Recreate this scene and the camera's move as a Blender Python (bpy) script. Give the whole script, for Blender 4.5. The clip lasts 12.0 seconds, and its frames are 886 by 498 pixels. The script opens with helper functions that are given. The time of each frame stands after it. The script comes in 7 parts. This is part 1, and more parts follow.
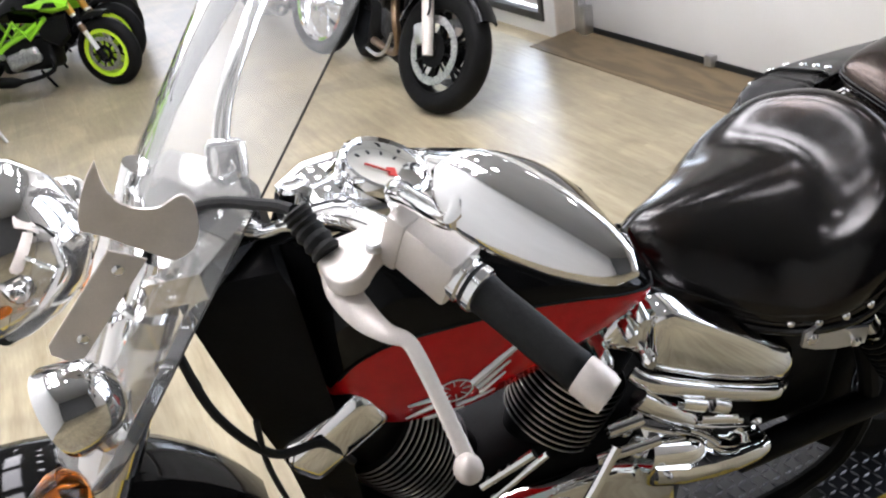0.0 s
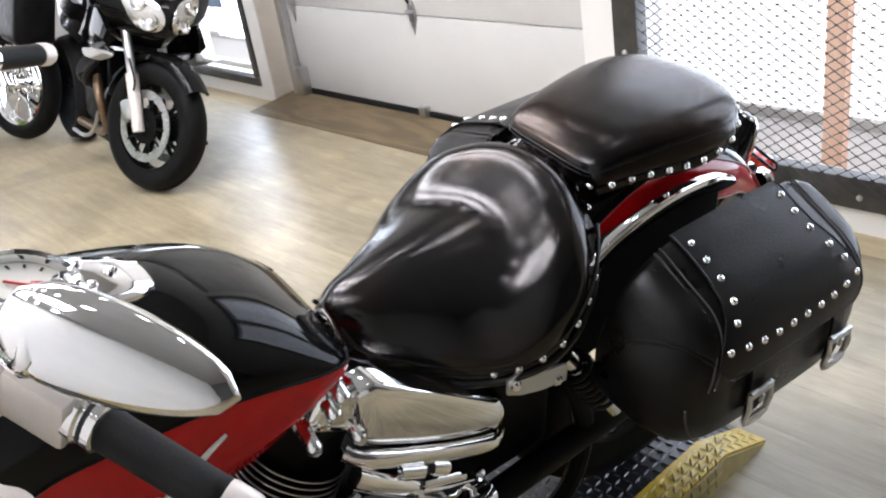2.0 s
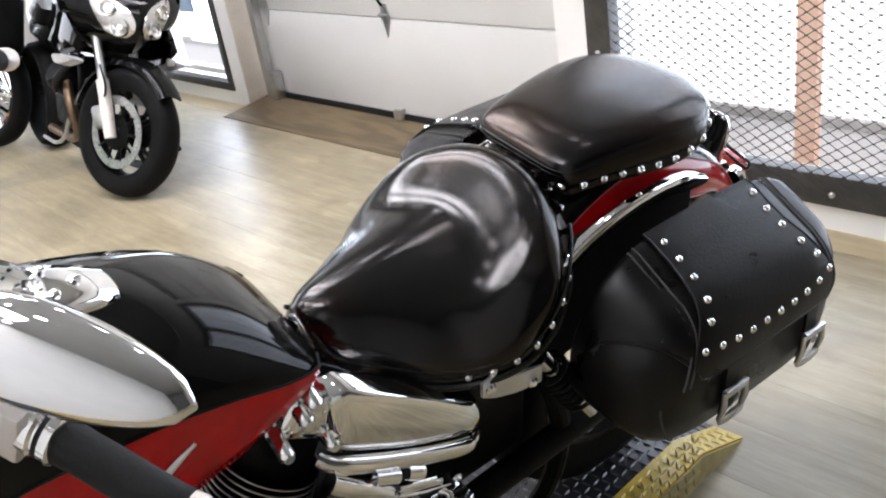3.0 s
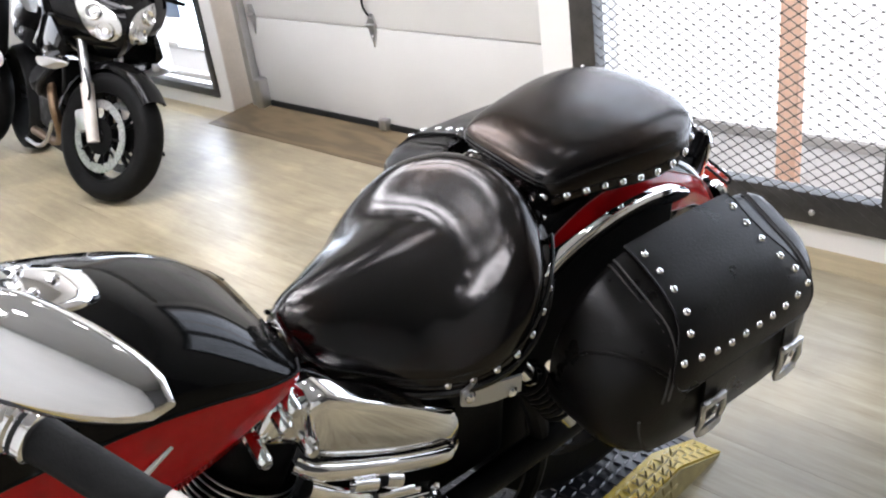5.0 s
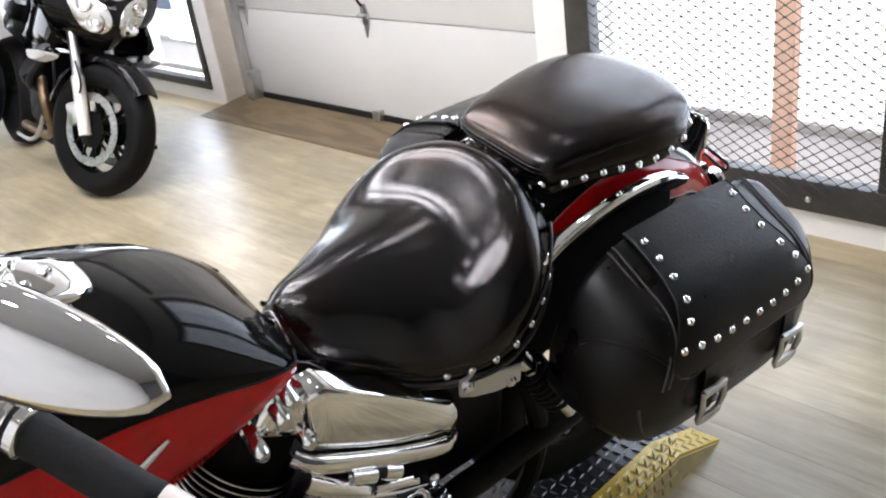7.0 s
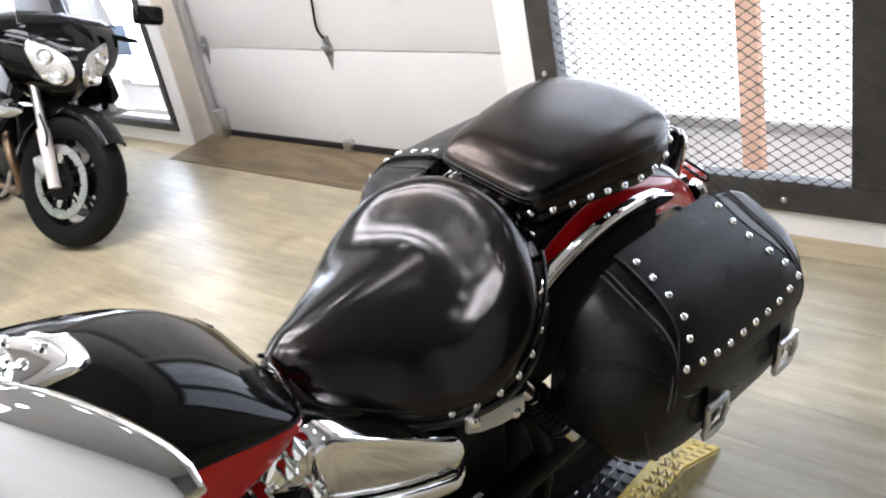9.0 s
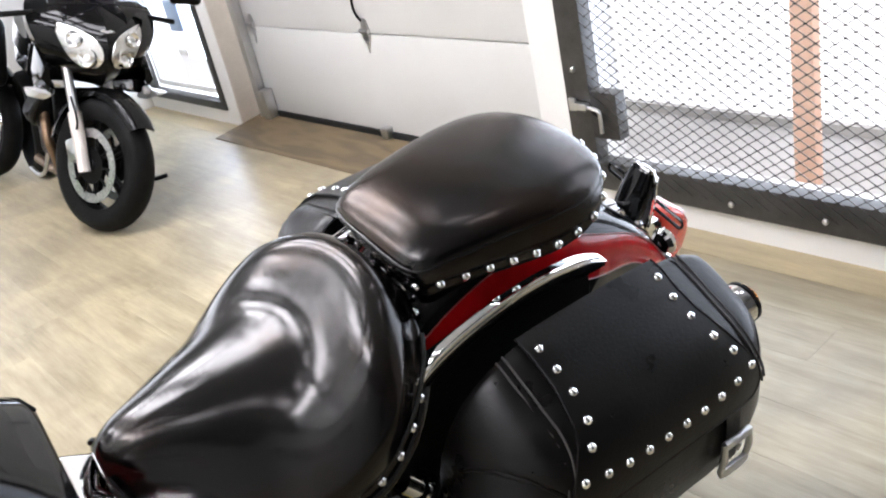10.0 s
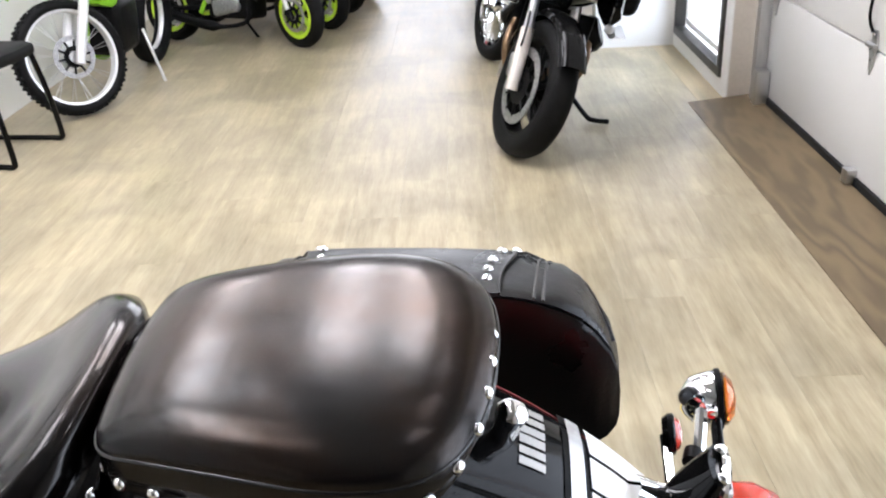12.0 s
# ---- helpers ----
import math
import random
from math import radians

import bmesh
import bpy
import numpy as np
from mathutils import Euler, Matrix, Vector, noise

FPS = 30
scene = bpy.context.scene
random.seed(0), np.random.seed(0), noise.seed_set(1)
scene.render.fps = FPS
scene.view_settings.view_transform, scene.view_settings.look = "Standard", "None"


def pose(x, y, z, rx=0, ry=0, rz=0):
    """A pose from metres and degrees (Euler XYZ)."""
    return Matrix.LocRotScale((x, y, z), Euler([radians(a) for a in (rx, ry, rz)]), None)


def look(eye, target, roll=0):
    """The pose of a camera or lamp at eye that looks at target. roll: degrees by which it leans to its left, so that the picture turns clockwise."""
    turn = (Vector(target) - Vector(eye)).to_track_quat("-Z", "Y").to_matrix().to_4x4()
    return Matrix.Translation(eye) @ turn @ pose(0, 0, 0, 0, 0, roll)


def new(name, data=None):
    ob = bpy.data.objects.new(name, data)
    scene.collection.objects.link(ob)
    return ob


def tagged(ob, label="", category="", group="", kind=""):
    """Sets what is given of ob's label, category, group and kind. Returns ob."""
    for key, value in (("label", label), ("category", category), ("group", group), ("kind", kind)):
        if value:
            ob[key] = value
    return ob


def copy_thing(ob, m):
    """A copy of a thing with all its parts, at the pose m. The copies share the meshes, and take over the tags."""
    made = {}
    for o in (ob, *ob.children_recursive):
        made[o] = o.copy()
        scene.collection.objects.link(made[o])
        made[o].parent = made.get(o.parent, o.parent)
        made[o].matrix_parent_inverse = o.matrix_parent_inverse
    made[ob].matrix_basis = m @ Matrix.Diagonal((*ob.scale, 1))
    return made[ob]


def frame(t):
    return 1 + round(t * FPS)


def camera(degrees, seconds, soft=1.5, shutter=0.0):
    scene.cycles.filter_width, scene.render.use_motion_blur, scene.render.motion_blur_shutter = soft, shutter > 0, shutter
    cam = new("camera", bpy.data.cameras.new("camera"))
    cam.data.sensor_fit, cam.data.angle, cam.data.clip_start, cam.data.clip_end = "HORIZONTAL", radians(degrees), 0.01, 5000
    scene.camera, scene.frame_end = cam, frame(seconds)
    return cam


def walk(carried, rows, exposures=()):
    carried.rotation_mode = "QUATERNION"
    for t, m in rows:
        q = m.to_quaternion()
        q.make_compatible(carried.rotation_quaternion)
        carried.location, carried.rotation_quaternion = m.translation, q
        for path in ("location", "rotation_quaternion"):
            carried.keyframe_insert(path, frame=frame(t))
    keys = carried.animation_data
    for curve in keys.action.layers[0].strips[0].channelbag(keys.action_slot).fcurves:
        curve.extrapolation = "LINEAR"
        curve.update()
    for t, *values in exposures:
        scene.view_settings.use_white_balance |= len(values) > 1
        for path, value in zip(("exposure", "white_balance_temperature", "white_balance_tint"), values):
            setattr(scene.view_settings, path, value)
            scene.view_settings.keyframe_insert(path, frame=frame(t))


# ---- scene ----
EXPOSURE = -0.36
cam = camera(52.0, 12.0, 2.1)
PATH = [
    (0, (0.144, 0.516, 1.414), (0.795, 2.178, 0.511), -9.2),
    (0.5, (0.184, 0.514, 1.417), (0.967, 2.113, 0.507), -10.3),
    (1, (0.218, 0.514, 1.415), (1.176, 2.029, 0.529), -10.1),
    (1.5, (0.241, 0.509, 1.412), (1.291, 1.963, 0.525), -9.6),
    (2, (0.257, 0.508, 1.411), (1.376, 1.917, 0.538), -9.4),
    (2.5, (0.263, 0.507, 1.407), (1.405, 1.898, 0.534), -9.4),
    (3, (0.27, 0.509, 1.404), (1.425, 1.888, 0.53), -9.6),
    (5, (0.267, 0.505, 1.4), (1.459, 1.864, 0.544), -8.0),
    (5.5, (0.267, 0.509, 1.397), (1.456, 1.87, 0.538), -8.4),
    (6, (0.272, 0.511, 1.393), (1.464, 1.865, 0.529), -8.4),
    (6.5, (0.27, 0.511, 1.392), (1.458, 1.861, 0.517), -8.5),
    (8.5, (0.278, 0.552, 1.387), (1.523, 1.861, 0.529), -8.6),
    (9, (0.268, 0.546, 1.415), (1.517, 1.86, 0.569), -12.0),
    (9.5, (0.448, 0.534, 1.404), (1.641, 1.877, 0.525), -10.6),
    (10, (0.656, 0.495, 1.405), (1.717, 1.947, 0.531), -13.1),
    (10.5, (0.804, 0.517, 1.392), (1.742, 2.055, 0.523), -12.2),
    (11, (1.054, 0.565, 1.398), (1.907, 2.114, 0.465), -8.6),
    (11.5, (1.342, 0.54, 1.379), (1.869, 2.277, 0.539), -6.1),
    (11.7, (1.444, 0.573, 1.388), (1.757, 2.365, 0.557), -6.7),
    (11.8, (1.48, 0.613, 1.384), (1.626, 2.409, 0.516), -8.0),
    (12, (1.551, 0.72, 1.364), (1.497, 2.52, 0.493), -3.0),
]
walk(cam, [(t, look(eye, target, roll)) for t, eye, target, roll in PATH], [(0.0, EXPOSURE, 6240, 16), (5.0, EXPOSURE + 0.08, 6240, 16), (9.5, EXPOSURE + 0.15, 6240, 16), (11.0, EXPOSURE + 0.25, 6240, 16), (11.5, EXPOSURE + 0.32, 6240, 16), (12.0, EXPOSURE + 0.14, 6240, 16)])

# ---- light: daylight through the openings, round ceiling lamps ----
world = bpy.data.worlds.new("world")
scene.world = world
world.use_nodes = True
wn = world.node_tree
sky = wn.nodes.new("ShaderNodeTexSky")
sky.sky_type, sky.sun_disc, sky.sun_elevation, sky.sun_rotation = "NISHITA", False, radians(48), radians(100)
wn.links.new(sky.outputs[0], wn.nodes["Background"].inputs[0])
wn.nodes["Background"].inputs[1].default_value = 0.15
sun = new("sun", bpy.data.lights.new("sun", "SUN"))
sun.data.energy, sun.data.angle, sun.data.color = 3.0, radians(0.5), (1.0, 0.95, 0.88)
sun.matrix_world = look((1.0, -3, 9), (5, 1, 0))


def window_light(name, x, y, z, w, h, energy):
    lamp = new(name, bpy.data.lights.new(name, "AREA"))
    lamp.data.shape, lamp.data.size, lamp.data.size_y = "RECTANGLE", w, h
    lamp.data.energy, lamp.data.color = energy, (0.74, 0.87, 1.0)
    lamp.matrix_world = look((x, y, z), (x - 1, y, z))
    return lamp


window_light("gate_daylight", 3.14, 1.3, 1.5, 2.4, 2.5, 85)
window_light("window_daylight", 3.14, 5.72, 1.1, 0.8, 1.7, 58)
front = window_light("shop_front_daylight", 1.05, 11.0, 1.45, 3.3, 2.3, 100)
front.data.color = (0.96, 0.98, 1.0)
front.matrix_world = look((1.05, 11.02, 1.45), (1.05, 10.0, 1.45))


# ---- materials ----
def material(name, color, rough=0.5, metal=0.0, vary=0.0, scale=8.0, bump=0.0, bump_scale=60.0, stretch=(1, 1, 1), spread=0.0, coat=0.0, spec=0.5, rough_vary=0.0, random=0.0, dark=None, emit=0.0, edges=(0.32, 0.68)):
    m = bpy.data.materials.new(name)
    m.use_nodes = True
    nt = m.node_tree
    b = nt.nodes["Principled BSDF"]
    b.inputs["Base Color"].default_value = (*color, 1)
    b.inputs["Roughness"].default_value = rough
    b.inputs["Metallic"].default_value = metal
    b.inputs["Coat Weight"].default_value = coat
    b.inputs["Coat Roughness"].default_value = 0.03
    b.inputs["Specular IOR Level"].default_value = spec
    if emit:
        b.inputs["Emission Color"].default_value = (*color, 1)
        b.inputs["Emission Strength"].default_value = emit
    if vary or bump or rough_vary or random:
        co = nt.nodes.new("ShaderNodeTexCoord")
        mp = nt.nodes.new("ShaderNodeMapping")
        mp.inputs["Scale"].default_value = stretch
        nt.links.new(co.outputs["Object"], mp.inputs[0])
        src = mp.outputs[0]
        if random:
            oi = nt.nodes.new("ShaderNodeObjectInfo")
            add = nt.nodes.new("ShaderNodeVectorMath")
            add.operation = "MULTIPLY_ADD"
            add.inputs[1].default_value = (37.0, 23.0, 11.0)
            nt.links.new(oi.outputs["Random"], add.inputs[0])
            nt.links.new(src, add.inputs[2])
            src = add.outputs[0]
        big = nt.nodes.new("ShaderNodeTexNoise")
        big.inputs["Scale"].default_value = scale
        big.inputs["Detail"].default_value = 5.0
        nt.links.new(src, big.inputs["Vector"])
        fine = nt.nodes.new("ShaderNodeTexNoise")
        fine.inputs["Scale"].default_value = bump_scale
        fine.inputs["Detail"].default_value = 4.0
        nt.links.new(src, fine.inputs["Vector"])
        if vary or random:
            ramp = nt.nodes.new("ShaderNodeValToRGB")
            low = dark if dark else tuple(c * (1 - vary) for c in color)
            high = color if dark else tuple(min(1, c * (1 + vary)) for c in color)
            ramp.color_ramp.elements[0].position, ramp.color_ramp.elements[1].position = edges
            ramp.color_ramp.elements[0].color, ramp.color_ramp.elements[1].color = (*low, 1), (*high, 1)
            mixf = nt.nodes.new("ShaderNodeMix")
            mixf.inputs[0].default_value = 0.3
            nt.links.new(big.outputs[0], mixf.inputs[2])
            nt.links.new(fine.outputs[0], mixf.inputs[3])
            nt.links.new(mixf.outputs[0], ramp.inputs[0])
            out = ramp.outputs[0]
            if random:
                hsv = nt.nodes.new("ShaderNodeHueSaturation")
                mr = nt.nodes.new("ShaderNodeMapRange")
                mr.inputs[3].default_value, mr.inputs[4].default_value = 1 - random, 1 + random
                nt.links.new(oi.outputs["Random"], mr.inputs[0])
                nt.links.new(mr.outputs[0], hsv.inputs["Value"])
                nt.links.new(out, hsv.inputs["Color"])
                out = hsv.outputs[0]
            nt.links.new(out, b.inputs["Base Color"])
        if rough_vary:
            rr = nt.nodes.new("ShaderNodeMapRange")
            rr.inputs[1].default_value, rr.inputs[2].default_value = 0.3, 0.7
            rr.inputs[3].default_value, rr.inputs[4].default_value = max(0.02, rough - rough_vary), rough + rough_vary
            nt.links.new(big.outputs[0], rr.inputs[0])
            nt.links.new(rr.outputs[0], b.inputs["Roughness"])
        if bump:
            bp = nt.nodes.new("ShaderNodeBump")
            bp.inputs["Strength"].default_value = bump
            bp.inputs["Distance"].default_value = 0.002
            nt.links.new(fine.outputs[0], bp.inputs["Height"])
            nt.links.new(bp.outputs[0], b.inputs["Normal"])
    return m


def glassy(name, color, rough=0.0, ior=1.45):
    m = material(name, color, rough)
    m.node_tree.nodes["Principled BSDF"].inputs["Transmission Weight"].default_value = 1.0
    m.node_tree.nodes["Principled BSDF"].inputs["IOR"].default_value = ior
    return m


def leather(name, brown=0.50, smooth=0.09, dull=0.24, spec=0.42):
    """Black finished leather: a warm sheen, brown showing faintly where it is worn, fine wrinkles and pores."""
    m = material(name, (0.004, 0.0036, 0.0034), 0.3, spec=spec)
    nt = m.node_tree
    b = nt.nodes["Principled BSDF"]
    co = nt.nodes.new("ShaderNodeTexCoord")

    def tex(scale, detail, rough=0.5, warp=0.0, stretch=(1, 1, 1)):
        mp = nt.nodes.new("ShaderNodeMapping")
        mp.inputs["Scale"].default_value = stretch
        nt.links.new(co.outputs["Object"], mp.inputs[0])
        n = nt.nodes.new("ShaderNodeTexNoise")
        n.inputs["Scale"].default_value, n.inputs["Detail"].default_value = scale, detail
        n.inputs["Roughness"].default_value, n.inputs["Distortion"].default_value = rough, warp
        nt.links.new(mp.outputs[0], n.inputs["Vector"])
        return n

    def maths(op, *args):
        n = nt.nodes.new("ShaderNodeMath")
        n.operation = op
        for k, a in enumerate(args):
            if isinstance(a, (int, float)):
                n.inputs[k].default_value = a
            else:
                nt.links.new(a, n.inputs[k])
        return n.outputs[0]

    blot, crease, pore, scuff = tex(6, 5, 0.6, 0.15), tex(34, 6, 0.62, 0.3, (1.4, 0.8, 1)), tex(320, 3), tex(38, 4, 0.6, 0.1, (0.7, 1.3, 1))
    ramp = nt.nodes.new("ShaderNodeValToRGB")
    ramp.color_ramp.elements[0].position, ramp.color_ramp.elements[1].position = 0.45, 0.85
    ramp.color_ramp.elements[0].color, ramp.color_ramp.elements[1].color = (0.0018, 0.0016, 0.0016, 1), (0.011, 0.007, 0.005, 1)
    nt.links.new(blot.outputs[0], ramp.inputs[0])
    nt.links.new(ramp.outputs[0], b.inputs["Base Color"])
    tint = nt.nodes.new("ShaderNodeValToRGB")
    tint.color_ramp.elements[0].position, tint.color_ramp.elements[1].position = brown, brown + 0.25
    tint.color_ramp.elements[0].color, tint.color_ramp.elements[1].color = (1.0, 0.97, 0.95, 1), (1.0, 0.70, 0.53, 1)
    nt.links.new(blot.outputs[0], tint.inputs[0])
    nt.links.new(tint.outputs[0], b.inputs["Specular Tint"])
    rr = nt.nodes.new("ShaderNodeMapRange")
    rr.inputs[1].default_value, rr.inputs[2].default_value, rr.inputs[3].default_value, rr.inputs[4].default_value = 0.28, 0.72, smooth, dull
    nt.links.new(maths("MULTIPLY_ADD", scuff.outputs[0], 0.5, maths("MULTIPLY", blot.outputs[0], 0.5)), rr.inputs[0])
    nt.links.new(rr.outputs[0], b.inputs["Roughness"])
    bp = nt.nodes.new("ShaderNodeBump")
    bp.inputs["Strength"].default_value, bp.inputs["Distance"].default_value = 0.11, 0.0012
    nt.links.new(maths("MULTIPLY_ADD", crease.outputs[0], 2.0, maths("MULTIPLY", pore.outputs[0], 0.12)), bp.inputs["Height"])
    nt.links.new(bp.outputs[0], b.inputs["Normal"])
    return m


LEATHER = leather("seat_leather")
PAD_LEATHER = leather("pad_leather", 0.42, 0.14, 0.29, 0.40)
BAG_LEATHER = material("bag_leather", (0.0036, 0.0030, 0.0027), 0.34, vary=0.4, scale=12, bump=0.2, bump_scale=220, rough_vary=0.1, spec=0.28)
PIPING = material("piping", (0.006, 0.006, 0.006), 0.24, bump=0.2, bump_scale=300)
CHROME = material("chrome", (0.90, 0.90, 0.90), 0.05, 1.0, rough_vary=0.03, scale=20)
BRUSHED = material("brushed_steel", (0.6, 0.6, 0.6), 0.3, 1.0, vary=0.1, bump=0.1, bump_scale=300, stretch=(1, 12, 1))
ALU = material("satin_aluminium", (0.69, 0.635, 0.58), 0.40, 0.35, vary=0.08, scale=30, bump=0.08, bump_scale=400)
CAST_GREY = material("polished_casting", (0.36, 0.36, 0.365), 0.24, 0.9, vary=0.12, scale=30, bump=0.08, bump_scale=300)
PAINT_BLACK = material("black_paint", (0.004, 0.004, 0.004), 0.07, coat=0.1, vary=0.2, scale=30, spec=0.12)
PAINT_RED = material("red_paint", (0.47, 0.006, 0.008), 0.12, vary=0.12, scale=40, coat=0.3, spec=0.2)
BLACK_METAL = material("black_metal", (0.005, 0.005, 0.005), 0.4, vary=0.4, scale=20, bump=0.15, bump_scale=200, rough_vary=0.1, spec=0.07)
RUBBER = material("rubber", (0.010, 0.010, 0.010), 0.6, vary=0.3, scale=25, bump=0.3, bump_scale=260, spec=0.2)
TYRE = material("tyre_rubber", (0.006, 0.006, 0.006), 0.6, vary=0.35, scale=15, bump=0.3, bump_scale=120, spec=0.09)
WHITE_PAINT = material("white_paint", (0.78, 0.77, 0.74), 0.5, vary=0.04, scale=3, bump=0.12, bump_scale=180)
DOOR_PAINT = material("door_paint", (0.60, 0.595, 0.57), 0.42, vary=0.04, scale=2.5, bump=0.25, bump_scale=260, rough_vary=0.08)
JAMB = material("jamb_paint", (0.66, 0.60, 0.52), 0.6, vary=0.1, scale=5, bump=0.15)
DARK_WALL = material("dark_unseen_wall", (0.09, 0.09, 0.09), 0.7, vary=0.08, scale=3, bump=0.1)
CEILING = material("ceiling_paint", (0.36, 0.355, 0.345), 0.8, vary=0.04, scale=2, bump=0.2)
PLYWOOD = material("ramp_plywood", (0.155, 0.112, 0.062), 0.55, vary=0.45, scale=4, bump=0.25, bump_scale=80, stretch=(6, 1, 1))
PLANK = material("vinyl_plank", (0.445, 0.385, 0.258), 0.36, scale=4.2, edges=(0.26, 0.68), dark=(0.235, 0.19, 0.11), vary=0.1, bump=0.05, bump_scale=22, stretch=(6, 0.6, 1), rough_vary=0.05, random=0.05)
EDGE_PLANK = material("edge_plank", (0.40, 0.33, 0.20), 0.4, vary=0.25, scale=3, bump=0.06, bump_scale=30, stretch=(8, 0.7, 1), rough_vary=0.06)
SUBFLOOR = material("subfloor", (0.2, 0.16, 0.11), 0.7, vary=0.2)
DISC = material("brake_disc_steel", (0.42, 0.42, 0.42), 0.35, 0.9, vary=0.5, scale=140, bump=0.1)
STEEL_DARK = material("gate_steel", (0.055, 0.053, 0.05), 0.45, 0.3, vary=0.3, scale=18, bump=0.15, bump_scale=150)
PLATE_BLACK = material("lift_black", (0.012, 0.013, 0.017), 0.35, vary=0.4, scale=12, bump=0.1, bump_scale=200, rough_vary=0.1)
PLATE_YELLOW = material("lift_yellow", (0.55, 0.38, 0.03), 0.4, vary=0.2, scale=10, bump=0.1, bump_scale=200, rough_vary=0.1)
PLATE_WORN = material("lift_worn_black", (0.16, 0.16, 0.17), 0.3, 0.7, vary=0.4, scale=30)
YELLOW_WORN = material("lift_worn_yellow", (0.72, 0.60, 0.25), 0.32, 0.3, vary=0.25, scale=30)
# cloudy grey wear across the vinyl, larger than a plank
worn = PLANK.node_tree
cloud = worn.nodes.new("ShaderNodeTexNoise")
cloud.inputs["Scale"].default_value, cloud.inputs["Detail"].default_value, cloud.inputs["Distortion"].default_value = 2.2, 6.0, 0.6
cloud_ramp = worn.nodes.new("ShaderNodeValToRGB")
cloud_ramp.color_ramp.elements[0].position, cloud_ramp.color_ramp.elements[1].position = 0.38, 0.62
cloud_ramp.color_ramp.elements[0].color, cloud_ramp.color_ramp.elements[1].color = (0.74, 0.74, 0.75, 1), (1, 1, 1, 1)
cloud_mix = worn.nodes.new("ShaderNodeMix")
cloud_mix.data_type, cloud_mix.blend_type = "RGBA", "MULTIPLY"
cloud_mix.inputs["Factor"].default_value = 1.0
old_link = worn.nodes["Principled BSDF"].inputs["Base Color"].links[0]
worn.links.new(old_link.from_socket, cloud_mix.inputs[6])
worn.links.new(worn.nodes.new("ShaderNodeNewGeometry").outputs["Position"], cloud.inputs["Vector"])
worn.links.new(cloud.outputs[0], cloud_ramp.inputs[0])
worn.links.new(cloud_ramp.outputs[0], cloud_mix.inputs[7])
worn.links.new(cloud_mix.outputs[2], worn.nodes["Principled BSDF"].inputs["Base Color"])
wood = PLYWOOD.node_tree
wave = wood.nodes.new("ShaderNodeTexWave")
wave.inputs["Scale"].default_value, wave.inputs["Distortion"].default_value = 1.5, 22.0
wave.inputs["Detail"].default_value, wave.inputs["Detail Scale"].default_value = 3.0, 1.4
wood_map = wood.nodes.new("ShaderNodeMapping")
wood_map.inputs["Scale"].default_value = (2.0, 0.45, 1.0)
wood_ramp = wood.nodes.new("ShaderNodeValToRGB")
wood_ramp.color_ramp.elements[0].color, wood_ramp.color_ramp.elements[1].color = (0.105, 0.075, 0.039, 1), (0.165, 0.120, 0.064, 1)
wood.links.new([n for n in wood.nodes if n.type == "TEX_COORD"][0].outputs["Object"], wood_map.inputs[0])
wood.links.new(wood_map.outputs[0], wave.inputs["Vector"])
wood.links.new(wave.outputs["Fac"], wood_ramp.inputs[0])
wood.links.new(wood_ramp.outputs[0], wood.nodes["Principled BSDF"].inputs["Base Color"])
PLATE_SIDE = material("lift_side", (0.38, 0.31, 0.13), 0.45, vary=0.3, scale=12)
AMBER = glassy("amber_lens", (1.0, 0.30, 0.03), 0.08)
RED_LENS = material("red_lens", (1.0, 0.085, 0.045), 0.12, vary=0.06, scale=60, coat=1.0)
RED_LENS.node_tree.nodes["Principled BSDF"].inputs["Transmission Weight"].default_value = 0.5
CLEAR = glassy("clear_acrylic", (0.92, 0.92, 0.91), 0.0, 1.42)
CLEAR.node_tree.nodes["Principled BSDF"].inputs["Transmission Weight"].default_value = 0.96
CLEAR.node_tree.nodes["Principled BSDF"].inputs["Specular IOR Level"].default_value = 0.15
GLASS = glassy("lamp_glass", (0.95, 0.95, 0.95), 0.02)
LAMP_SILVER = material("lamp_silver", (0.62, 0.62, 0.60), 0.16, 0.9, vary=0.1, scale=40)
SMOKE = glassy("smoked_screen", (0.35, 0.35, 0.36), 0.0, 1.2)
DIAL = material("dial_face", (0.72, 0.70, 0.62), 0.5, vary=0.03)
DIAL_INK = material("dial_ink", (0.03, 0.03, 0.03), 0.6)
NEEDLE = material("dial_red", (0.6, 0.04, 0.03), 0.5)
SILVER = material("silver_decal", (0.7, 0.7, 0.7), 0.35, 0.5, vary=0.06)
CONCRETE = material("concrete", (0.55, 0.54, 0.52), 0.8, vary=0.15, scale=2, bump=0.2, bump_scale=40)
ORANGE_POST = material("orange_post", (0.90, 0.60, 0.44), 0.6, vary=0.06)
OUTER_WALL_GLOW = material("outer_wall_glow", (0.85, 0.85, 0.85), 0.8, vary=0.04, emit=1.6)
LAMP_GLOW = material("lamp_glow", (0.99, 0.97, 0.985), 0.5, emit=36.0)
PANEL_GLOW = material("panel_glow", (0.985, 0.98, 0.985), 0.5, emit=27.0)
PIN_RED = material("pinstripe_pink", (0.32, 0.04, 0.035), 0.4)
LETTER = material("lettering_grey", (0.36, 0.35, 0.33), 0.4, 0.4)
GREEN = material("lime_plastic", (0.24, 0.55, 0.02), 0.3, vary=0.08, scale=20)
LIME_RIM = material("lime_rim", (0.50, 0.75, 0.03), 0.35, vary=0.08)
STITCH = material("stitching", (0.05, 0.048, 0.045), 0.7)
GOLD_PIPE = material("heated_pipe", (0.20, 0.135, 0.085), 0.45, 1.0, vary=0.3, scale=20)
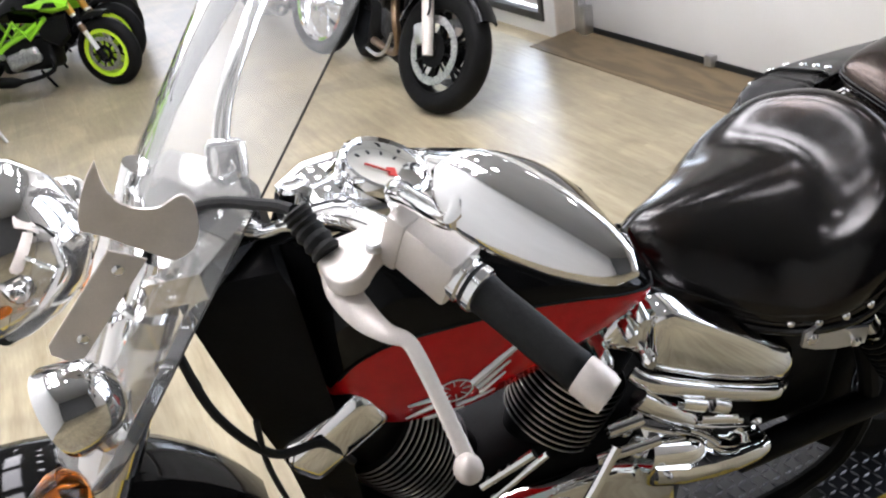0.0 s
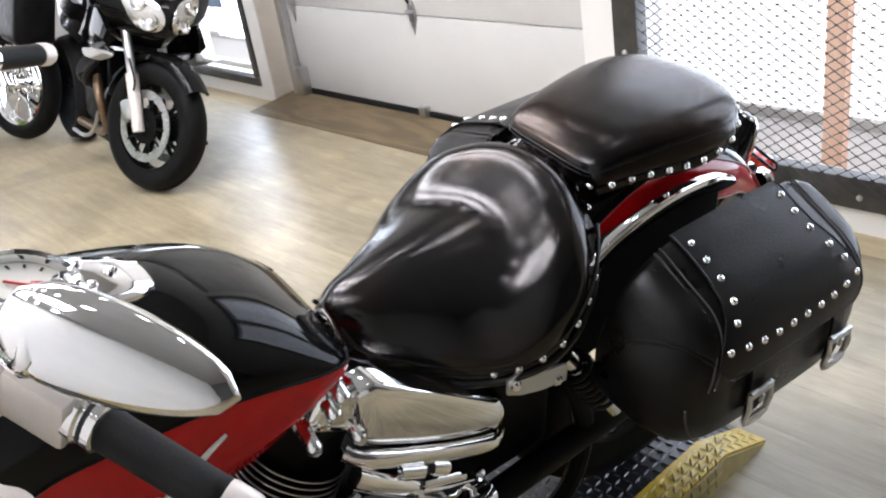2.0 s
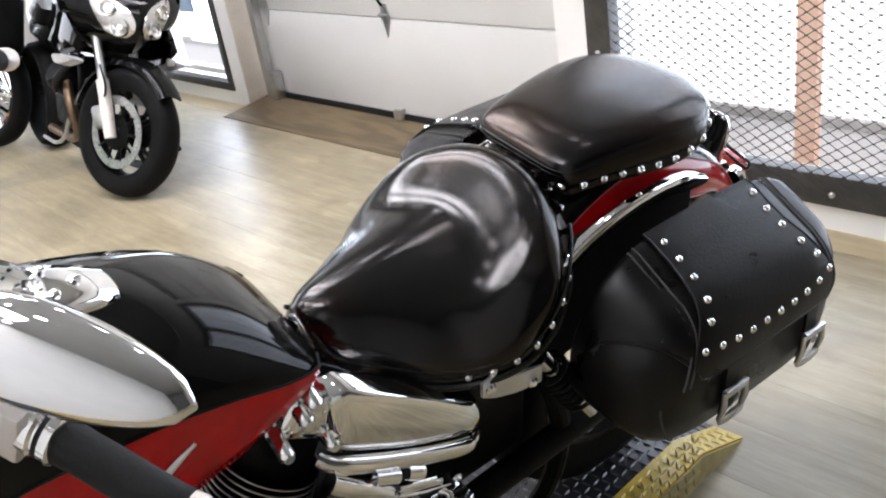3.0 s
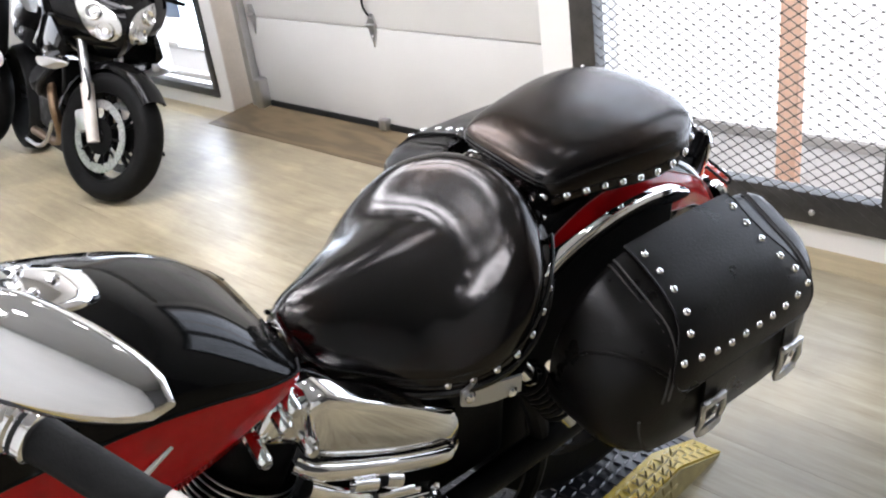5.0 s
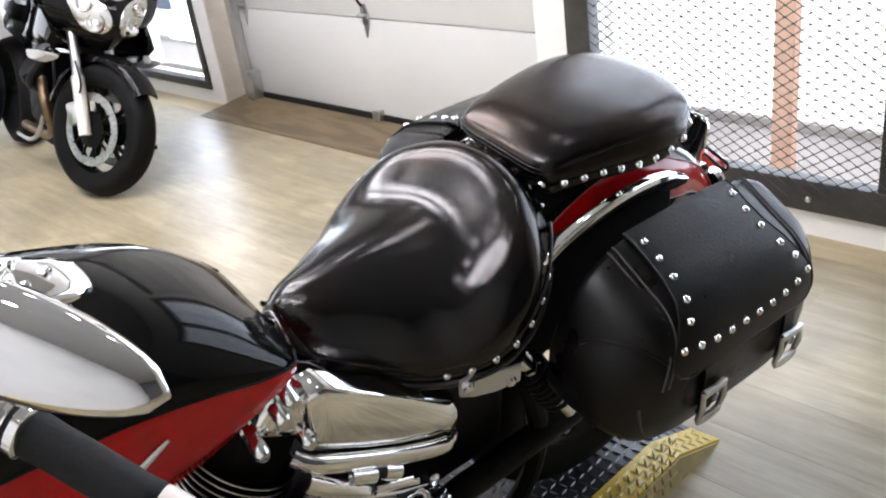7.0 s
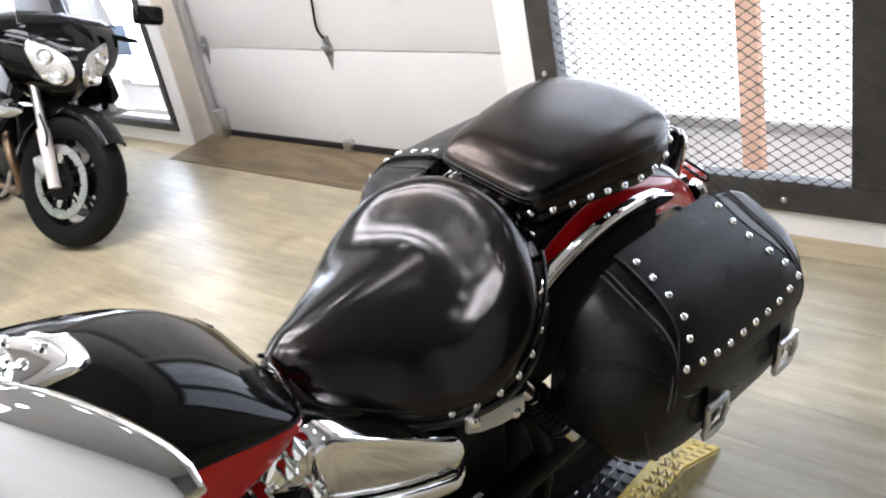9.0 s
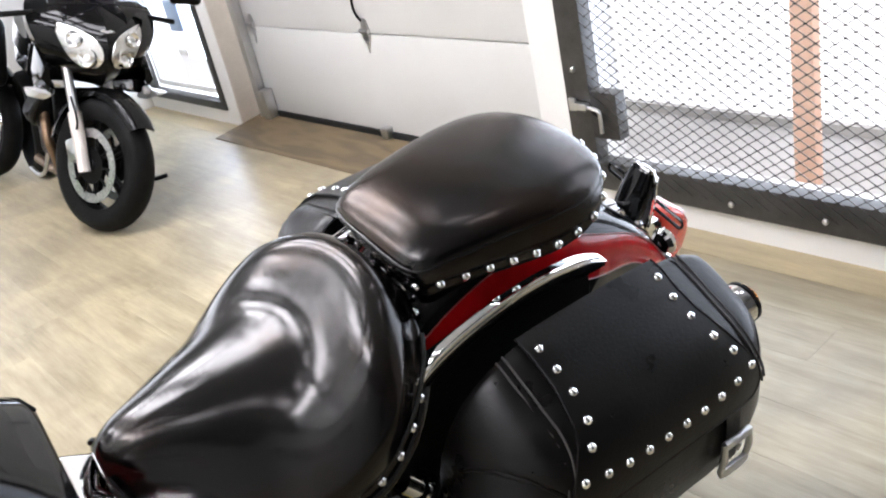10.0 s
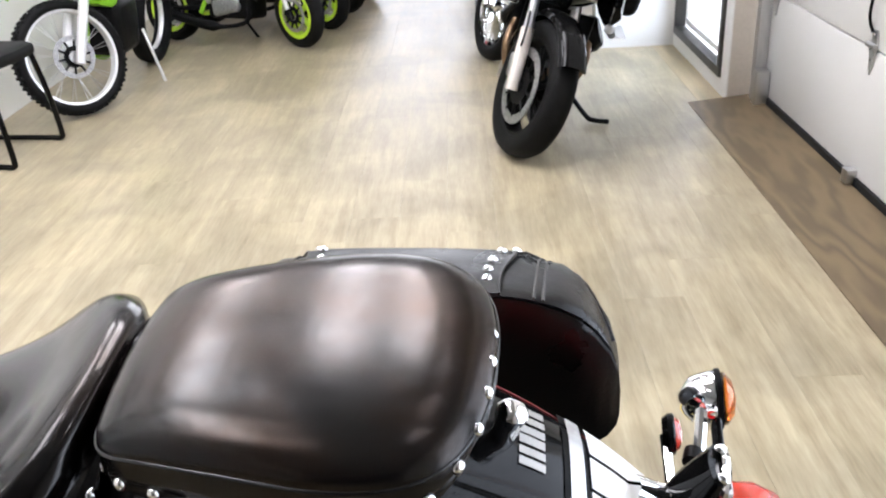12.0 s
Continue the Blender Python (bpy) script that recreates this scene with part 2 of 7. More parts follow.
CHAIR_SEAT = material("chair_plastic", (0.006, 0.006, 0.006), 0.6, vary=0.2, bump=0.2, spec=0.2)
ORANGE_FORK = material("anodised_fork", (0.55, 0.30, 0.06), 0.3, 0.8, vary=0.1)
BLUE_BUTTON = material("blue_plastic", (0.03, 0.03, 0.16), 0.35, vary=0.1)
RED_PLASTIC = material("red_plastic", (0.5, 0.02, 0.015), 0.35, vary=0.1)


# ---- builders ----
PLACE = {}  # where a thing's next parts are set, by its name


def part(name, bm, mat, parent, label="", m=None, sharp=35):
    """One mesh object under a thing or a part; a list of materials follows the faces' indices."""
    if m is not None:
        bm.transform(m)
    bmesh.ops.recalc_face_normals(bm, faces=bm.faces[:])
    me = bpy.data.meshes.new(name)
    bm.to_mesh(me)
    bm.free()
    for p in me.polygons:
        p.use_smooth = True
    me.set_sharp_from_angle(angle=radians(sharp))
    for mm in mat if isinstance(mat, (list, tuple)) else [mat]:
        me.materials.append(mm)
    ob = new(name, me)
    if parent is not None:
        ob.parent = parent
        if parent.name in PLACE:
            ob.matrix_basis = PLACE[parent.name]
    if label:
        tagged(ob, label)
    return ob


def share(name, mesh, parent, m):
    """One more object on a mesh that is already there."""
    ob = new(name, mesh)
    ob.parent = parent
    ob.matrix_basis = m
    return ob


def thing(name, m, label, category, group="", kind=""):
    ob = new(name)
    ob.empty_display_size = 0.1
    ob.matrix_basis = m
    return tagged(ob, label, category, group, kind)


def loft(rings, closed=True, caps=True, bm=None, mats=None):
    bm = bm or bmesh.new()
    vs = [[bm.verts.new(p) for p in r] for r in rings]
    n = len(rings[0])
    for a, b in zip(vs, vs[1:]):
        for i in range(n if closed else n - 1):
            j = (i + 1) % n
            f = bm.faces.new((a[i], a[j], b[j], b[i]))
            if mats:
                f.material_index = mats[i]
    if caps and closed:
        bm.faces.new(list(reversed(vs[0])))
        bm.faces.new(vs[-1])
    return bm


def spline(pts, n):
    """A smooth line through the points, n steps between each two."""
    p = [Vector(q) for q in pts]
    out = []
    for i in range(len(p) - 1):
        a, b, c, d = p[max(i - 1, 0)], p[i], p[i + 1], p[min(i + 2, len(p) - 1)]
        for k in range(n):
            t = k / n
            out.append(0.5 * (2 * b + (c - a) * t + (2 * a - 5 * b + 4 * c - d) * t * t + (3 * b - a - 3 * c + d) * t ** 3))
    return out + [p[-1]]


def tube(pts, r, n=10, bm=None, squash=1.0):
    """A bar along the points; r is one radius or one for each point."""
    p = [Vector(q) for q in pts]
    rs = r if isinstance(r, (list, tuple)) else [r] * len(p)
    up = Vector((0.13, 0.31, 0.94)).normalized()
    rings = []
    for i, q in enumerate(p):
        d = (p[min(i + 1, len(p) - 1)] - p[max(i - 1, 0)]).normalized()
        side = d.cross(up)
        if side.length < 0.1:
            side = d.cross(Vector((1, 0, 0)))
        side.normalize()
        u = side.cross(d).normalized()
        up = u
        rings.append([q + rs[i] * (math.cos(a) * side + squash * math.sin(a) * u) for a in (2 * math.pi * k / n for k in range(n))])
    return loft(rings, bm=bm)


def lathe(profile, n=24, bm=None, m=None, closed_profile=False):
    """Turns (radius, height) pairs round z."""
    out = bm or bmesh.new()
    tmp = bmesh.new()
    pr = list(profile) + ([profile[0]] if closed_profile else [])
    rings = [[Vector((max(r, 1e-4) * math.cos(a), max(r, 1e-4) * math.sin(a), h)) for a in (2 * math.pi * k / n for k in range(n))] for r, h in pr]
    loft(rings, caps=not closed_profile, bm=tmp)
    bmesh.ops.remove_doubles(tmp, verts=tmp.verts[:], dist=2e-5)
    if m is not None:
        tmp.transform(m)
    me = bpy.data.meshes.new("tmp")
    tmp.to_mesh(me)
    tmp.free()
    out.from_mesh(me)
    bpy.data.meshes.remove(me)
    return out


def box(sx, sy, sz, bevel=0.0, m=None, bm=None, segments=2):
    tmp = bmesh.new()
    bmesh.ops.create_cube(tmp, size=1.0, matrix=Matrix.Diagonal((sx, sy, sz, 1)))
    if bevel:
        bmesh.ops.bevel(tmp, geom=tmp.edges[:], offset=bevel, segments=segments, affect="EDGES", profile=0.5)
    if m is not None:
        tmp.transform(m)
    if bm is None:
        return tmp
    me = bpy.data.meshes.new("tmp")
    tmp.to_mesh(me)
    tmp.free()
    bm.from_mesh(me)
    bpy.data.meshes.remove(me)
    return bm


def span(x0, x1, y0, y1, z0, z1, bevel=0.0, bm=None):
    return box(x1 - x0, y1 - y0, z1 - z0, bevel, Matrix.Translation(((x0 + x1) / 2, (y0 + y1) / 2, (z0 + z1) / 2)), bm)


def slab(outline, thick, bevel=0.0, bm=None, m=None):
    """A flat piece with the outline (x, y), from z 0 to thick."""
    tmp = bmesh.new()
    lo = [tmp.verts.new((x, y, 0)) for x, y in outline]
    hi = [tmp.verts.new((x, y, thick)) for x, y in outline]
    n = len(outline)
    tmp.faces.new(list(reversed(lo)))
    tmp.faces.new(hi)
    for i in range(n):
        tmp.faces.new((lo[i], lo[(i + 1) % n], hi[(i + 1) % n], hi[i]))
    if bevel:
        edges = [e for e in tmp.edges if abs(e.verts[0].co.z - e.verts[1].co.z) < 1e-6]
        bmesh.ops.bevel(tmp, geom=edges, offset=bevel, segments=2, affect="EDGES", profile=0.5)
    if m is not None:
        tmp.transform(m)
    if bm is None:
        return tmp
    me = bpy.data.meshes.new("tmp")
    tmp.to_mesh(me)
    tmp.free()
    bm.from_mesh(me)
    bpy.data.meshes.remove(me)
    return bm


def along(a, b):
    """The pose that lays z along a to b, with its start at a."""
    a, b = Vector(a), Vector(b)
    return Matrix.Translation(a) @ (b - a).to_track_quat("Z", "Y").to_matrix().to_4x4()


def lerp(table, x):
    """Smooth reading of a table of (x, value)."""
    xs, ys = [p[0] for p in table], [p[1] for p in table]
    if x <= xs[0]:
        return ys[0]
    for i in range(len(xs) - 1):
        if x <= xs[i + 1]:
            t = (x - xs[i]) / (xs[i + 1] - xs[i])
            m0 = (ys[i + 1] - ys[i - 1]) / (xs[i + 1] - xs[i - 1]) if i else (ys[1] - ys[0]) / (xs[1] - xs[0])
            m1 = (ys[i + 2] - ys[i]) / (xs[i + 2] - xs[i]) if i + 2 < len(xs) else (ys[i + 1] - ys[i]) / (xs[i + 1] - xs[i])
            h = xs[i + 1] - xs[i]
            return (2 * t ** 3 - 3 * t * t + 1) * ys[i] + (t ** 3 - 2 * t * t + t) * h * m0 + (3 * t * t - 2 * t ** 3) * ys[i + 1] + (t ** 3 - t * t) * h * m1
    return ys[-1]


def structure(name, bm, mat, label, category, **kw):
    return tagged(part(name, bm, mat, None, **kw), label, category, kind="structure")


# ---- the showroom ----
X_WALL, X_DOOR, X_LEFT, Y_BACK, Y_NEAR, HEIGHT = 2.856, 3.005, -0.86, 11.0, -2.9, 3.3
DOOR_Y0, DOOR_Y1, GATE_Y0, GATE_Y1, WIN_Y0, WIN_Y1 = 2.74, 5.10, 0.12, 2.585, 5.225, 6.225

structure("floor", span(X_LEFT, X_WALL + 0.36, Y_NEAR, Y_BACK, -0.12, -0.006), SUBFLOOR, "wood-look vinyl plank floor of the showroom", "floor")
structure("ceiling", span(X_LEFT - 0.1, X_WALL + 0.5, Y_NEAR - 0.1, Y_BACK + 0.1, HEIGHT, HEIGHT + 0.1), CEILING, "off-white painted showroom ceiling", "ceiling")
structure("wall_west", span(X_LEFT - 0.12, X_LEFT, Y_NEAR, Y_BACK, 0, HEIGHT), WHITE_PAINT, "smooth white painted wall behind the parked bikes", "wall")
north = bmesh.new()
for x0, x1, z0, z1 in ((X_LEFT, -0.62, 0, HEIGHT), (2.72, X_WALL, 0, HEIGHT), (-0.62, 2.72, 0, 0.28), (-0.62, 2.72, 2.62, HEIGHT)):
    span(x0, x1, Y_BACK, Y_BACK + 0.12, z0, z1, bm=north)
structure("wall_north", north, WHITE_PAINT, "white painted end wall of the showroom", "wall")
# closing wall out of view, coloured dark to deepen reflections on the bike
structure("wall_south", span(X_LEFT, X_WALL, Y_NEAR - 0.12, Y_NEAR, 0, HEIGHT), DARK_WALL, "dark grey closing wall out of view, added to keep reflections dark", "wall")
structure("wall_partition", span(2.38, X_WALL, 6.28, 6.42, 0, HEIGHT), WHITE_PAINT, "short white partition wall beside the window", "wall")
wall = bmesh.new()
for y0, y1, z0, z1 in ((Y_NEAR, GATE_Y0, 0, HEIGHT), (GATE_Y0, GATE_Y1, 0, 0.092), (GATE_Y0, GATE_Y1, 2.7, HEIGHT), (GATE_Y1, DOOR_Y0, 0, HEIGHT), (DOOR_Y0, DOOR_Y1, 2.64, HEIGHT), (DOOR_Y1, WIN_Y0, 0, HEIGHT), (WIN_Y0, WIN_Y1, 0, 0.09), (WIN_Y0, WIN_Y1, 2.1, HEIGHT), (WIN_Y1, Y_BACK, 0, HEIGHT)):
    span(X_WALL, X_WALL + 0.264, y0, y1, z0, z1, bm=wall)
structure("wall_east", wall, WHITE_PAINT, "white painted wall with door, window and gate openings", "wall")
structure("ground", span(X_WALL + 0.264, 60, -40, 50, -0.3, -0.03), CONCRETE, "sunlit pale concrete ground outside", "ground")

# garage door in its recess
door = thing("garage_door", Matrix.Translation((X_DOOR, 0, 0)), "white sectional garage door, closed, with steel hinges", "garage door", kind="structure")
for z0, z1 in ((0.060, 0.532), (0.537, 1.066), (1.071, 1.60), (1.605, 2.134), (2.139, 2.64)):
    part("panel", span(0.0, 0.045, DOOR_Y0 - 0.02, DOOR_Y1 - 0.08, z0, z1, 0.004), DOOR_PAINT, door)
part("bottom_seal", span(-0.012, 0.05, DOOR_Y0, DOOR_Y1 - 0.08, 0.004, 0.060, 0.004), RUBBER, door, "black rubber seal")


def hinge(y, z, cord=False):
    bm = slab([(-0.032, 0.02), (0.032, 0.02), (0.026, -0.012), (0.009, -0.06), (0, -0.09), (-0.009, -0.06), (-0.026, -0.012)], 0.006, 0.001)
    slab([(-0.03, 0.022), (0.03, 0.022), (0.018, 0.07), (-0.018, 0.07)], 0.006, 0.001, bm=bm)
    lathe([(0.010, -0.034), (0.010, 0.034)], 10, bm, pose(0, 0.014, 0.01, 0, 90, 0))
    for px, py in ((0, -0.036), (-0.016, 0.0), (0.016, 0.0), (0, 0.052)):
        lathe([(0.006, 0.004), (0.006, 0.010), (0.002, 0.012)], 8, bm, Matrix.Translation((px, py, 0)))
    ob = part("hinge", bm, BRUSHED, door, "galvanised steel hinge", Matrix.Translation((-0.002, y, z)) @ Matrix(((0, 0, -1, 0), (1, 0, 0, 0), (0, 1, 0, 0), (0, 0, 0, 1))))
    if cord:
        part("pull_cord", tube(spline([(-0.012, y + 0.005, z + 0.06), (-0.024, y + 0.024, z + 0.12), (-0.02, y + 0.014, z + 0.26), (-0.02, y + 0.012, z + 0.6)], 5), 0.006, 6), BLACK_METAL, door, "short dark pull cord")


for hz in (0.534, 1.068, 1.602):
    for hy in (4.93, 3.905, 2.81):
        hinge(hy, hz, hz < 1 and hy == 3.905)
part("bottom_clip", span(-0.04, 0.0, 3.88, 3.93, 0.036, 0.09, 0.003), BRUSHED, door)
track = span(-0.06, 0.0, 5.0, 5.026, 0.036, 2.64)
span(-0.06, -0.036, 4.976, 5.0, 0.036, 2.64, bm=track)
part("track", track, BRUSHED, door, "grey steel guide rail")
part("corner_bracket", span(-0.066, -0.004, 4.915, 4.975, 0.024, 0.19, 0.004), BRUSHED, door)
part("roller", lathe([(0.024, -0.012), (0.026, 0), (0.024, 0.012)], 12, m=pose(-0.036, 4.97, 0.168, 90, 0, 0)), BRUSHED, door)
structure("trim", span(X_WALL + 0.006, X_DOOR + 0.02, DOOR_Y1 - 0.004, DOOR_Y1 + 0.02, 0, 2.64, 0.003), JAMB, "beige painted door jamb", "trim")

# plywood wedge in front of the door
wedge = bmesh.new()
loft([[Vector((x, y, z)) for y, z in ((2.705, -0.004), (2.705, h), (5.09, h), (5.09, -0.004))] for x, h in ((2.67, 0.004), (2.99, 0.034))], bm=wedge)
structure("threshold_ramp", wedge, PLYWOOD, "brown plywood wedge ramp along the garage door", "ramp")

# window with dark frame
win = thing("window_1", Matrix.Translation((X_WALL, 0, 0)), "low shop window with a dark metal frame", "window", kind="structure")


def frame_rect(y0, y1, z0, z1, w, d, x=0.0):
    bm = bmesh.new()
    for a in ((y0, y1, z0, z0 + w), (y0, y1, z1 - w, z1), (y0, y0 + w, z0 + w, z1 - w), (y1 - w, y1, z0 + w, z1 - w)):
        span(x, x + d, *a, 0.004, bm)
    return bm


part("window_frame", frame_rect(WIN_Y0 - 0.01, WIN_Y1 + 0.01, 0.085, 2.11, 0.048, 0.06, -0.014), STEEL_DARK, win, "dark grey metal frame")
part("inner_frame", frame_rect(WIN_Y0 + 0.07, WIN_Y1 - 0.07, 0.155, 2.04, 0.036, 0.036, 0.036), WHITE_PAINT, win, "white inner frame")
pane = part("pane", span(0.06, 0.066, WIN_Y0 + 0.09, WIN_Y1 - 0.09, 0.17, 2.03), GLASS, win)
pane.visible_shadow = False
sticker = part("sticker", span(0.024, 0.036, 5.52, 5.68, 0.52, 0.70, 0.002), material("blue_sign", (0.25, 0.33, 0.45), 0.5), win, "small blue-grey sticker")

# gate with expanded metal mesh
gate = thing("gate_1", Matrix.Translation((X_WALL, 0, 0)), "dark steel security gate with diamond mesh, closed", "gate", kind="structure")


def mesh_leaf(y0, y1, z0, z1):
    part("gate_frame", frame_rect(y0, y1, z0, z1, 0.105, 0.06, -0.024), STEEL_DARK, gate, "dark steel frame")
    bm = bmesh.new()
    px, pz = 0.053, 0.0172
    a0, a1, b0, b1 = y0 + 0.06, y1 - 0.06, z0 + 0.042, z1 - 0.06
    rows = int((b1 - b0) / pz)
    cols = int((a1 - a0) / px)
    for r in range(rows):
        for c in range(cols):
            y, z = a0 + px * (c + 0.5 * (r % 2)), b0 + pz * r
            k = [bm.verts.new((-0.0312, y + dy, z + dz)) for dy, dz in ((-0.007, 0), (0, -0.0031), (0.007, 0), (0, 0.0031))]
            bm.faces.new(k)
            for dy in (-0.5, 0.5):
                p, q = Vector((-0.0294, y, z)), Vector((-0.0294, y + dy * px, z + pz))
                d = (q - p).normalized().cross(Vector((1, 0, 0))) * 0.0014
                o = Vector((0.0036, 0, 0))
                v = [bm.verts.new(k) for k in (p + d, p - d, q - d, q + d, p + o, q + o)]
                bm.faces.new((v[0], v[1], v[2], v[3]))
                bm.faces.new((v[1], v[4], v[5], v[2]))
                bm.faces.new((v[4], v[0], v[3], v[5]))
    tagged(part("mesh_panel", bm, STEEL_DARK, gate, sharp=80), "diamond expanded metal mesh", kind="stuff")


mesh_leaf(1.352, 2.58, 0.092, 2.7)
mesh_leaf(0.12, 1.34, 0.092, 2.7)
BOLT_BM = lathe([(0.010, 0), (0.010, 0.006), (0.006, 0.009)], 8)
bolt = part("bolt", BOLT_BM, BRUSHED, gate, m=pose(0, 0, 0, 0, -90, 0))
bolt.matrix_basis = Matrix.Translation((-0.024, 2.265, 0.122))
for y, z in ((1.963, 0.13), (1.662, 0.135), (2.555, 0.118), (2.53, 0.52), (2.53, 0.93), (2.53, 1.5), (1.10, 0.135), (0.6, 0.135)):
    share("bolt", bolt.data, gate, Matrix.Translation((-0.024, y, z)))
part("lock_plate", span(-0.026, 0.024, 2.365, 2.475, 0.285, 0.448, 0.002), STEEL_DARK, gate, "dark steel lock plate")
hasp = box(0.024, 0.055, 0.024, 0.003, Matrix.Translation((-0.041, 2.50, 0.40)))
tube(spline([(-0.042, 2.51, 0.40), (-0.048, 2.43, 0.395), (-0.048, 2.42, 0.365), (-0.048, 2.42, 0.315)], 4), 0.007, 8, bm=hasp)
box(0.012, 0.03, 0.045, 0.003, Matrix.Translation((-0.034, 2.545, 0.40)), hasp)
part("latch", hasp, BRUSHED, gate, "worn steel slide latch")

# outside: post, and a pale building front that glows in place of sunlight
tagged(part("post", span(3.32, 3.37, 1.955, 2.035, -0.03, 5.0, 0.006), ORANGE_POST, None), "orange-brown painted post outside the gate", "post")
structure("backdrop", span(3.80, 4.1, -12, 18, 0.012, 6.0), OUTER_WALL_GLOW, "pale building front across the passage, glowing in place of sunlight", "building")
# grey strip added in place of the shade at the wall's foot
structure("base_shade_strip", span(3.77, 4.1, -12, 18, -0.03, 0.010), CONCRETE, "grey strip outside in place of the shade at the wall's foot", "plinth")

# rows of small round ceiling lamps; flat panels added, unseen, for leather highlights
lamp_a = thing("ceiling_lamp", Matrix.Translation((-0.62, 1.0, HEIGHT)), "round white ceiling lamp, switched on", "ceiling lamp", "ceiling lamps")
part("housing", lathe([(0.088, 0.0), (0.088, -0.024), (0.074, -0.031), (0.074, -0.024)], 16), WHITE_PAINT, lamp_a, "white rim")
part("diffuser", lathe([(0.073, -0.022), (0.064, -0.031), (0.024, -0.036), (0.0, -0.036)], 16), LAMP_GLOW, lamp_a, "glowing diffuser")
for x in (-0.62, 0.34, 2.0):
    for j in range(7):
        if x > 0 or j:
            copy_thing(lamp_a, Matrix.Translation((x, 1.0 + 0.7 * j, HEIGHT)))
for x in (-0.22, 0.66, 1.54):
    for y in (6.1, 7.3, 8.5, 9.7):
        copy_thing(lamp_a, Matrix.Translation((x, y, HEIGHT)))
panel_a = thing("panel_lamp", Matrix.Translation((-0.22, 1.5, HEIGHT)), "flat glowing ceiling panel, added out of view for highlights on the leather", "ceiling lamp", "panel lamps")
part("frame", span(-0.20, 0.20, -0.61, 0.61, -0.014, 0.0, 0.004), WHITE_PAINT, panel_a, "thin white frame")
part("diffuser", span(-0.17, 0.17, -0.58, 0.58, -0.018, -0.0145), PANEL_GLOW, panel_a, "glowing diffuser")
for x, y in ((-0.22, 3.0), (-0.22, 4.5), (0.85, 3.2), (1.40, 3.2), (0.85, 4.5), (1.40, 4.5)):
    copy_thing(panel_a, Matrix.Translation((x, y, HEIGHT)))

# ---- lift table under the motorcycle ----
LIFT_TOP, LX0, LX1, LXT, LY0, LY1 = 0.07, -0.84, 1.625, 1.79, 1.376, 2.10
lift = thing("lift_table", Matrix.Identity(4), "low motorcycle lift table of black diamond plate with yellow edges", "lift table")


def wedge_prism(y0, y1, drop=0.0):
    prof = [(LX0, 0.0), (LX0, LIFT_TOP - drop), (LX1, LIFT_TOP - drop), (LXT, 0.004), (LXT, 0.0)]
    return loft([[Vector((x, y, z)) for x, z in prof] for y in (y0, y1)])


part("deck", wedge_prism(LY0 + 0.075, LY1 - 0.075), PLATE_BLACK, lift, "black diamond-plate deck")
part("near_edge", wedge_prism(LY0 + 0.002, LY0 + 0.075), [PLATE_YELLOW], lift, "yellow painted edge strip")
part("far_edge", wedge_prism(LY1 - 0.075, LY1), [PLATE_YELLOW], lift, "yellow painted edge strip")
skirt = bmesh.new()
loft([[Vector((x, y, z)) for x, z in ((LX0, 0.0), (LX0, LIFT_TOP - 0.006), (LX1 - 0.004, LIFT_TOP - 0.006), (LXT - 0.01, 0.003), (LXT - 0.01, 0.0))] for y in (LY0 - 0.002, LY0 + 0.001)], bm=skirt)
part("side_skirt", skirt, PLATE_SIDE, lift, "bare diamond-plate side")


def treads(name, mat, x0, x1, y0, y1, place, pitch=0.030):
    """Raised diamond lugs in a basket pattern; place(u, v) gives a point and its normal frame."""
    bm = bmesh.new()
    nu, nv = int((x1 - x0) / pitch), int((y1 - y0) / pitch)
    for i in range(nu + 1):
        for j in range(nv + 1):
            for k in (0, 1):
                u, v = x0 + pitch * (i + 0.5 * k), y0 + pitch * (j + 0.5 * k)
                if u > x1 or v > y1:
                    continue
                a = radians(45 if (i + j + k) % 2 else -45)
                a = radians(8) + (0 if k else radians(90))
                c, s = math.cos(a), math.sin(a)
                pts = [(-0.0135, 0, 0), (0, -0.0036, 0), (0.0135, 0, 0), (0, 0.0036, 0), (-0.005, 0, 0.0034), (0.005, 0, 0.0034)]
                vs = [bm.verts.new(place(u + c * p - s * q, v + s * p + c * q, h)) for p, q, h in pts]
                for f in ((0, 1, 5, 4), (1, 2, 5), (2, 3, 4, 5), (3, 0, 4)):
                    bm.faces.new([vs[n] for n in f])
    return tagged(part(name, bm, mat, lift, sharp=25), "raised diamond lugs", kind="stuff")


SLOPE = (LIFT_TOP - 0.004) / (LXT - LX1)
flat = lambda u, v, h: (u, v, LIFT_TOP + h - 0.0003)
ramped = lambda u, v, h: (u + h * 0.55, v, LIFT_TOP - (u - LX1) * SLOPE + h * 0.83 - 0.0003)
sided = lambda u, v, h: (u, LY0 - 0.002 - h, v)
treads("deck_treads", PLATE_WORN, LX0 + 0.02, LX1 - 0.01, LY0 + 0.085, LY1 - 0.085, flat)
treads("edge_treads", YELLOW_WORN, LX0 + 0.02, LX1 - 0.01, LY0 + 0.015, LY0 + 0.068, flat)
treads("ramp_treads", PLATE_WORN, LX1 + 0.012, LXT - 0.015, LY0 + 0.085, LY1 - 0.085, ramped)
treads("ramp_edge_treads", YELLOW_WORN, LX1 + 0.012, LXT - 0.015, LY0 + 0.015, LY0 + 0.068, ramped)
treads("side_treads", PLATE_SIDE, LX0 + 0.02, LX1 - 0.02, 0.02, 0.145, sided)

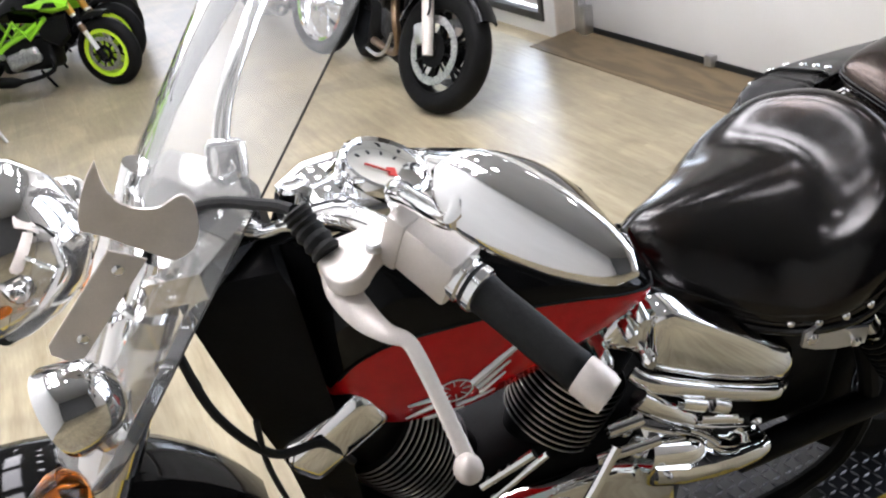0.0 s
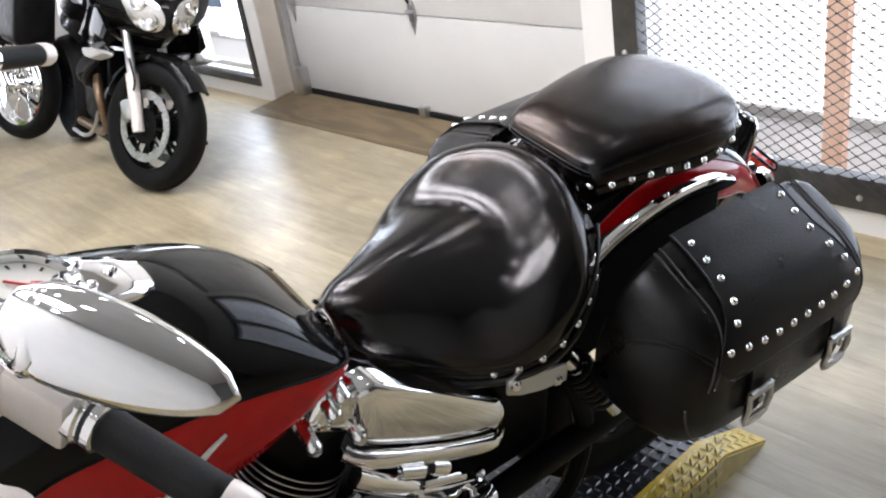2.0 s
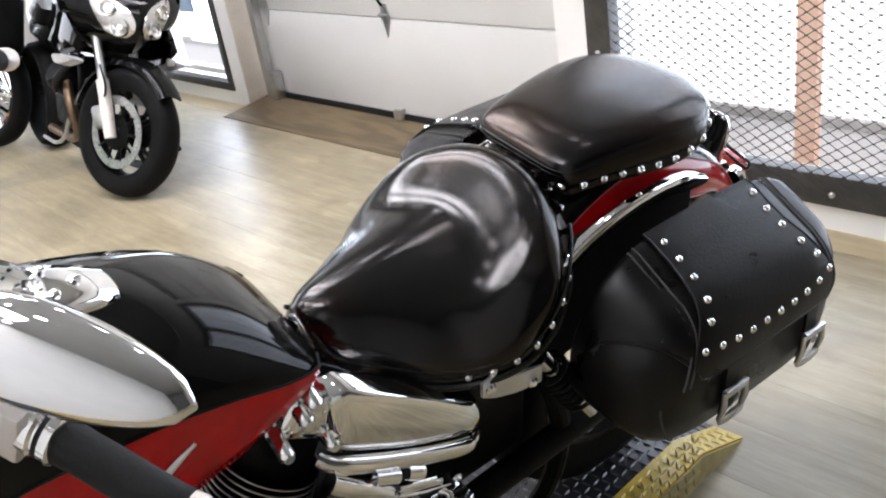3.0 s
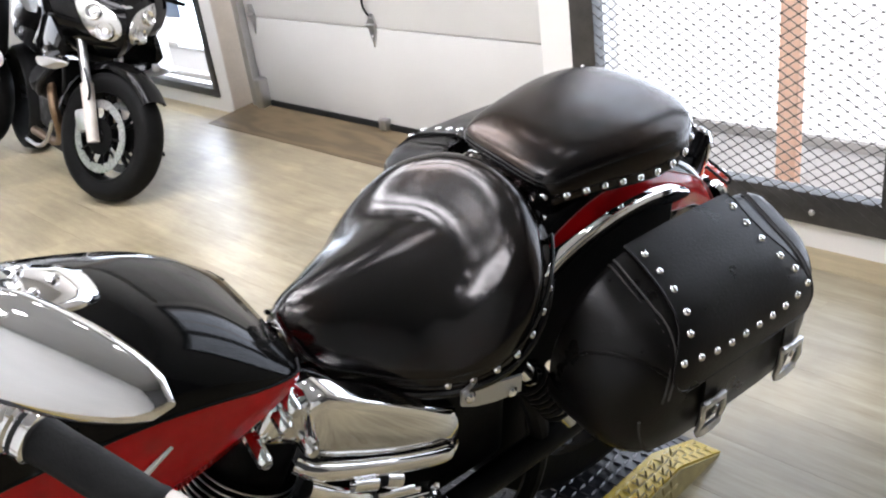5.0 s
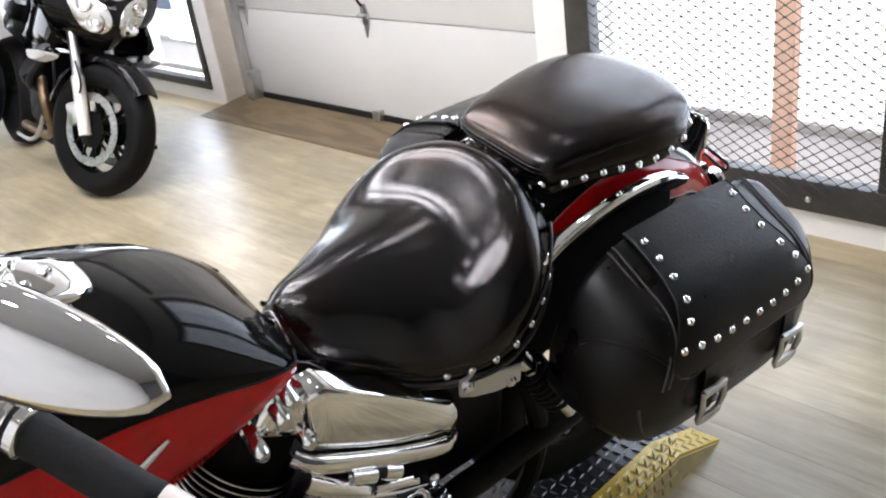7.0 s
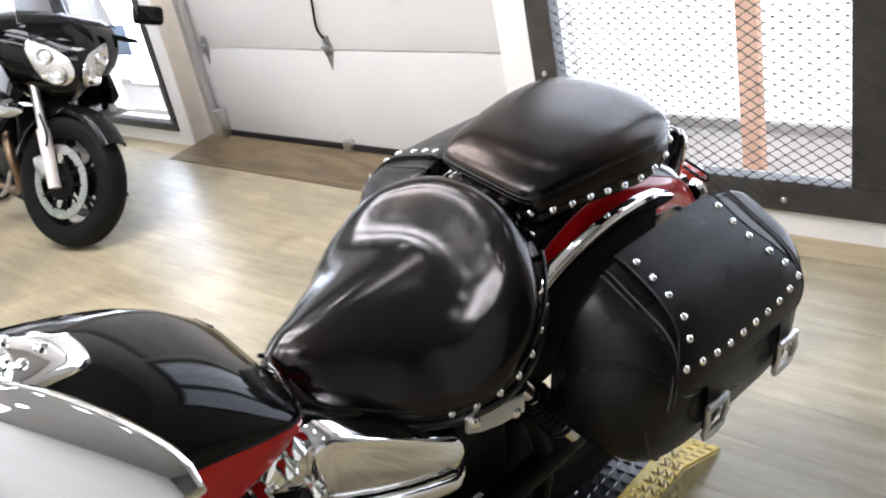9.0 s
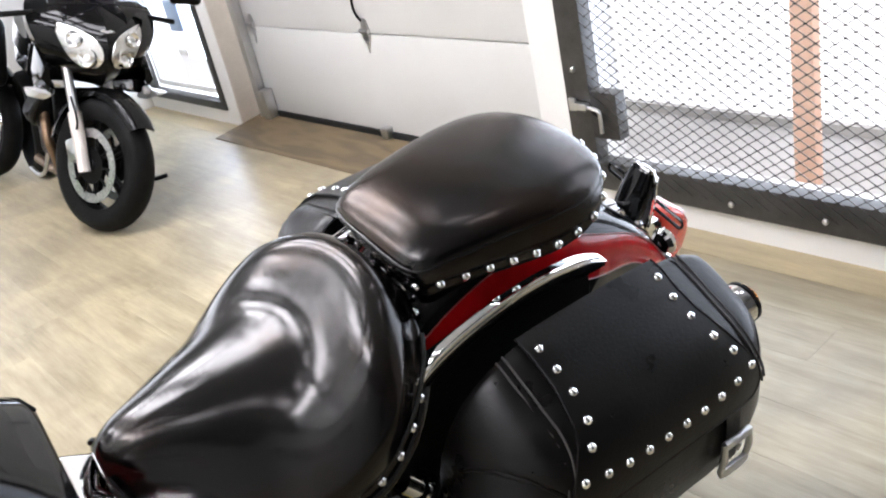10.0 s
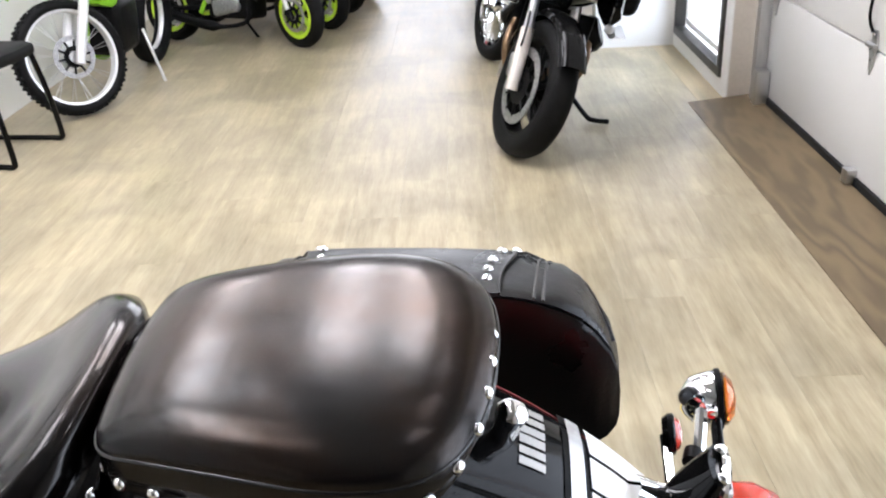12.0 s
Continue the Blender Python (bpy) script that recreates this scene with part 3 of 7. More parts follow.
# ---- the cruiser motorcycle: x to its rear, y to its right, z up ----
bike = thing("motorcycle", pose(0.8795, 1.6713, 0.0716, 13.22, -0.85, -7.56), "red and black cruiser motorcycle with studded leather seat and saddlebags", "motorcycle")

STUD_PROFILE = [(0.0066, 0.0), (0.0068, 0.0014), (0.0056, 0.0040), (0.0033, 0.0056), (0.0, 0.0061)]


def studs(places, parent):
    """Chrome dome studs at (point, outward direction)."""
    first = None
    for p, d in places:
        m = along(p, Vector(p) + Vector(d))
        if first is None:
            first = part("stud", lathe(STUD_PROFILE, 12), CHROME, parent, sharp=60)
            first.matrix_basis = m
        else:
            share("stud", first.data, parent, m)


def cushion(half, centre, top, round_from, drop, side, sway=0.0, per=7):
    """A padded seat, mirrored in y. half: rows (x, half width, lower edge) from the nose to the rear; top gives the
    upper surface, which rolls down by drop towards its edge; side(x) is how far the padding swells past its skirt,
    and sway how far it leans over to one side."""
    line = spline([Vector((x, -w, z)) for x, w, z in half], per)
    pts = line + [Vector((p.x, -p.y, p.z)) for p in reversed(line[1:-1])]
    rings = []
    for r in (0.02, 0.1, 0.18, 0.26, 0.34, 0.42, 0.5, 0.57, 0.63, 0.69, 0.74, 0.79, 0.84, 0.88, 0.92, 0.95, 0.975, 0.99, 1.0):
        t = max(0.0, (r - round_from) / (1 - round_from))
        ring = []
        for p in pts:
            k = r * (1 + side(p.x))
            x, y = centre + (p.x - centre) * k, p.y * k
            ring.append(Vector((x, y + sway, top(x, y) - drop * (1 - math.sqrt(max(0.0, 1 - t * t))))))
        rings.append(ring)
    last = rings[-1]
    for t, bulge, out in ((0.12, 1.05, 1), (0.3, 1.0, 1), (0.48, 0.9, 1), (0.6, 0.6, 0.998), (0.68, 0.4, 0.99), (0.72, 0.1, 0.99), (0.78, 0.0, 0.998), (1.0, 0.0, 1), (1.02, 0.0, 0.95)):
        ring = []
        for p, e in zip(pts, last):
            k = out * (1 + side(p.x) * bulge)
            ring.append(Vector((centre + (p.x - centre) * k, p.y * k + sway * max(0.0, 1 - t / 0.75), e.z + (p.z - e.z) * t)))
        rings.append(ring)
    return loft(rings), pts


def soft_step(x, a, b):
    t = max(0.0, min(1.0, (x - a) / (b - a)))
    return t * t * (3 - 2 * t)


def stud_line(line, spacing, start, up=0.0, lean=0.1):
    """Places for studs along a closed line of points, facing out from its middle."""
    mid = sum(line, Vector()) / len(line)
    places, dist = [], start
    for p, q in zip(line, line[1:]):
        step = (q - p).length
        while dist <= step and step > 1e-6:
            c = p + (q - p) * (dist / step)
            n = Vector((q.y - p.y, p.x - q.x, 0)).normalized()
            if n.dot(c - mid) < 0:
                n = -n
            n = (n + Vector((0, 0, lean))).normalized()
            places.append((c + Vector((0, 0, up)), n))
            dist += spacing
        dist -= step
    return places


# rider's seat: a dished bucket with a raised rear rim
SEAT = [(-0.022, 0.0, 0.722), (-0.020, 0.04, 0.705), (-0.004, 0.068, 0.676), (0.04, 0.098, 0.655), (0.10, 0.142, 0.640), (0.144, 0.170, 0.638), (0.173, 0.190, 0.647), (0.207, 0.202, 0.655), (0.244, 0.205, 0.666), (0.278, 0.200, 0.684), (0.306, 0.190, 0.705), (0.332, 0.174, 0.729), (0.356, 0.151, 0.750), (0.371, 0.128, 0.772), (0.382, 0.098, 0.791), (0.388, 0.055, 0.808), (0.390, 0.0, 0.814)]
SEAT_BASE = [(-0.03, 0.764), (0.03, 0.772), (0.08, 0.778), (0.14, 0.784), (0.20, 0.790), (0.26, 0.798), (0.33, 0.808), (0.40, 0.812)]
SEAT_DROP = [(-0.03, 0.05), (0.06, 0.075), (0.15, 0.092), (0.25, 0.086), (0.32, 0.06), (0.40, 0.03)]


def seat_top(x, y):
    w = lerp([(r[0], r[1]) for r in SEAT], max(-0.015, min(0.372, x)))
    v = min(1.25, abs(y) / max(w, 0.05))
    u = math.hypot(max(0.0, x - 0.16) / 0.225, y / 0.215)
    rim = 0.052 * soft_step(u, 0.36, 0.97) * soft_step(x, 0.13, 0.30)
    return lerp(SEAT_BASE, x) + rim - lerp(SEAT_DROP, x) * v ** 2.1


seat_bm, seat_pts = cushion(SEAT, 0.20, seat_top, 0.74, 0.022, lambda x: 0.02 - 0.115 * soft_step(x, 0.26, 0.37))
seat = part("rider_seat", seat_bm, LEATHER, bike, "worn black leather bucket seat", sharp=70)
side_pts = [p for p in seat_pts if p.x < 0.37]
for sgn in (-1, 1):
    part("seat_piping", tube([Vector((0.20 + (p.x - 0.20) * 1.004, p.y * 1.006, p.z + 0.027)) for p in side_pts if p.y * sgn > 0.03], 0.0036, 8), PIPING, seat, "black leather piping")
    part("seat_hem", tube([Vector((0.20 + (p.x - 0.20) * 1.0, p.y * 1.002, p.z - 0.004)) for p in side_pts if p.y * sgn > 0.03], 0.0075, 10), PIPING, seat, "rolled leather hem")
studs([(p, n) for p, n in stud_line([p for p in seat_pts if p.x > 0.141], 0.0372, 0.002, 0.011) if p.x > 0.13], seat)

# passenger pad: a padded block on a studded skirt that wraps the fender
PAD = [(0.392, 0.0, 0.828), (0.394, 0.06, 0.820), (0.402, 0.092, 0.812), (0.423, 0.106, 0.818), (0.456, 0.114, 0.818), (0.492, 0.121, 0.817), (0.527, 0.127, 0.814), (0.564, 0.133, 0.812), (0.601, 0.137, 0.812), (0.641, 0.136, 0.817), (0.676, 0.127, 0.826), (0.705, 0.105, 0.840), (0.723, 0.072, 0.852), (0.731, 0.034, 0.860), (0.732, 0.0, 0.861)]
PAD_TOP = [(0.38, 0.872), (0.44, 0.886), (0.50, 0.893), (0.58, 0.897), (0.66, 0.896), (0.74, 0.890)]
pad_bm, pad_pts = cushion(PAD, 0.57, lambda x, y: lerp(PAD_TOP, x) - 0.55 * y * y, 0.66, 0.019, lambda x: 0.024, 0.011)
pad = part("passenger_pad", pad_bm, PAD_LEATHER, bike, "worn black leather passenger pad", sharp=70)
for lower, r in ((0.004, 0.0022), (0.011, 0.0016)):
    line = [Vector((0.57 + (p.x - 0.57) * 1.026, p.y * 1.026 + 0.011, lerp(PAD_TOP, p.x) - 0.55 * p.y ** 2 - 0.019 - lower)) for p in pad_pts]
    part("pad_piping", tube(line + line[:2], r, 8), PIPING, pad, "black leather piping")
studs([(p, n) for p, n in stud_line(pad_pts + pad_pts[:1], 0.0348, 0.016, 0.011) if not (p.x < 0.41 and abs(p.y) < 0.08)], pad)

PLACE[bike.name] = pose(0.50, 0, 0, 0, 0, 2.5) @ Matrix.Translation((-0.517, -0.012, -0.020)) @ pose(0, 0, 0, 0, -3.2, 0) @ Matrix.Diagonal((1.006, 0.853, 1.086, 1))
# rear fender
FENDER = [(0.34, 0.655), (0.42, 0.715), (0.52, 0.750), (0.62, 0.754), (0.70, 0.732), (0.76, 0.702), (0.84, 0.648), (0.91, 0.575), (0.97, 0.48), (1.0, 0.38)]
TAPER = [(0.3, 1.0), (0.74, 1.0), (0.80, 0.96), (0.88, 0.80), (1.0, 0.62)]
DEPTH = [(0.3, 1.0), (0.74, 1.0), (0.82, 0.85), (0.9, 0.55), (1.0, 0.4)]
path = spline([(x, 0, z) for x, z in FENDER], 5)
rings = []
SEC = [(-0.118, -0.26), (-0.125, -0.15), (-0.128, -0.085), (-0.124, -0.052), (-0.112, -0.022), (-0.09, -0.007), (-0.05, -0.001), (0, 0), (0.05, -0.001), (0.09, -0.007), (0.112, -0.022), (0.124, -0.052), (0.128, -0.085), (0.125, -0.15), (0.118, -0.26)]
for i, p in enumerate(path):
    d = (path[min(i + 1, len(path) - 1)] - path[max(i - 1, 0)]).normalized()
    nrm = Vector((-d.z, 0, d.x))
    ky, kh = lerp(TAPER, p.x), lerp(DEPTH, p.x)
    outer = [p + Vector((0, y * ky, 0)) + nrm * h * kh for y, h in SEC]
    inner = [p + Vector((0, y * 0.97 * ky, 0)) + nrm * (h * kh - 0.004) for y, h in reversed(SEC)]
    rings.append(outer + inner)
mats = [0, 0, 1, 1, 0, 0, 0, 0, 0, 0, 1, 1, 0, 0] + [0] * 16
part("rear_fender", loft(rings, mats=mats), [PAINT_BLACK, PAINT_RED], bike, "glossy black rear fender with dark red side bands", sharp=50)


for s in (-1, 1):
    for y0, h0 in ((0.1135, -0.0215), (0.1285, -0.086)):
        line = []
        for i, p in enumerate(path):
            d = (path[min(i + 1, len(path) - 1)] - path[max(i - 1, 0)]).normalized()
            line.append(p + Vector((0, s * y0 * lerp(TAPER, p.x), 0)) + Vector((-d.z, 0, d.x)) * h0 * lerp(DEPTH, p.x))
        part("pinstripe", tube(line[4:], 0.0011, 5), PIN_RED, bike, "thin pink pinstripe")


def on_fender(x, y, lift_by=0.001):
    z = lerp(FENDER, x)
    s = (lerp(FENDER, x + 0.005) - lerp(FENDER, x - 0.005)) / 0.01
    n = Vector((-s, 0, 1)).normalized()
    h = 0.0
    for (y0, h0), (y1, h1) in zip(SEC[7:], SEC[8:]):
        if y0 <= abs(y) <= y1:
            h = h0 + (h1 - h0) * (abs(y) - y0) / (y1 - y0)
    return Vector((x, y, z)) + n * (h + lift_by)


def decal(x0, x1, y0, y1, lift_by=0.0012, n=4):
    """A thin sheet that follows the fender between the two stations."""
    bm = bmesh.new()
    grid = [[bm.verts.new(on_fender(x0 + (x1 - x0) * i / n, y0 + (y1 - y0) * j / n, lift_by)) for j in range(n + 1)] for i in range(n + 1)]
    for i in range(n):
        for j in range(n):
            bm.faces.new((grid[i][j], grid[i + 1][j], grid[i + 1][j + 1], grid[i][j + 1]))
    return bm


for k, width in enumerate((0.0105, 0.0105, 0.012, 0.0105, 0.0105, 0.0105)):
    y = -0.012 + 0.0150 * k
    part("lettering_bar", decal(0.806, 0.829, y, y + width, 0.0015, 2), LETTER, bike, "silver bar of lettering")
part("emblem_border", decal(0.846, 0.868, -0.052, 0.098, 0.0014), BLACK_METAL, bike, "black emblem border")
part("emblem_band", decal(0.851, 0.864, -0.046, 0.092, 0.0026), BRUSHED, bike, "grey emblem band")
for k in range(3):
    part("emblem_stripe", decal(0.870, 0.950, -0.048 + 0.049 * k, -0.048 + 0.049 * k + 0.044, 0.002), WHITE_PAINT, bike, "white emblem stripe")

# chrome fender struts
for s in (-1, 1):
    pts = spline([(0.30, s * 0.150, 0.56), (0.36, s * 0.158, 0.655), (0.42, s * 0.163, 0.70), (0.52, s * 0.165, 0.718), (0.62, s * 0.165, 0.712), (0.715, s * 0.163, 0.684)], 6)
    rings = []
    for i, p in enumerate(pts):
        d = (pts[min(i + 1, len(pts) - 1)] - pts[max(i - 1, 0)]).normalized()
        u = Vector((-d.z, 0, d.x))
        h = 0.009 + 0.003 * max(0.0, min(1.0, (i - 16) / 12)) - 0.008 * max(0.0, (i - 27) / 3)
        rings.append([p + u * a + Vector((0, s * b, 0)) for a, b in ((h, -0.010), (h, 0.008), (h * 0.5, 0.012), (-h, 0.012), (-h * 1.3, 0.006), (-h * 1.3, -0.010))])
    strut = part("fender_strut", loft(rings, mats=[0, 0, 1, 1, 1, 1]), [CHROME, PAINT_BLACK], bike, "chrome-topped black fender strut", sharp=50)
    part("rounded_edge", tube([r[1] + Vector((0, -s * 0.002, -0.001)) for r in rings[:-1]], [0.0015] * 4 + [0.0032] * (len(rings) - 5), 8), CHROME, strut)
    part("strut_plate", loft([[Vector((x, s * y, z)) for y in (0.135, 0.152)] + [Vector((x, s * y, z2)) for y in (0.152, 0.135)] for x, z, z2 in ((0.32, 0.60, 0.5), (0.42, 0.70, 0.5), (0.55, 0.71, 0.56), (0.70, 0.675, 0.62))]), BLACK_METAL, bike, "black support plate")


# saddlebags
PLACE.pop(bike.name)
BAG_SEC = [(0.0, 0.94), (0.03, 0.985), (0.09, 0.975), (0.27, 0.925), (0.45, 0.875), (0.65, 0.825), (0.78, 0.765), (0.875, 0.68), (0.93, 0.58), (0.97, 0.42), (0.985, 0.25), (0.955, 0.11), (0.87, 0.03), (0.68, 0.0), (0.30, 0.0), (0.0, 0.03)]
BAG = [(0.338, -0.262, 0.600, 0.535), (0.343, -0.288, 0.632, 0.515), (0.355, -0.315, 0.664, 0.492), (0.375, -0.337, 0.694, 0.474), (0.40, -0.351, 0.718, 0.462), (0.43, -0.360, 0.738, 0.454), (0.465, -0.364, 0.752, 0.450), (0.52, -0.366, 0.756, 0.448), (0.60, -0.366, 0.757, 0.448), (0.68, -0.366, 0.755, 0.450), (0.73, -0.364, 0.751, 0.453), (0.765, -0.358, 0.742, 0.459), (0.80, -0.344, 0.724, 0.470), (0.825, -0.325, 0.700, 0.484), (0.843, -0.300, 0.668, 0.504), (0.853, -0.272, 0.632, 0.528), (0.856, -0.250, 0.600, 0.552)]
BAG_IN = -0.186


def bag_row(x):
    return [lerp([(r[0], r[k]) for r in BAG], x) for k in range(1, 4)]


def saddlebag(s):
    """One leather bag on the side s, with its lid, studs, straps and buckles."""

    def at(x, q, out=0.0):
        """A point of the bag at station x, q sections along the outline from the inner edge, and its outward direction."""
        yo, zt, zb = bag_row(x)
        pos = lambda k: Vector((0, BAG_IN + (yo - BAG_IN) * BAG_SEC[k][0], zb + (zt - zb) * BAG_SEC[k][1]))
        q = max(0.0, min(len(BAG_SEC) - 1.001, q))
        k = int(q)
        f = q - k
        p = pos(k).lerp(pos(k + 1), f)
        t0 = (pos(k + 1) - pos(max(0, k - 1))).normalized()
        t1 = (pos(min(len(BAG_SEC) - 1, k + 2)) - pos(k)).normalized()
        d = t0.lerp(t1, f).normalized()
        n = Vector((0, -d.z, d.y))
        if n.dot(p - Vector((0, -0.27, 0.58))) < 0:
            n = -n
        p = p + n * out
        return Vector((x, -s * p.y, p.z)), Vector((0, -s * n.y, n.z))

    rings = []
    for x in [r[0] for r in BAG]:
        rings.append([at(x, k)[0] for k in range(len(BAG_SEC) - 1)] + [at(x, len(BAG_SEC) - 1.002)[0]])
    bag = part("saddlebag", loft(rings), BAG_LEATHER, bike, "black leather saddlebag", sharp=60)

    def sheet(rows, out, thick, n=12):
        """A leather sheet; rows of (q, x0, x1) from the inner edge outwards."""
        top, bot = [], []
        for q, x0, x1 in rows:
            top.append([at(x0 + (x1 - x0) * k / n, q, out + thick)[0] for k in range(n + 1)])
            bot.append([at(x0 + (x1 - x0) * k / n, q, out)[0] for k in range(n, -1, -1)])
        return loft([a + b for a, b in zip(top, bot)])

    def lid_edge(x):
        """How far down the outline the lid reaches."""
        return lerp([(0.33, 2.6), (0.36, 4.2), (0.40, 6.3), (0.43, 7.8), (0.455, 8.5), (0.48, 8.6), (0.60, 8.5), (0.74, 8.6), (0.76, 8.2), (0.80, 6.3), (0.83, 4.2), (0.85, 2.6)], x)

    lid = []
    for x, puff in ((0.342, 0.0), (0.348, 0.004), (0.360, 0.009), (0.380, 0.013), (0.402, 0.014), (0.425, 0.011), (0.440, 0.006), (0.450, 0.003), (0.458, 0.004), (0.47, 0.005), (0.54, 0.005), (0.62, 0.005), (0.70, 0.005), (0.745, 0.005), (0.756, 0.003), (0.766, 0.005), (0.785, 0.011), (0.808, 0.013), (0.828, 0.010), (0.842, 0.005), (0.850, 0.0)):
        edge = lid_edge(x)
        qs = [1.2 + (edge - 1.2) * k / 16 for k in range(17)]
        outer = [at(x, q, 0.0025 + puff * math.sin(math.pi * min(1.0, max(0.0, (q - 1.0) / (edge - 0.7)))) ** 0.5)[0] for q in qs]
        lid.append(outer + [at(x, q, -0.004)[0] for q in reversed(qs)])
    cover = part("lid", loft(lid), BAG_LEATHER, bag, "leather lid with padded ends", sharp=60)
    for x0, x1 in ((0.346, 0.47), (0.735, 0.846)):
        line = [at(x0 + (x1 - x0) * k / 14, lid_edge(x0 + (x1 - x0) * k / 14) - 0.05, 0.0045)[0] for k in range(15)]
        part("lid_hem", tube(line, 0.0036, 8), BAG_LEATHER, cover, "rolled leather hem")
    flap_rows = [(1.15, 0.474, 0.719), (2.0, 0.473, 0.718), (3.0, 0.474, 0.717), (4.0, 0.473, 0.720), (5.0, 0.465, 0.729), (5.8, 0.455, 0.740), (6.5, 0.441, 0.753), (7.2, 0.428, 0.766), (7.7, 0.425, 0.770), (8.05, 0.428, 0.767), (8.3, 0.437, 0.759), (8.42, 0.450, 0.747)]
    flap = part("flap", sheet(flap_rows, 0.0075, 0.0045), BAG_LEATHER, bag, "studded leather flap", sharp=60)
    part("flap_hem", tube([at(x0, q, 0.0115)[0] for q, x0, x1 in flap_rows] + [at(0.46 + 0.028 * k, 8.44, 0.0115)[0] for k in range(11)] + [at(x1, q, 0.0115)[0] for q, x0, x1 in reversed(flap_rows)], 0.0019, 6), BAG_LEATHER, flap)
    for x0, bow in ((0.447, 1), (0.437, 1), (0.757, -1), (0.767, -1)):
        part("stitched_seam", tube([at(x0 - bow * 0.03 * max(0.0, (q - 5.0) / 3.6) ** 1.6, q, 0.0075)[0] for q in [1.3 + 0.45 * k for k in range(17)]], 0.0019, 6), STITCH, bag)
    part("front_seam", tube([at(0.380 + 0.05 * (k / 12) ** 2, 9.2 + 2.9 * k / 12, 0.002)[0] for k in range(13)], 0.0022, 6), STITCH, bag)
    places = []
    for k in range(5):
        q = (2.3, 3.25, 4.2, 5.2, 6.1)[k]
        places.append(at((0.489, 0.491, 0.490, 0.482, 0.469)[k], q, 0.011))
        places.append(at((0.703, 0.701, 0.703, 0.711, 0.727)[k], q, 0.011))
    for k in range(10):
        places.append(at(0.444 + 0.034 * k, 7.45 - 0.45 * abs(k / 4.5 - 1) ** 3 + 0.1, 0.011))
    studs(places, flap)
    for x in (0.507, 0.707):
        strap = part("strap", sheet([(q, x - 0.015, x + 0.015) for q in (8.3, 8.8, 9.3, 9.8, 10.2, 10.5)], 0.004, 0.005, 4), BAG_LEATHER, bag, "leather strap")
        p, n = at(x, 9.86, 0.014)
        bm = bmesh.new()
        pts = [(-0.026, -0.030), (0.026, -0.030), (0.025, 0.030), (-0.025, 0.030)]
        for a, b in zip(pts, pts[1:] + pts[:1]):
            tube([(a[0], a[1], 0.0), ((a[0] + b[0]) / 2, (a[1] + b[1]) / 2, 0.004), (b[0], b[1], 0.0)], [0.0045, 0.0055, 0.0045], 8, bm=bm)
        slab([(-0.029, -0.036), (-0.012, -0.042), (0.012, -0.042), (0.029, -0.036), (0.027, -0.022), (-0.027, -0.022)], 0.007, 0.002, bm, Matrix.Translation((0, 0, -0.001)))
        slab([(-0.027, 0.020), (0.027, 0.020), (0.026, 0.034), (-0.026, 0.034)], 0.007, 0.002, bm, Matrix.Translation((0, 0, -0.001)))
        tube([(0.0, 0.022, 0.007), (0.0, 0.005, 0.004)], 0.003, 6, bm=bm)
        face = Matrix(((1, 0, 0, 0), (0, 0, s, 0), (0, 1, 0, 0), (0, 0, 0, 1)))
        part("buckle", bm, BRUSHED, strap, "worn chrome roller buckle", Matrix.Translation(p) @ face)
    return bag


saddlebag(-1)
saddlebag(1).matrix_basis = Matrix.Translation((0, 0.20, 0.75)) @ pose(0, 0.018, 0.014, 3, 0, 0) @ Matrix.Translation((0, -0.20, -0.75))

PLACE[bike.name] = Matrix.Translation((0.058, 0.052, -0.097)) @ pose(0, 0, 0, 0, -3.2, 0) @ Matrix.Diagonal((1.016, 0.855, 1.099, 1))

# tail: plate bracket, lamp, reflectors, indicators
cowl = []
for t in range(9):
    k = t / 8
    w = 0.03 + 0.008 * math.sin(math.pi * k)
    c = Vector((0.868 + 0.045 * k, -0.015, 0.60 + 0.078 * k))
    h = 0.024 * (1 - 0.55 * k)
    cowl.append([c + Vector((-h * math.cos(a) * 0.9, w * math.sin(a), h * math.cos(a) * 0.5)) for a in (2 * math.pi * q / 16 for q in range(16))])
bracket = part("plate_bracket", loft(cowl), PAINT_BLACK, bike, "black plate bracket with chrome rim", sharp=60)
for dx, dy, dz, r in ((-0.035, -0.035, 0.008, 0.009), (-0.045, -0.01, 0.006, 0.007), (-0.04, 0.015, 0.007, 0.008), (-0.02, -0.05, -0.004, 0.011)):
    part("bracket_nut", lathe([(r, 0.0), (r, 0.008), (r * 0.6, 0.012), (0, 0.012)], 6, m=pose(0.885 + dx, -0.01 + dy, 0.612 + dz, 0, -20, 0)), PAINT_BLACK if dx < -0.03 else CHROME, bracket)
part("bracket_rim", tube(spline([(0.895, -0.052, 0.59), (0.911, -0.05, 0.645), (0.918, -0.038, 0.675), (0.92, 0.008, 0.675), (0.912, 0.02, 0.645), (0.895, 0.022, 0.59)], 4), 0.005, 8), CHROME, bracket)
part("bracket_plate", loft([[Vector((x, y, z)) for x, z in ((0.895, 0.59), (0.92, 0.671), (0.924, 0.671), (0.903, 0.59))] for y in (-0.048, -0.044, 0.014, 0.018)]), SILVER, bracket, "pale metal back plate")
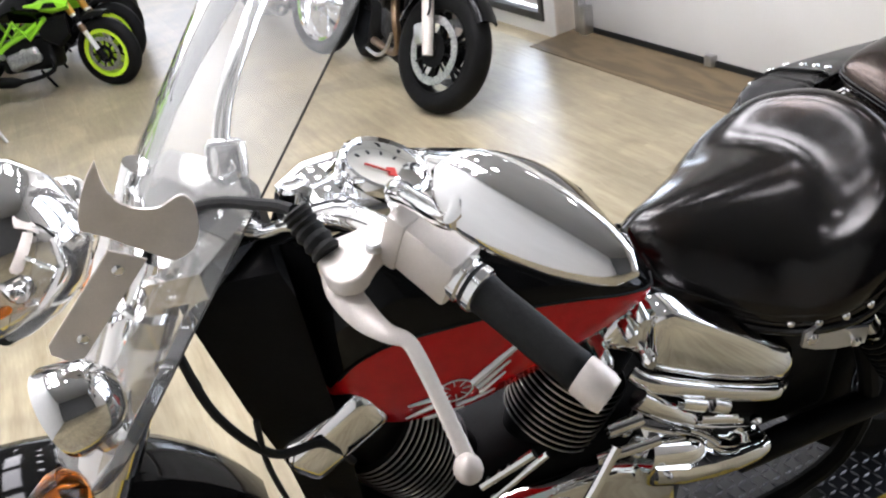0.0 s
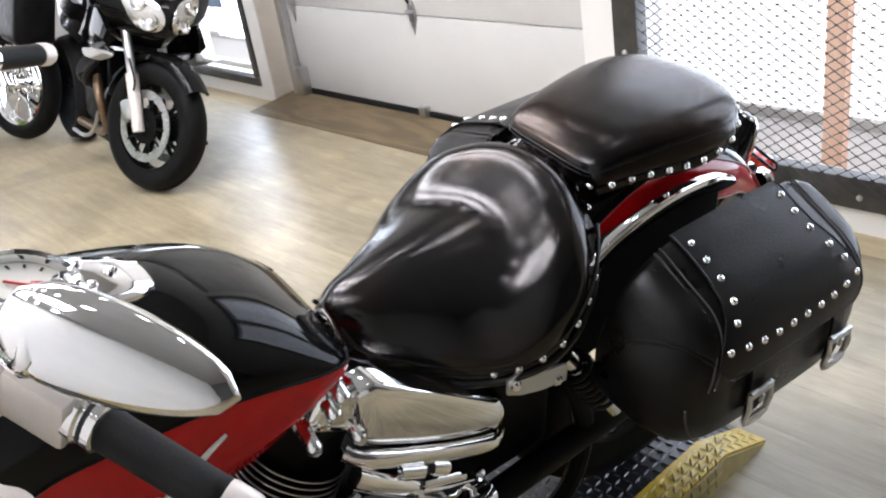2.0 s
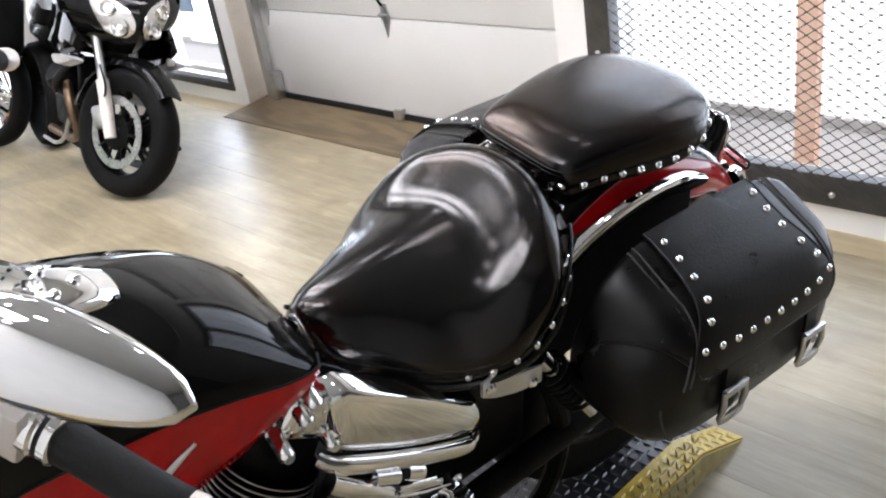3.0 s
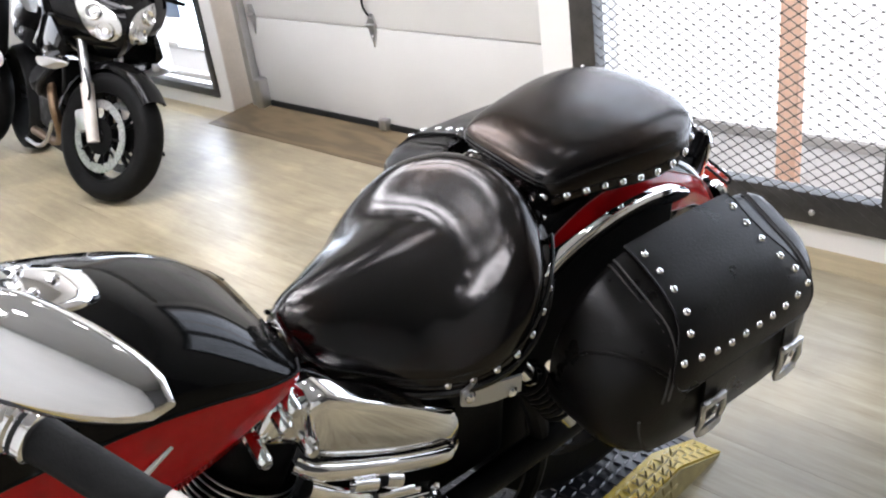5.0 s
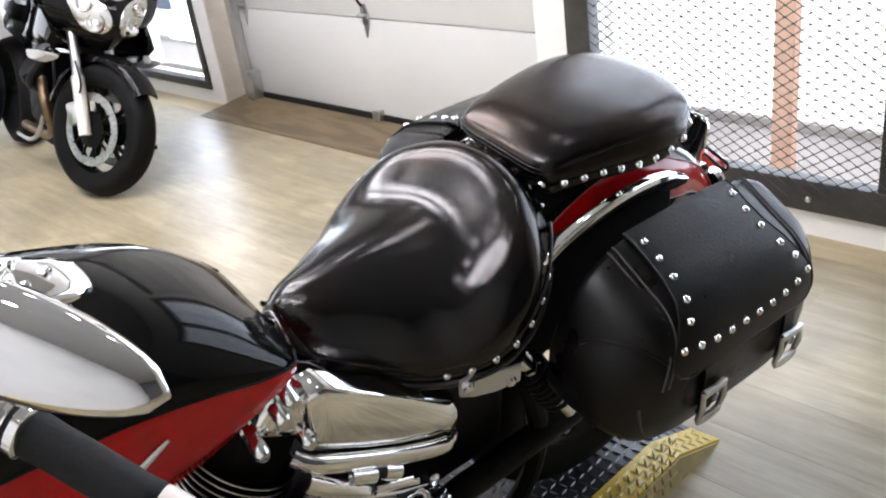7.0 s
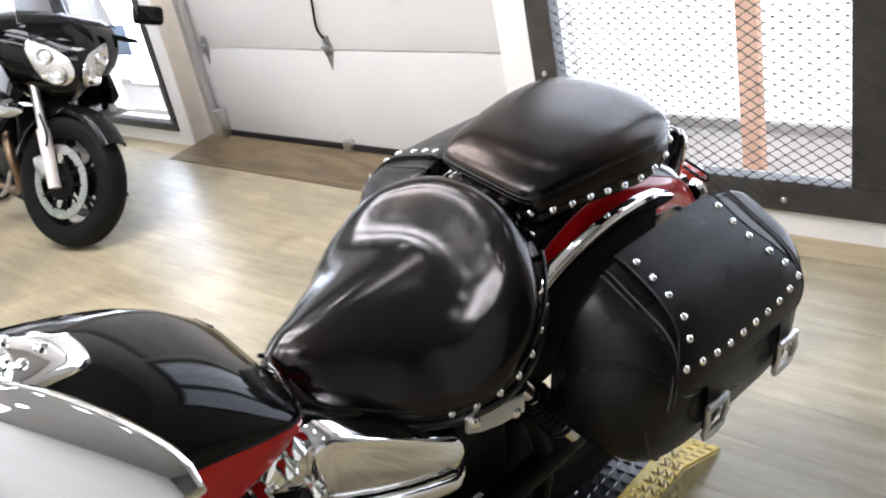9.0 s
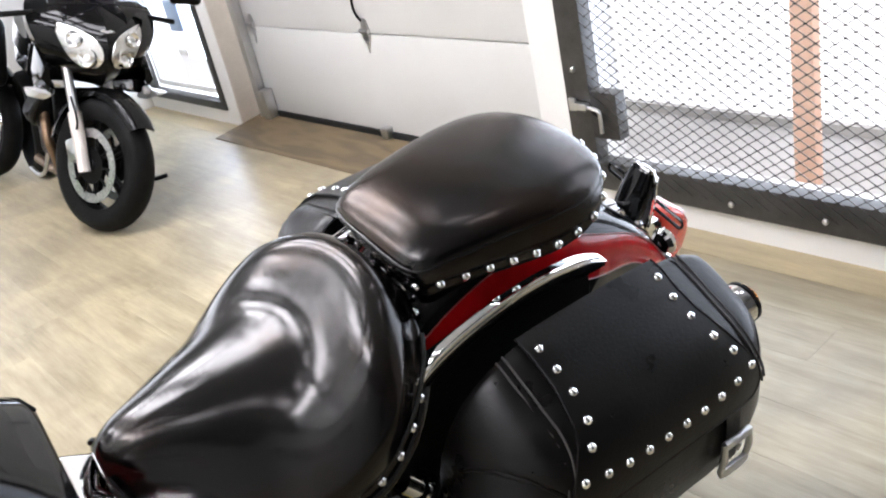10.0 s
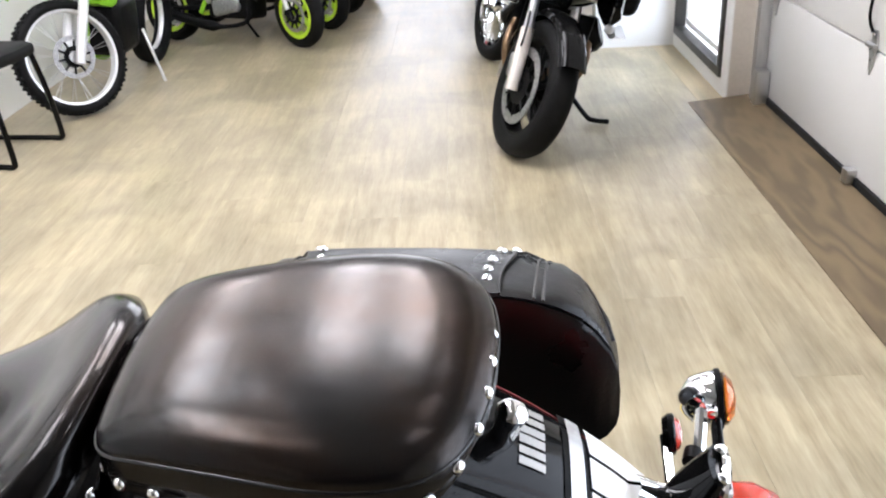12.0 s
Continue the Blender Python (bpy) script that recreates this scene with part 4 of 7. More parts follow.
for s in (-1, 1):
    a_, b_ = (Vector((0.921, 0.028, 0.632)), Vector((0.921, 0.082, 0.643))) if s > 0 else (Vector((0.921, -0.042, 0.618)), Vector((0.921, -0.108, 0.606)))
    along_, up_ = (b_ - a_).normalized(), Vector((0.35, 0, 0.94))
    loop = [a_ + up_ * 0.0065 * math.cos(q) - along_ * 0.0065 * math.sin(q) for q in (math.pi * k / 8 for k in range(9))] + [b_ - up_ * 0.0065 * math.cos(q) + along_ * 0.0065 * math.sin(q) for q in (math.pi * k / 8 for k in range(9))]
    part("slotted_bar", tube(loop + loop[:2], 0.003, 8), PAINT_BLACK, bracket, "black slotted plate bar")
    part("bracket_bolt", lathe([(0.007, 0), (0.007, 0.005), (0.004, 0.008)], 8, m=pose(0.915, -0.015 + s * 0.02, 0.677, 0, 30, 0)), CHROME, bracket)
PLACE.pop(bike.name)
part("seat_knob", lathe([(0.013, -0.03), (0.013, 0.0), (0.015, 0.002), (0.015, 0.012), (0.011, 0.017), (0.005, 0.019), (0, 0.019)], 16, m=pose(0.744, 0.012, 0.790, 0, 18, 0)), CHROME, bike, "knurled chrome seat knob")
LENS = [(0.940, 0.600), (0.962, 0.612), (0.992, 0.612), (1.018, 0.596), (1.032, 0.570), (1.033, 0.545), (1.024, 0.515), (1.004, 0.488), (0.985, 0.484), (0.958, 0.500)]
lens_mid = Vector((0.985, 0, 0.55))
tail = part("tail_lamp", loft([[lens_mid + (Vector((x, 0, z)) - lens_mid) * k + Vector((0, y, 0)) for x, z in LENS] for y, k in ((0.0, 0.84), (0.003, 0.94), (0.010, 1.0), (0.083, 1.0), (0.090, 0.94), (0.093, 0.84))]), RED_LENS, bike, "red plastic tail lamp", sharp=50)
part("lamp_base", loft([[lens_mid + Vector((-0.030, 0, 0.004)) + (Vector((x - 0.008, 0, z)) - lens_mid) * k + Vector((0, y, 0)) for x, z in LENS] for y, k in ((0.002, 0.7), (0.006, 0.86), (0.087, 0.86), (0.091, 0.7))]), CHROME, tail, "chrome lamp base")
part("lamp_rim", tube([(0.949, 0.0, 0.604), (0.957, -0.003, 0.55), (0.966, 0.0, 0.495)], 0.004, 8), BLACK_METAL, tail, "black rubber lamp seal")
part("tail_arm", tube(spline([(0.86, 0.035, 0.66), (0.90, 0.04, 0.63), (0.94, 0.045, 0.58)], 5), 0.017, 12), CHROME, bike, "chrome lamp arm")
for s, root_, tip, eye_ in ((-1, (0.918, 0.015, 0.575), (0.955, -0.150, 0.522), (0.905, -0.052, 0.618)), (1, (0.918, 0.065, 0.580), (0.955, 0.228, 0.568), (0.912, 0.165, 0.592))):
    root_, tip, eye_ = Vector(root_), Vector(tip), Vector(eye_)
    sig = part("indicator", tube(spline([root_, root_.lerp(tip, 0.5) + Vector((0.006, 0, -0.004)), tip], 5), 0.0085, 10), CHROME, bike, "chrome indicator with amber lens")
    part("joint", tube([root_.lerp(tip, 0.45), root_.lerp(tip, 0.56)], 0.0108, 12), BLACK_METAL, sig, "black stem joint")
    seat_m = pose(tip.x + 0.018, tip.y + s * 0.020, tip.z - 0.006, 0, 84, 0)
    part("indicator_shell", lathe([(0.0, -0.046), (0.014, -0.043), (0.028, -0.03), (0.034, -0.012), (0.036, 0.0), (0.034, 0.004)], 20, m=seat_m), CHROME, sig, "chrome bullet shell")
    part("lens_ring", lathe([(0.0335, 0.002), (0.0375, 0.002), (0.0375, 0.008), (0.0335, 0.008)], 24, m=seat_m, closed_profile=True), BLACK_METAL, sig, "black sealing ring")
    part("indicator_lens", lathe([(0.034, 0.006), (0.032, 0.014), (0.022, 0.022), (0.0, 0.026)], 20, m=seat_m), AMBER, sig, "amber lens")
    dish = part("reflector", lathe([(0.0, -0.010), (0.019, -0.009), (0.024, -0.002), (0.024, 0.004), (0.021, 0.006)], 20, m=pose(*eye_, 0, 84, 0)), PAINT_BLACK if s > 0 else CHROME, bike, "round side reflector in its cup")
    part("reflector_lens", lathe([(0.0215, 0.004), (0.017, 0.010), (0.008, 0.013), (0.0, 0.0135)], 20, m=pose(*eye_, 0, 84, 0)), RED_LENS, dish, "red round lens")
    part("reflector_stalk", tube([eye_ + Vector((-0.006, 0, -0.004)), root_ + Vector((-0.01, s * 0.02, 0.01))], 0.006, 8), CHROME, dish)

PLACE[bike.name] = Matrix.Translation((-0.050, -0.017, 0.076)) @ pose(0, 0, 0, 0, -1.9, 0) @ Matrix.Diagonal((0.954, 0.85, 0.952, 1))

# fuel tank: stations with half width, top, bottom and the line between the colours
TANK = [(-0.475, 0.05, 0.895, 0.74, 0.745), (-0.455, 0.105, 0.93, 0.695, 0.715), (-0.44, 0.126, 0.942, 0.662, 0.740), (-0.42, 0.142, 0.95, 0.644, 0.772), (-0.39, 0.157, 0.954, 0.634, 0.797), (-0.36, 0.168, 0.955, 0.631, 0.811), (-0.28, 0.183, 0.94, 0.637, 0.819), (-0.20, 0.186, 0.912, 0.655, 0.813), (-0.12, 0.182, 0.878, 0.672, 0.792), (-0.06, 0.174, 0.838, 0.692, 0.768), (-0.015, 0.162, 0.788, 0.715, 0.752), (0.008, 0.145, 0.755, 0.724, 0.744), (0.015, 0.12, 0.748, 0.728, 0.74)]


def tank_row(x):
    return [lerp([(r[0], r[k]) for r in TANK], x) for k in range(1, 5)]


def tank_ring(x):
    w, top, bot, mid = tank_row(x)
    pts = []
    for y, z in ((0.0, bot + 0.0), (0.70, bot + 0.002), (0.90, bot + 0.014), (0.97, bot + (mid - bot) * 0.35), (0.985, bot + (mid - bot) * 0.7), (0.985, mid), (0.94, mid + (top - mid) * 0.28), (0.84, mid + (top - mid) * 0.56), (0.66, mid + (top - mid) * 0.8), (0.42, mid + (top - mid) * 0.94), (0.2, mid + (top - mid) * 0.99)):
        pts.append((y * w, z))
    left = [Vector((x, -y, z)) for y, z in pts]
    right = [Vector((x, y, z)) for y, z in reversed(pts[1:])]
    return left + [Vector((x, 0, top))] + right


xs = [-0.475 + 0.49 * k / 40 for k in range(41)]
mats = [1] * 5 + [0] * 12 + [1] * 5
tank = part("fuel_tank", loft([tank_ring(x) for x in xs], mats=mats[:22] + [1]), [PAINT_BLACK, PAINT_RED], bike, "two-tone tank, black above dark red", sharp=60)
for s in (-1, 1):
    pin = []
    for k in range(3, 41):
        w, top, bot, mid = tank_row(xs[k])
        pin.append(Vector((xs[k], s * (0.986 * w + 0.0006), mid)))
    part("pinstripe", tube(pin, 0.0022, 6), BLACK_METAL, tank)


def on_tank(x, f, s=-1, lift_by=0.002):
    """A point on the red flank: f runs from the lower edge to the colour line."""
    w, top, bot, mid = tank_row(x)
    return Vector((x, s * (w * (0.962 + 0.024 * f) + lift_by), bot + (mid - bot) * (0.12 + 0.88 * f)))


for s in (-1, 1):
    ring = [on_tank(-0.298 + 0.024 * math.cos(a), 0.27 + 0.12 * math.sin(a), s, 0.002) for a in (2 * math.pi * k / 24 for k in range(25))]
    emblem = part("tank_emblem", tube(ring, 0.0013, 6), SILVER, tank, "silver winged wheel emblem")
    for a in range(0, 360, 45):
        c, d = math.cos(radians(a)), math.sin(radians(a))
        part("emblem_ray", tube([on_tank(-0.298 + 0.01 * c, 0.27 + 0.05 * d, s, 0.002), on_tank(-0.298 + 0.022 * c, 0.27 + 0.11 * d, s, 0.002)], 0.0009, 5), SILVER, emblem)
    for x0, x1, f0, f1, r in ((-0.274, -0.185, 0.30, 0.66, 0.005), (-0.268, -0.22, 0.22, 0.40, 0.003), (-0.266, -0.228, 0.15, 0.28, 0.0025), (-0.326, -0.362, 0.25, 0.23, 0.0028), (-0.324, -0.368, 0.17, 0.08, 0.003), (-0.30, -0.245, 0.1, 0.12, 0.0025), (-0.345, -0.29, 0.03, 0.05, 0.0025)):
        part("emblem_wing", tube([on_tank(x0 + (x1 - x0) * k / 4, f0 + (f1 - f0) * k / 4, s, 0.003) for k in range(5)], [r * 1.2, r * 1.2, r, r * 0.8, r * 0.5], 6, squash=1.0), SILVER, emblem)

# dash console on the tank with the speedometer
def top_z(x):
    return tank_row(x)[1]


rings = []
for x, w, h in ((-0.45, 0.03, 0.004), (-0.44, 0.062, 0.012), (-0.40, 0.075, 0.018), (-0.34, 0.078, 0.02), (-0.27, 0.066, 0.016), (-0.21, 0.05, 0.013), (-0.185, 0.036, 0.01), (-0.178, 0.012, 0.004)):
    z = top_z(x)
    rings.append([Vector((x, y * w, z + h * k)) for y, k in ((-1.0, -1.2), (-1.0, 0.2), (-0.9, 0.75), (-0.5, 1.0), (0, 1.05), (0.5, 1.0), (0.9, 0.75), (1.0, 0.2), (1.0, -1.2))])
dash = part("dash_console", loft(rings), CHROME, bike, "chrome dash console on the tank", sharp=60)
SPD = Matrix.Translation((-0.315, -0.014, top_z(-0.315) + 0.013)) @ pose(0, 0, 0, 8, 26, 0)
speedo = part("speedometer", lathe([(0.055, -0.03), (0.059, 0.006), (0.061, 0.014), (0.058, 0.022), (0.054, 0.024), (0.050, 0.020), (0.050, 0.006), (0.0, 0.006)], 32, m=SPD), CHROME, dash, "chrome speedometer bezel")
dial = part("dial", lathe([(0.0495, 0.0075), (0.0495, 0.009), (0.0, 0.009)], 32, m=SPD), DIAL, dash, "cream dial")
for k in range(11):
    a = radians(-135 + 27 * k)
    part("dial_mark", box(0.007, 0.003, 0.001, 0, SPD @ pose(0, 0, 0.0098, 0, 0, math.degrees(a)) @ Matrix.Translation((0.040, 0, 0))), DIAL_INK, dash)
part("needle", box(0.034, 0.0025, 0.002, 0, SPD @ pose(0, 0, 0.012, 0, 0, 160) @ Matrix.Translation((0.008, 0, 0))), NEEDLE, dash, "red needle")
part("dial_panel", box(0.012, 0.018, 0.001, 0, SPD @ Matrix.Translation((0.012, 0.0, 0.0098))), NEEDLE, dash, "small red display")
for x, y in ((-0.25, -0.03), (-0.22, 0.0), (-0.25, 0.03)):
    part("dash_bolt", lathe([(0.008, 0), (0.008, 0.004), (0.004, 0.006)], 12, m=Matrix.Translation((x, y, top_z(x) + 0.014))), CHROME, dash)
part("ignition_lock", lathe([(0.02, 0), (0.02, 0.014), (0.015, 0.018), (0.0, 0.018)], 20, m=Matrix.Translation((-0.42, 0.0, top_z(-0.42) + 0.012))), CHROME, dash)

PLACE[bike.name] = Matrix.Translation((-0.0818, -0.0411, -0.1189)) @ pose(0, 0, 0, -7.77, 0.05, 0.35) @ Matrix.Diagonal((0.965, 1.053, 1.062, 1))

# handlebar, controls and mirrors
bar = part("handlebar", tube(spline([(-0.333, -0.50, 1.117), (-0.37, -0.42, 1.125), (-0.40, -0.36, 1.12), (-0.43, -0.28, 1.08), (-0.465, -0.17, 1.02), (-0.49, -0.07, 1.0), (-0.49, -0.03, 1.0)], 6), 0.0125, 12), CHROME, bike, "chrome handlebar")
for y in (-0.06, 0.06):
    part("riser", lathe([(0.03, -0.09), (0.028, -0.04), (0.022, -0.02), (0.024, 0.012), (0.02, 0.024), (0.0, 0.026)], 18, m=pose(-0.492, y, 1.0, 0, 12, 0)), CHROME, bar, "chrome bar riser")


def grip(a, b, name="grip"):
    length = (Vector(b) - Vector(a)).length
    bm = lathe([(0.0125, 0.0), (0.018, 0.001), (0.019, 0.004), (0.0168, 0.01), (0.0158, 0.03), (0.0161, length * 0.5), (0.0157, length - 0.012), (0.0166, length - 0.004), (0.012, length)], 20, m=along(a, b))
    g = part(name, bm, RUBBER, bike, "black rubber handlebar grip", sharp=60)
    part("grip_collar", lathe([(0.0185, -0.014), (0.0205, -0.012), (0.0205, -0.002), (0.0182, 0.0), (0.018, 0.004), (0.0195, 0.006), (0.0195, 0.012), (0.0165, 0.014)], 20, m=along(a, b)), CHROME, g, "ribbed chrome collar")
    part("bar_end", lathe([(0.0160, length - 0.002), (0.0168, length + 0.003), (0.0168, length + 0.018), (0.0150, length + 0.024), (0.0, length + 0.025)], 18, m=along(a, b)), ALU, g, "bright bar end weight")
    return g


GL0, GL1 = Vector((-0.333, -0.497, 1.117)), Vector((-0.279, -0.579, 1.070))
grip(GL0, GL1)
switch = part("switch_housing", box(0.042, 0.046, 0.06, 0.005, along(GL0 + (GL0 - GL1).normalized() * 0.036, GL0)), ALU, bike, "aluminium switch housing")
part("switch_half", box(0.048, 0.052, 0.02, 0.006, along(GL0 + (GL0 - GL1).normalized() * 0.064, GL0)), ALU, switch)
perch_line = spline([(x, y, 1.128 + 0.1 * (x + 0.4)) for x, y in ((-0.441, -0.43), (-0.43, -0.413), (-0.406, -0.411), (-0.383, -0.41), (-0.366, -0.424), (-0.380, -0.444), (-0.398, -0.458), (-0.415, -0.476), (-0.436, -0.466), (-0.441, -0.43))], 3)[:-1]
perch_mid = sum(perch_line, Vector()) / len(perch_line)
part("lever_perch", loft([[perch_mid + (p - perch_mid) * k + Vector((0, 0, h)) for p in perch_line] for k, h in ((0.9, -0.0075), (0.97, -0.0065), (1.0, -0.005), (1.0, 0.005), (0.97, 0.0065), (0.93, 0.0075))]), ALU, bike, "cast aluminium lever perch", sharp=40)
part("pivot_bolt", lathe([(0.008, 0.0), (0.008, 0.005), (0.006, 0.007), (0, 0.007)], 14, m=Matrix.Translation((-0.393, -0.447, 1.135))), BRUSHED, bike)
lever_pts = spline([(-0.423, -0.436, 1.126), (-0.428, -0.458, 1.115), (-0.419, -0.482, 1.103), (-0.407, -0.501, 1.097), (-0.394, -0.51, 1.092), (-0.389, -0.525, 1.08), (-0.384, -0.556, 1.055), (-0.381, -0.579, 1.036), (-0.382, -0.588, 1.03)], 4)
lever_r = [lerp([(0, 0.0165), (4, 0.0145), (8, 0.0122), (12, 0.0082), (16, 0.0068), (20, 0.0068), (24, 0.0066), (28, 0.0074), (32, 0.0085)], k) for k in range(len(lever_pts))]
part("clutch_lever", tube(lever_pts, lever_r, 14, squash=0.4), ALU, bike, "bright aluminium clutch lever")
part("lever_ball", lathe([(0.0, -0.0115), (0.0066, -0.0095), (0.0104, -0.005), (0.0116, 0), (0.0104, 0.005), (0.0066, 0.0095), (0, 0.0115)], 16, m=Matrix.Translation(lever_pts[-1])), ALU, bike)
part("cable_boot", tube(spline([(-0.446, -0.40, 1.16), (-0.44, -0.41, 1.148), (-0.43, -0.43, 1.132)], 6), [0.0115 + 0.0025 * (k % 2) for k in range(13)], 12), RUBBER, bike, "ribbed rubber cable boot")
part("clutch_cable", tube(spline([(-0.446, -0.40, 1.16), (-0.464, -0.36, 1.15), (-0.52, -0.27, 1.12), (-0.585, -0.2, 1.06), (-0.62, -0.13, 0.95), (-0.60, -0.1, 0.80)], 6), 0.0055, 8), RUBBER, bike, "black clutch cable")


def mirror(inner, tip, foot, out):
    """A teardrop mirror head, from its inner end to its tip, on a chrome stem from foot."""
    a, b = Vector(inner), Vector(tip)
    d = (b - a).normalized()
    face = Vector(out).normalized()
    u = d.cross(face).normalized()
    face = u.cross(d).normalized()
    rings = []
    n = 16
    for k in range(n + 1):
        t = k / n
        p = a.lerp(b, 0.93 * t)
        k_ = math.sqrt(max(0.0, 1 - abs(2 * t - 1) ** 2.3)) * (1.10 - 0.5 * max(0.0, t - 0.2))
        h = 0.029 * k_ + 0.001
        th = 0.017 * k_ + 0.0006
        rings.append([p + u * h * math.cos(q) + face * th * (math.sin(q) if math.sin(q) > 0 else 0.25 * math.sin(q)) for q in (2 * math.pi * j / 20 for j in range(20))])
    head = part("mirror", loft(rings), CHROME, bike, "teardrop chrome mirror", sharp=70)
    mid = a.lerp(b, 0.16) + face * 0.006
    part("mirror_stem", tube(spline([foot, Vector(foot) + Vector((-0.01, 0, 0.03)), mid + Vector((-0.012, 0.0, -0.02)), mid], 6), [0.010] * 8 + [0.008] * 11, 12), CHROME, head, "curved chrome stem")
    part("stem_nut", lathe([(0.014, -0.012), (0.016, -0.006), (0.016, 0.008), (0.011, 0.014)], 6, m=Matrix.Translation(foot)), CHROME, head)
    return head


mirror((-0.362, -0.54, 1.236), (-0.262, -0.652, 1.188), (-0.358, -0.452, 1.15), (-0.75, -0.1, 0.75))
# the far half of the bar, turned back with the steering
PLACE[bike.name] = Matrix.Translation((-0.0538, -0.199, 0.005)) @ pose(0, 0, 0, -7.77, 0.05, 0.35) @ Matrix.Diagonal((0.965, 1.053, 1.062, 1))
mirror((-0.30, 0.40, 1.22), (-0.20, 0.53, 1.19), (-0.295, 0.37, 1.115), (-0.75, 0.1, 0.75))
PLACE.pop(bike.name)
part("handlebar", tube(spline([(-0.555, 0.035, 0.97), (-0.549, 0.065, 1.01), (-0.530, 0.095, 1.055), (-0.495, 0.13, 1.10), (-0.45, 0.19, 1.135), (-0.40, 0.255, 1.13), (-0.345, 0.32, 1.10), (-0.293, 0.37, 1.072), (-0.25, 0.41, 1.05)], 6), 0.0115, 12), CHROME, bike, "chrome handlebar")
clamp = part("bar_clamp", box(0.05, 0.07, 0.055, 0.014, pose(-0.548, 0.06, 1.0, -30, 10, 0), segments=3), CHROME, bike, "chrome bar clamp")
part("clamp_bolt", lathe([(0.007, 0), (0.007, 0.006), (0.004, 0.009), (0, 0.009)], 8, m=pose(-0.556, 0.05, 1.027, -30, 10, 0)), CHROME, clamp)
GR0, GR1 = Vector((-0.293, 0.372, 1.072)), Vector((-0.213, 0.442, 1.030))
grip(GR0, GR1)
back = (GR0 - GR1).normalized()
sw = part("switch_housing", box(0.046, 0.050, 0.045, 0.008, along(GR0 + back * 0.026, GR0)), CAST_GREY, bike, "aluminium switch housing")
part("stop_switch", box(0.018, 0.02, 0.014, 0.003, Matrix.Translation(GR0 + back * 0.03 + Vector((-0.004, -0.004, 0.028)))), RED_PLASTIC, sw, "red stop switch")
part("start_button", lathe([(0.009, 0), (0.009, 0.003), (0.006, 0.005), (0, 0.005)], 14, m=along(GR0 + back * 0.024 + Vector((0.012, -0.022, -0.008)), GR0 + back * 0.024 + Vector((0.045, -0.12, -0.02)))), BLUE_BUTTON, sw, "blue starter button")
brake = part("brake_cylinder", tube(spline([(-0.44, 0.235, 1.135), (-0.40, 0.275, 1.13), (-0.355, 0.325, 1.105), (-0.325, 0.352, 1.09)], 4), [0.012, 0.019, 0.021, 0.021, 0.021, 0.021, 0.021, 0.021, 0.021, 0.021, 0.021, 0.021, 0.018], 14), CAST_GREY, bike, "aluminium brake cylinder")
part("brake_reservoir", box(0.055, 0.05, 0.032, 0.008, pose(-0.385, 0.29, 1.148, 0, 20, 40)), CAST_GREY, brake, "fluid reservoir")
part("brake_lever", tube(spline([(-0.365, 0.36, 1.09), (-0.33, 0.41, 1.06), (-0.28, 0.47, 1.02), (-0.25, 0.50, 1.0)], 5), 0.007, 10), ALU, bike, "bright aluminium brake lever")

PLACE[bike.name] = Matrix.Translation((-0.068, -0.017, 0.030)) @ pose(0, 0, 0, 0, -1.9, 0) @ Matrix.Diagonal((0.954, 0.85, 1.022, 1))

# windshield with its brackets
def shield(y, z):
    """The sheet's x at width y and height z."""
    return -0.327 - (1.245 - z) * 0.82 + 0.55 * (y * y - 0.0625)


SH = [(0.74, 0.10), (0.765, 0.20), (0.80, 0.24), (0.86, 0.255), (1.0, 0.257), (1.15, 0.258), (1.3, 0.256), (1.40, 0.25), (1.50, 0.22), (1.55, 0.15)]
rings = []
for z, w in SH:
    front = [Vector((shield(w * k / 8, z), w * k / 8, z)) for k in range(-8, 9)]
    back = [Vector((v.x - 0.0035, v.y, v.z - 0.003)) for v in reversed(front)]
    rings.append(front + back)
ws = part("windshield", loft(rings), CLEAR, bike, "clear acrylic windshield", sharp=60)
ws.visible_shadow = False
edge = [Vector((shield(-w, z) - 0.002, -w, z)) for z, w in SH]
part("shield_edge", tube(spline(edge, 4), 0.0011, 6), STEEL_DARK, ws, "dark windshield edge")


def side_plate(outline, y, thick=0.004):
    """A flat plate beside the fork with the outline (x, z)."""
    return slab(outline, thick, 0.001, m=Matrix(((1, 0, 0, 0), (0, 0, -1, y), (0, 1, 0, 0), (0, 0, 0, 1))))


UPPER = [(-0.576, 1.147), (-0.578, 1.127), (-0.576, 1.109), (-0.567, 1.095), (-0.551, 1.086), (-0.535, 1.084), (-0.523, 1.089), (-0.513, 1.089), (-0.507, 1.075), (-0.511, 1.05), (-0.522, 1.030), (-0.543, 1.023), (-0.557, 1.034), (-0.58, 1.056), (-0.601, 1.076), (-0.614, 1.085), (-0.605, 1.108), (-0.592, 1.129)]
LOWER = [(-0.597, 1.06), (-0.567, 1.038), (-0.662, 0.948), (-0.678, 0.949), (-0.69, 0.964), (-0.688, 0.975)]
part("upper_bracket", side_plate([(v.x, v.z) for v in spline([(x, 0, z) for x, z in UPPER + UPPER[:1]], 3)[:-1]], -0.19), ALU, ws, "bare aluminium upper bracket")
part("side_bracket", side_plate(LOWER, -0.198), ALU, ws, "bare aluminium side bracket")
for x, z in ((-0.596, 1.037), (-0.655, 0.972)):
    part("bracket_bolt", lathe([(0.006, 0), (0.006, 0.004), (0.003, 0.006), (0, 0.006)], 12, m=along((x, -0.20, z), (x, -0.3, z))), CHROME, ws)
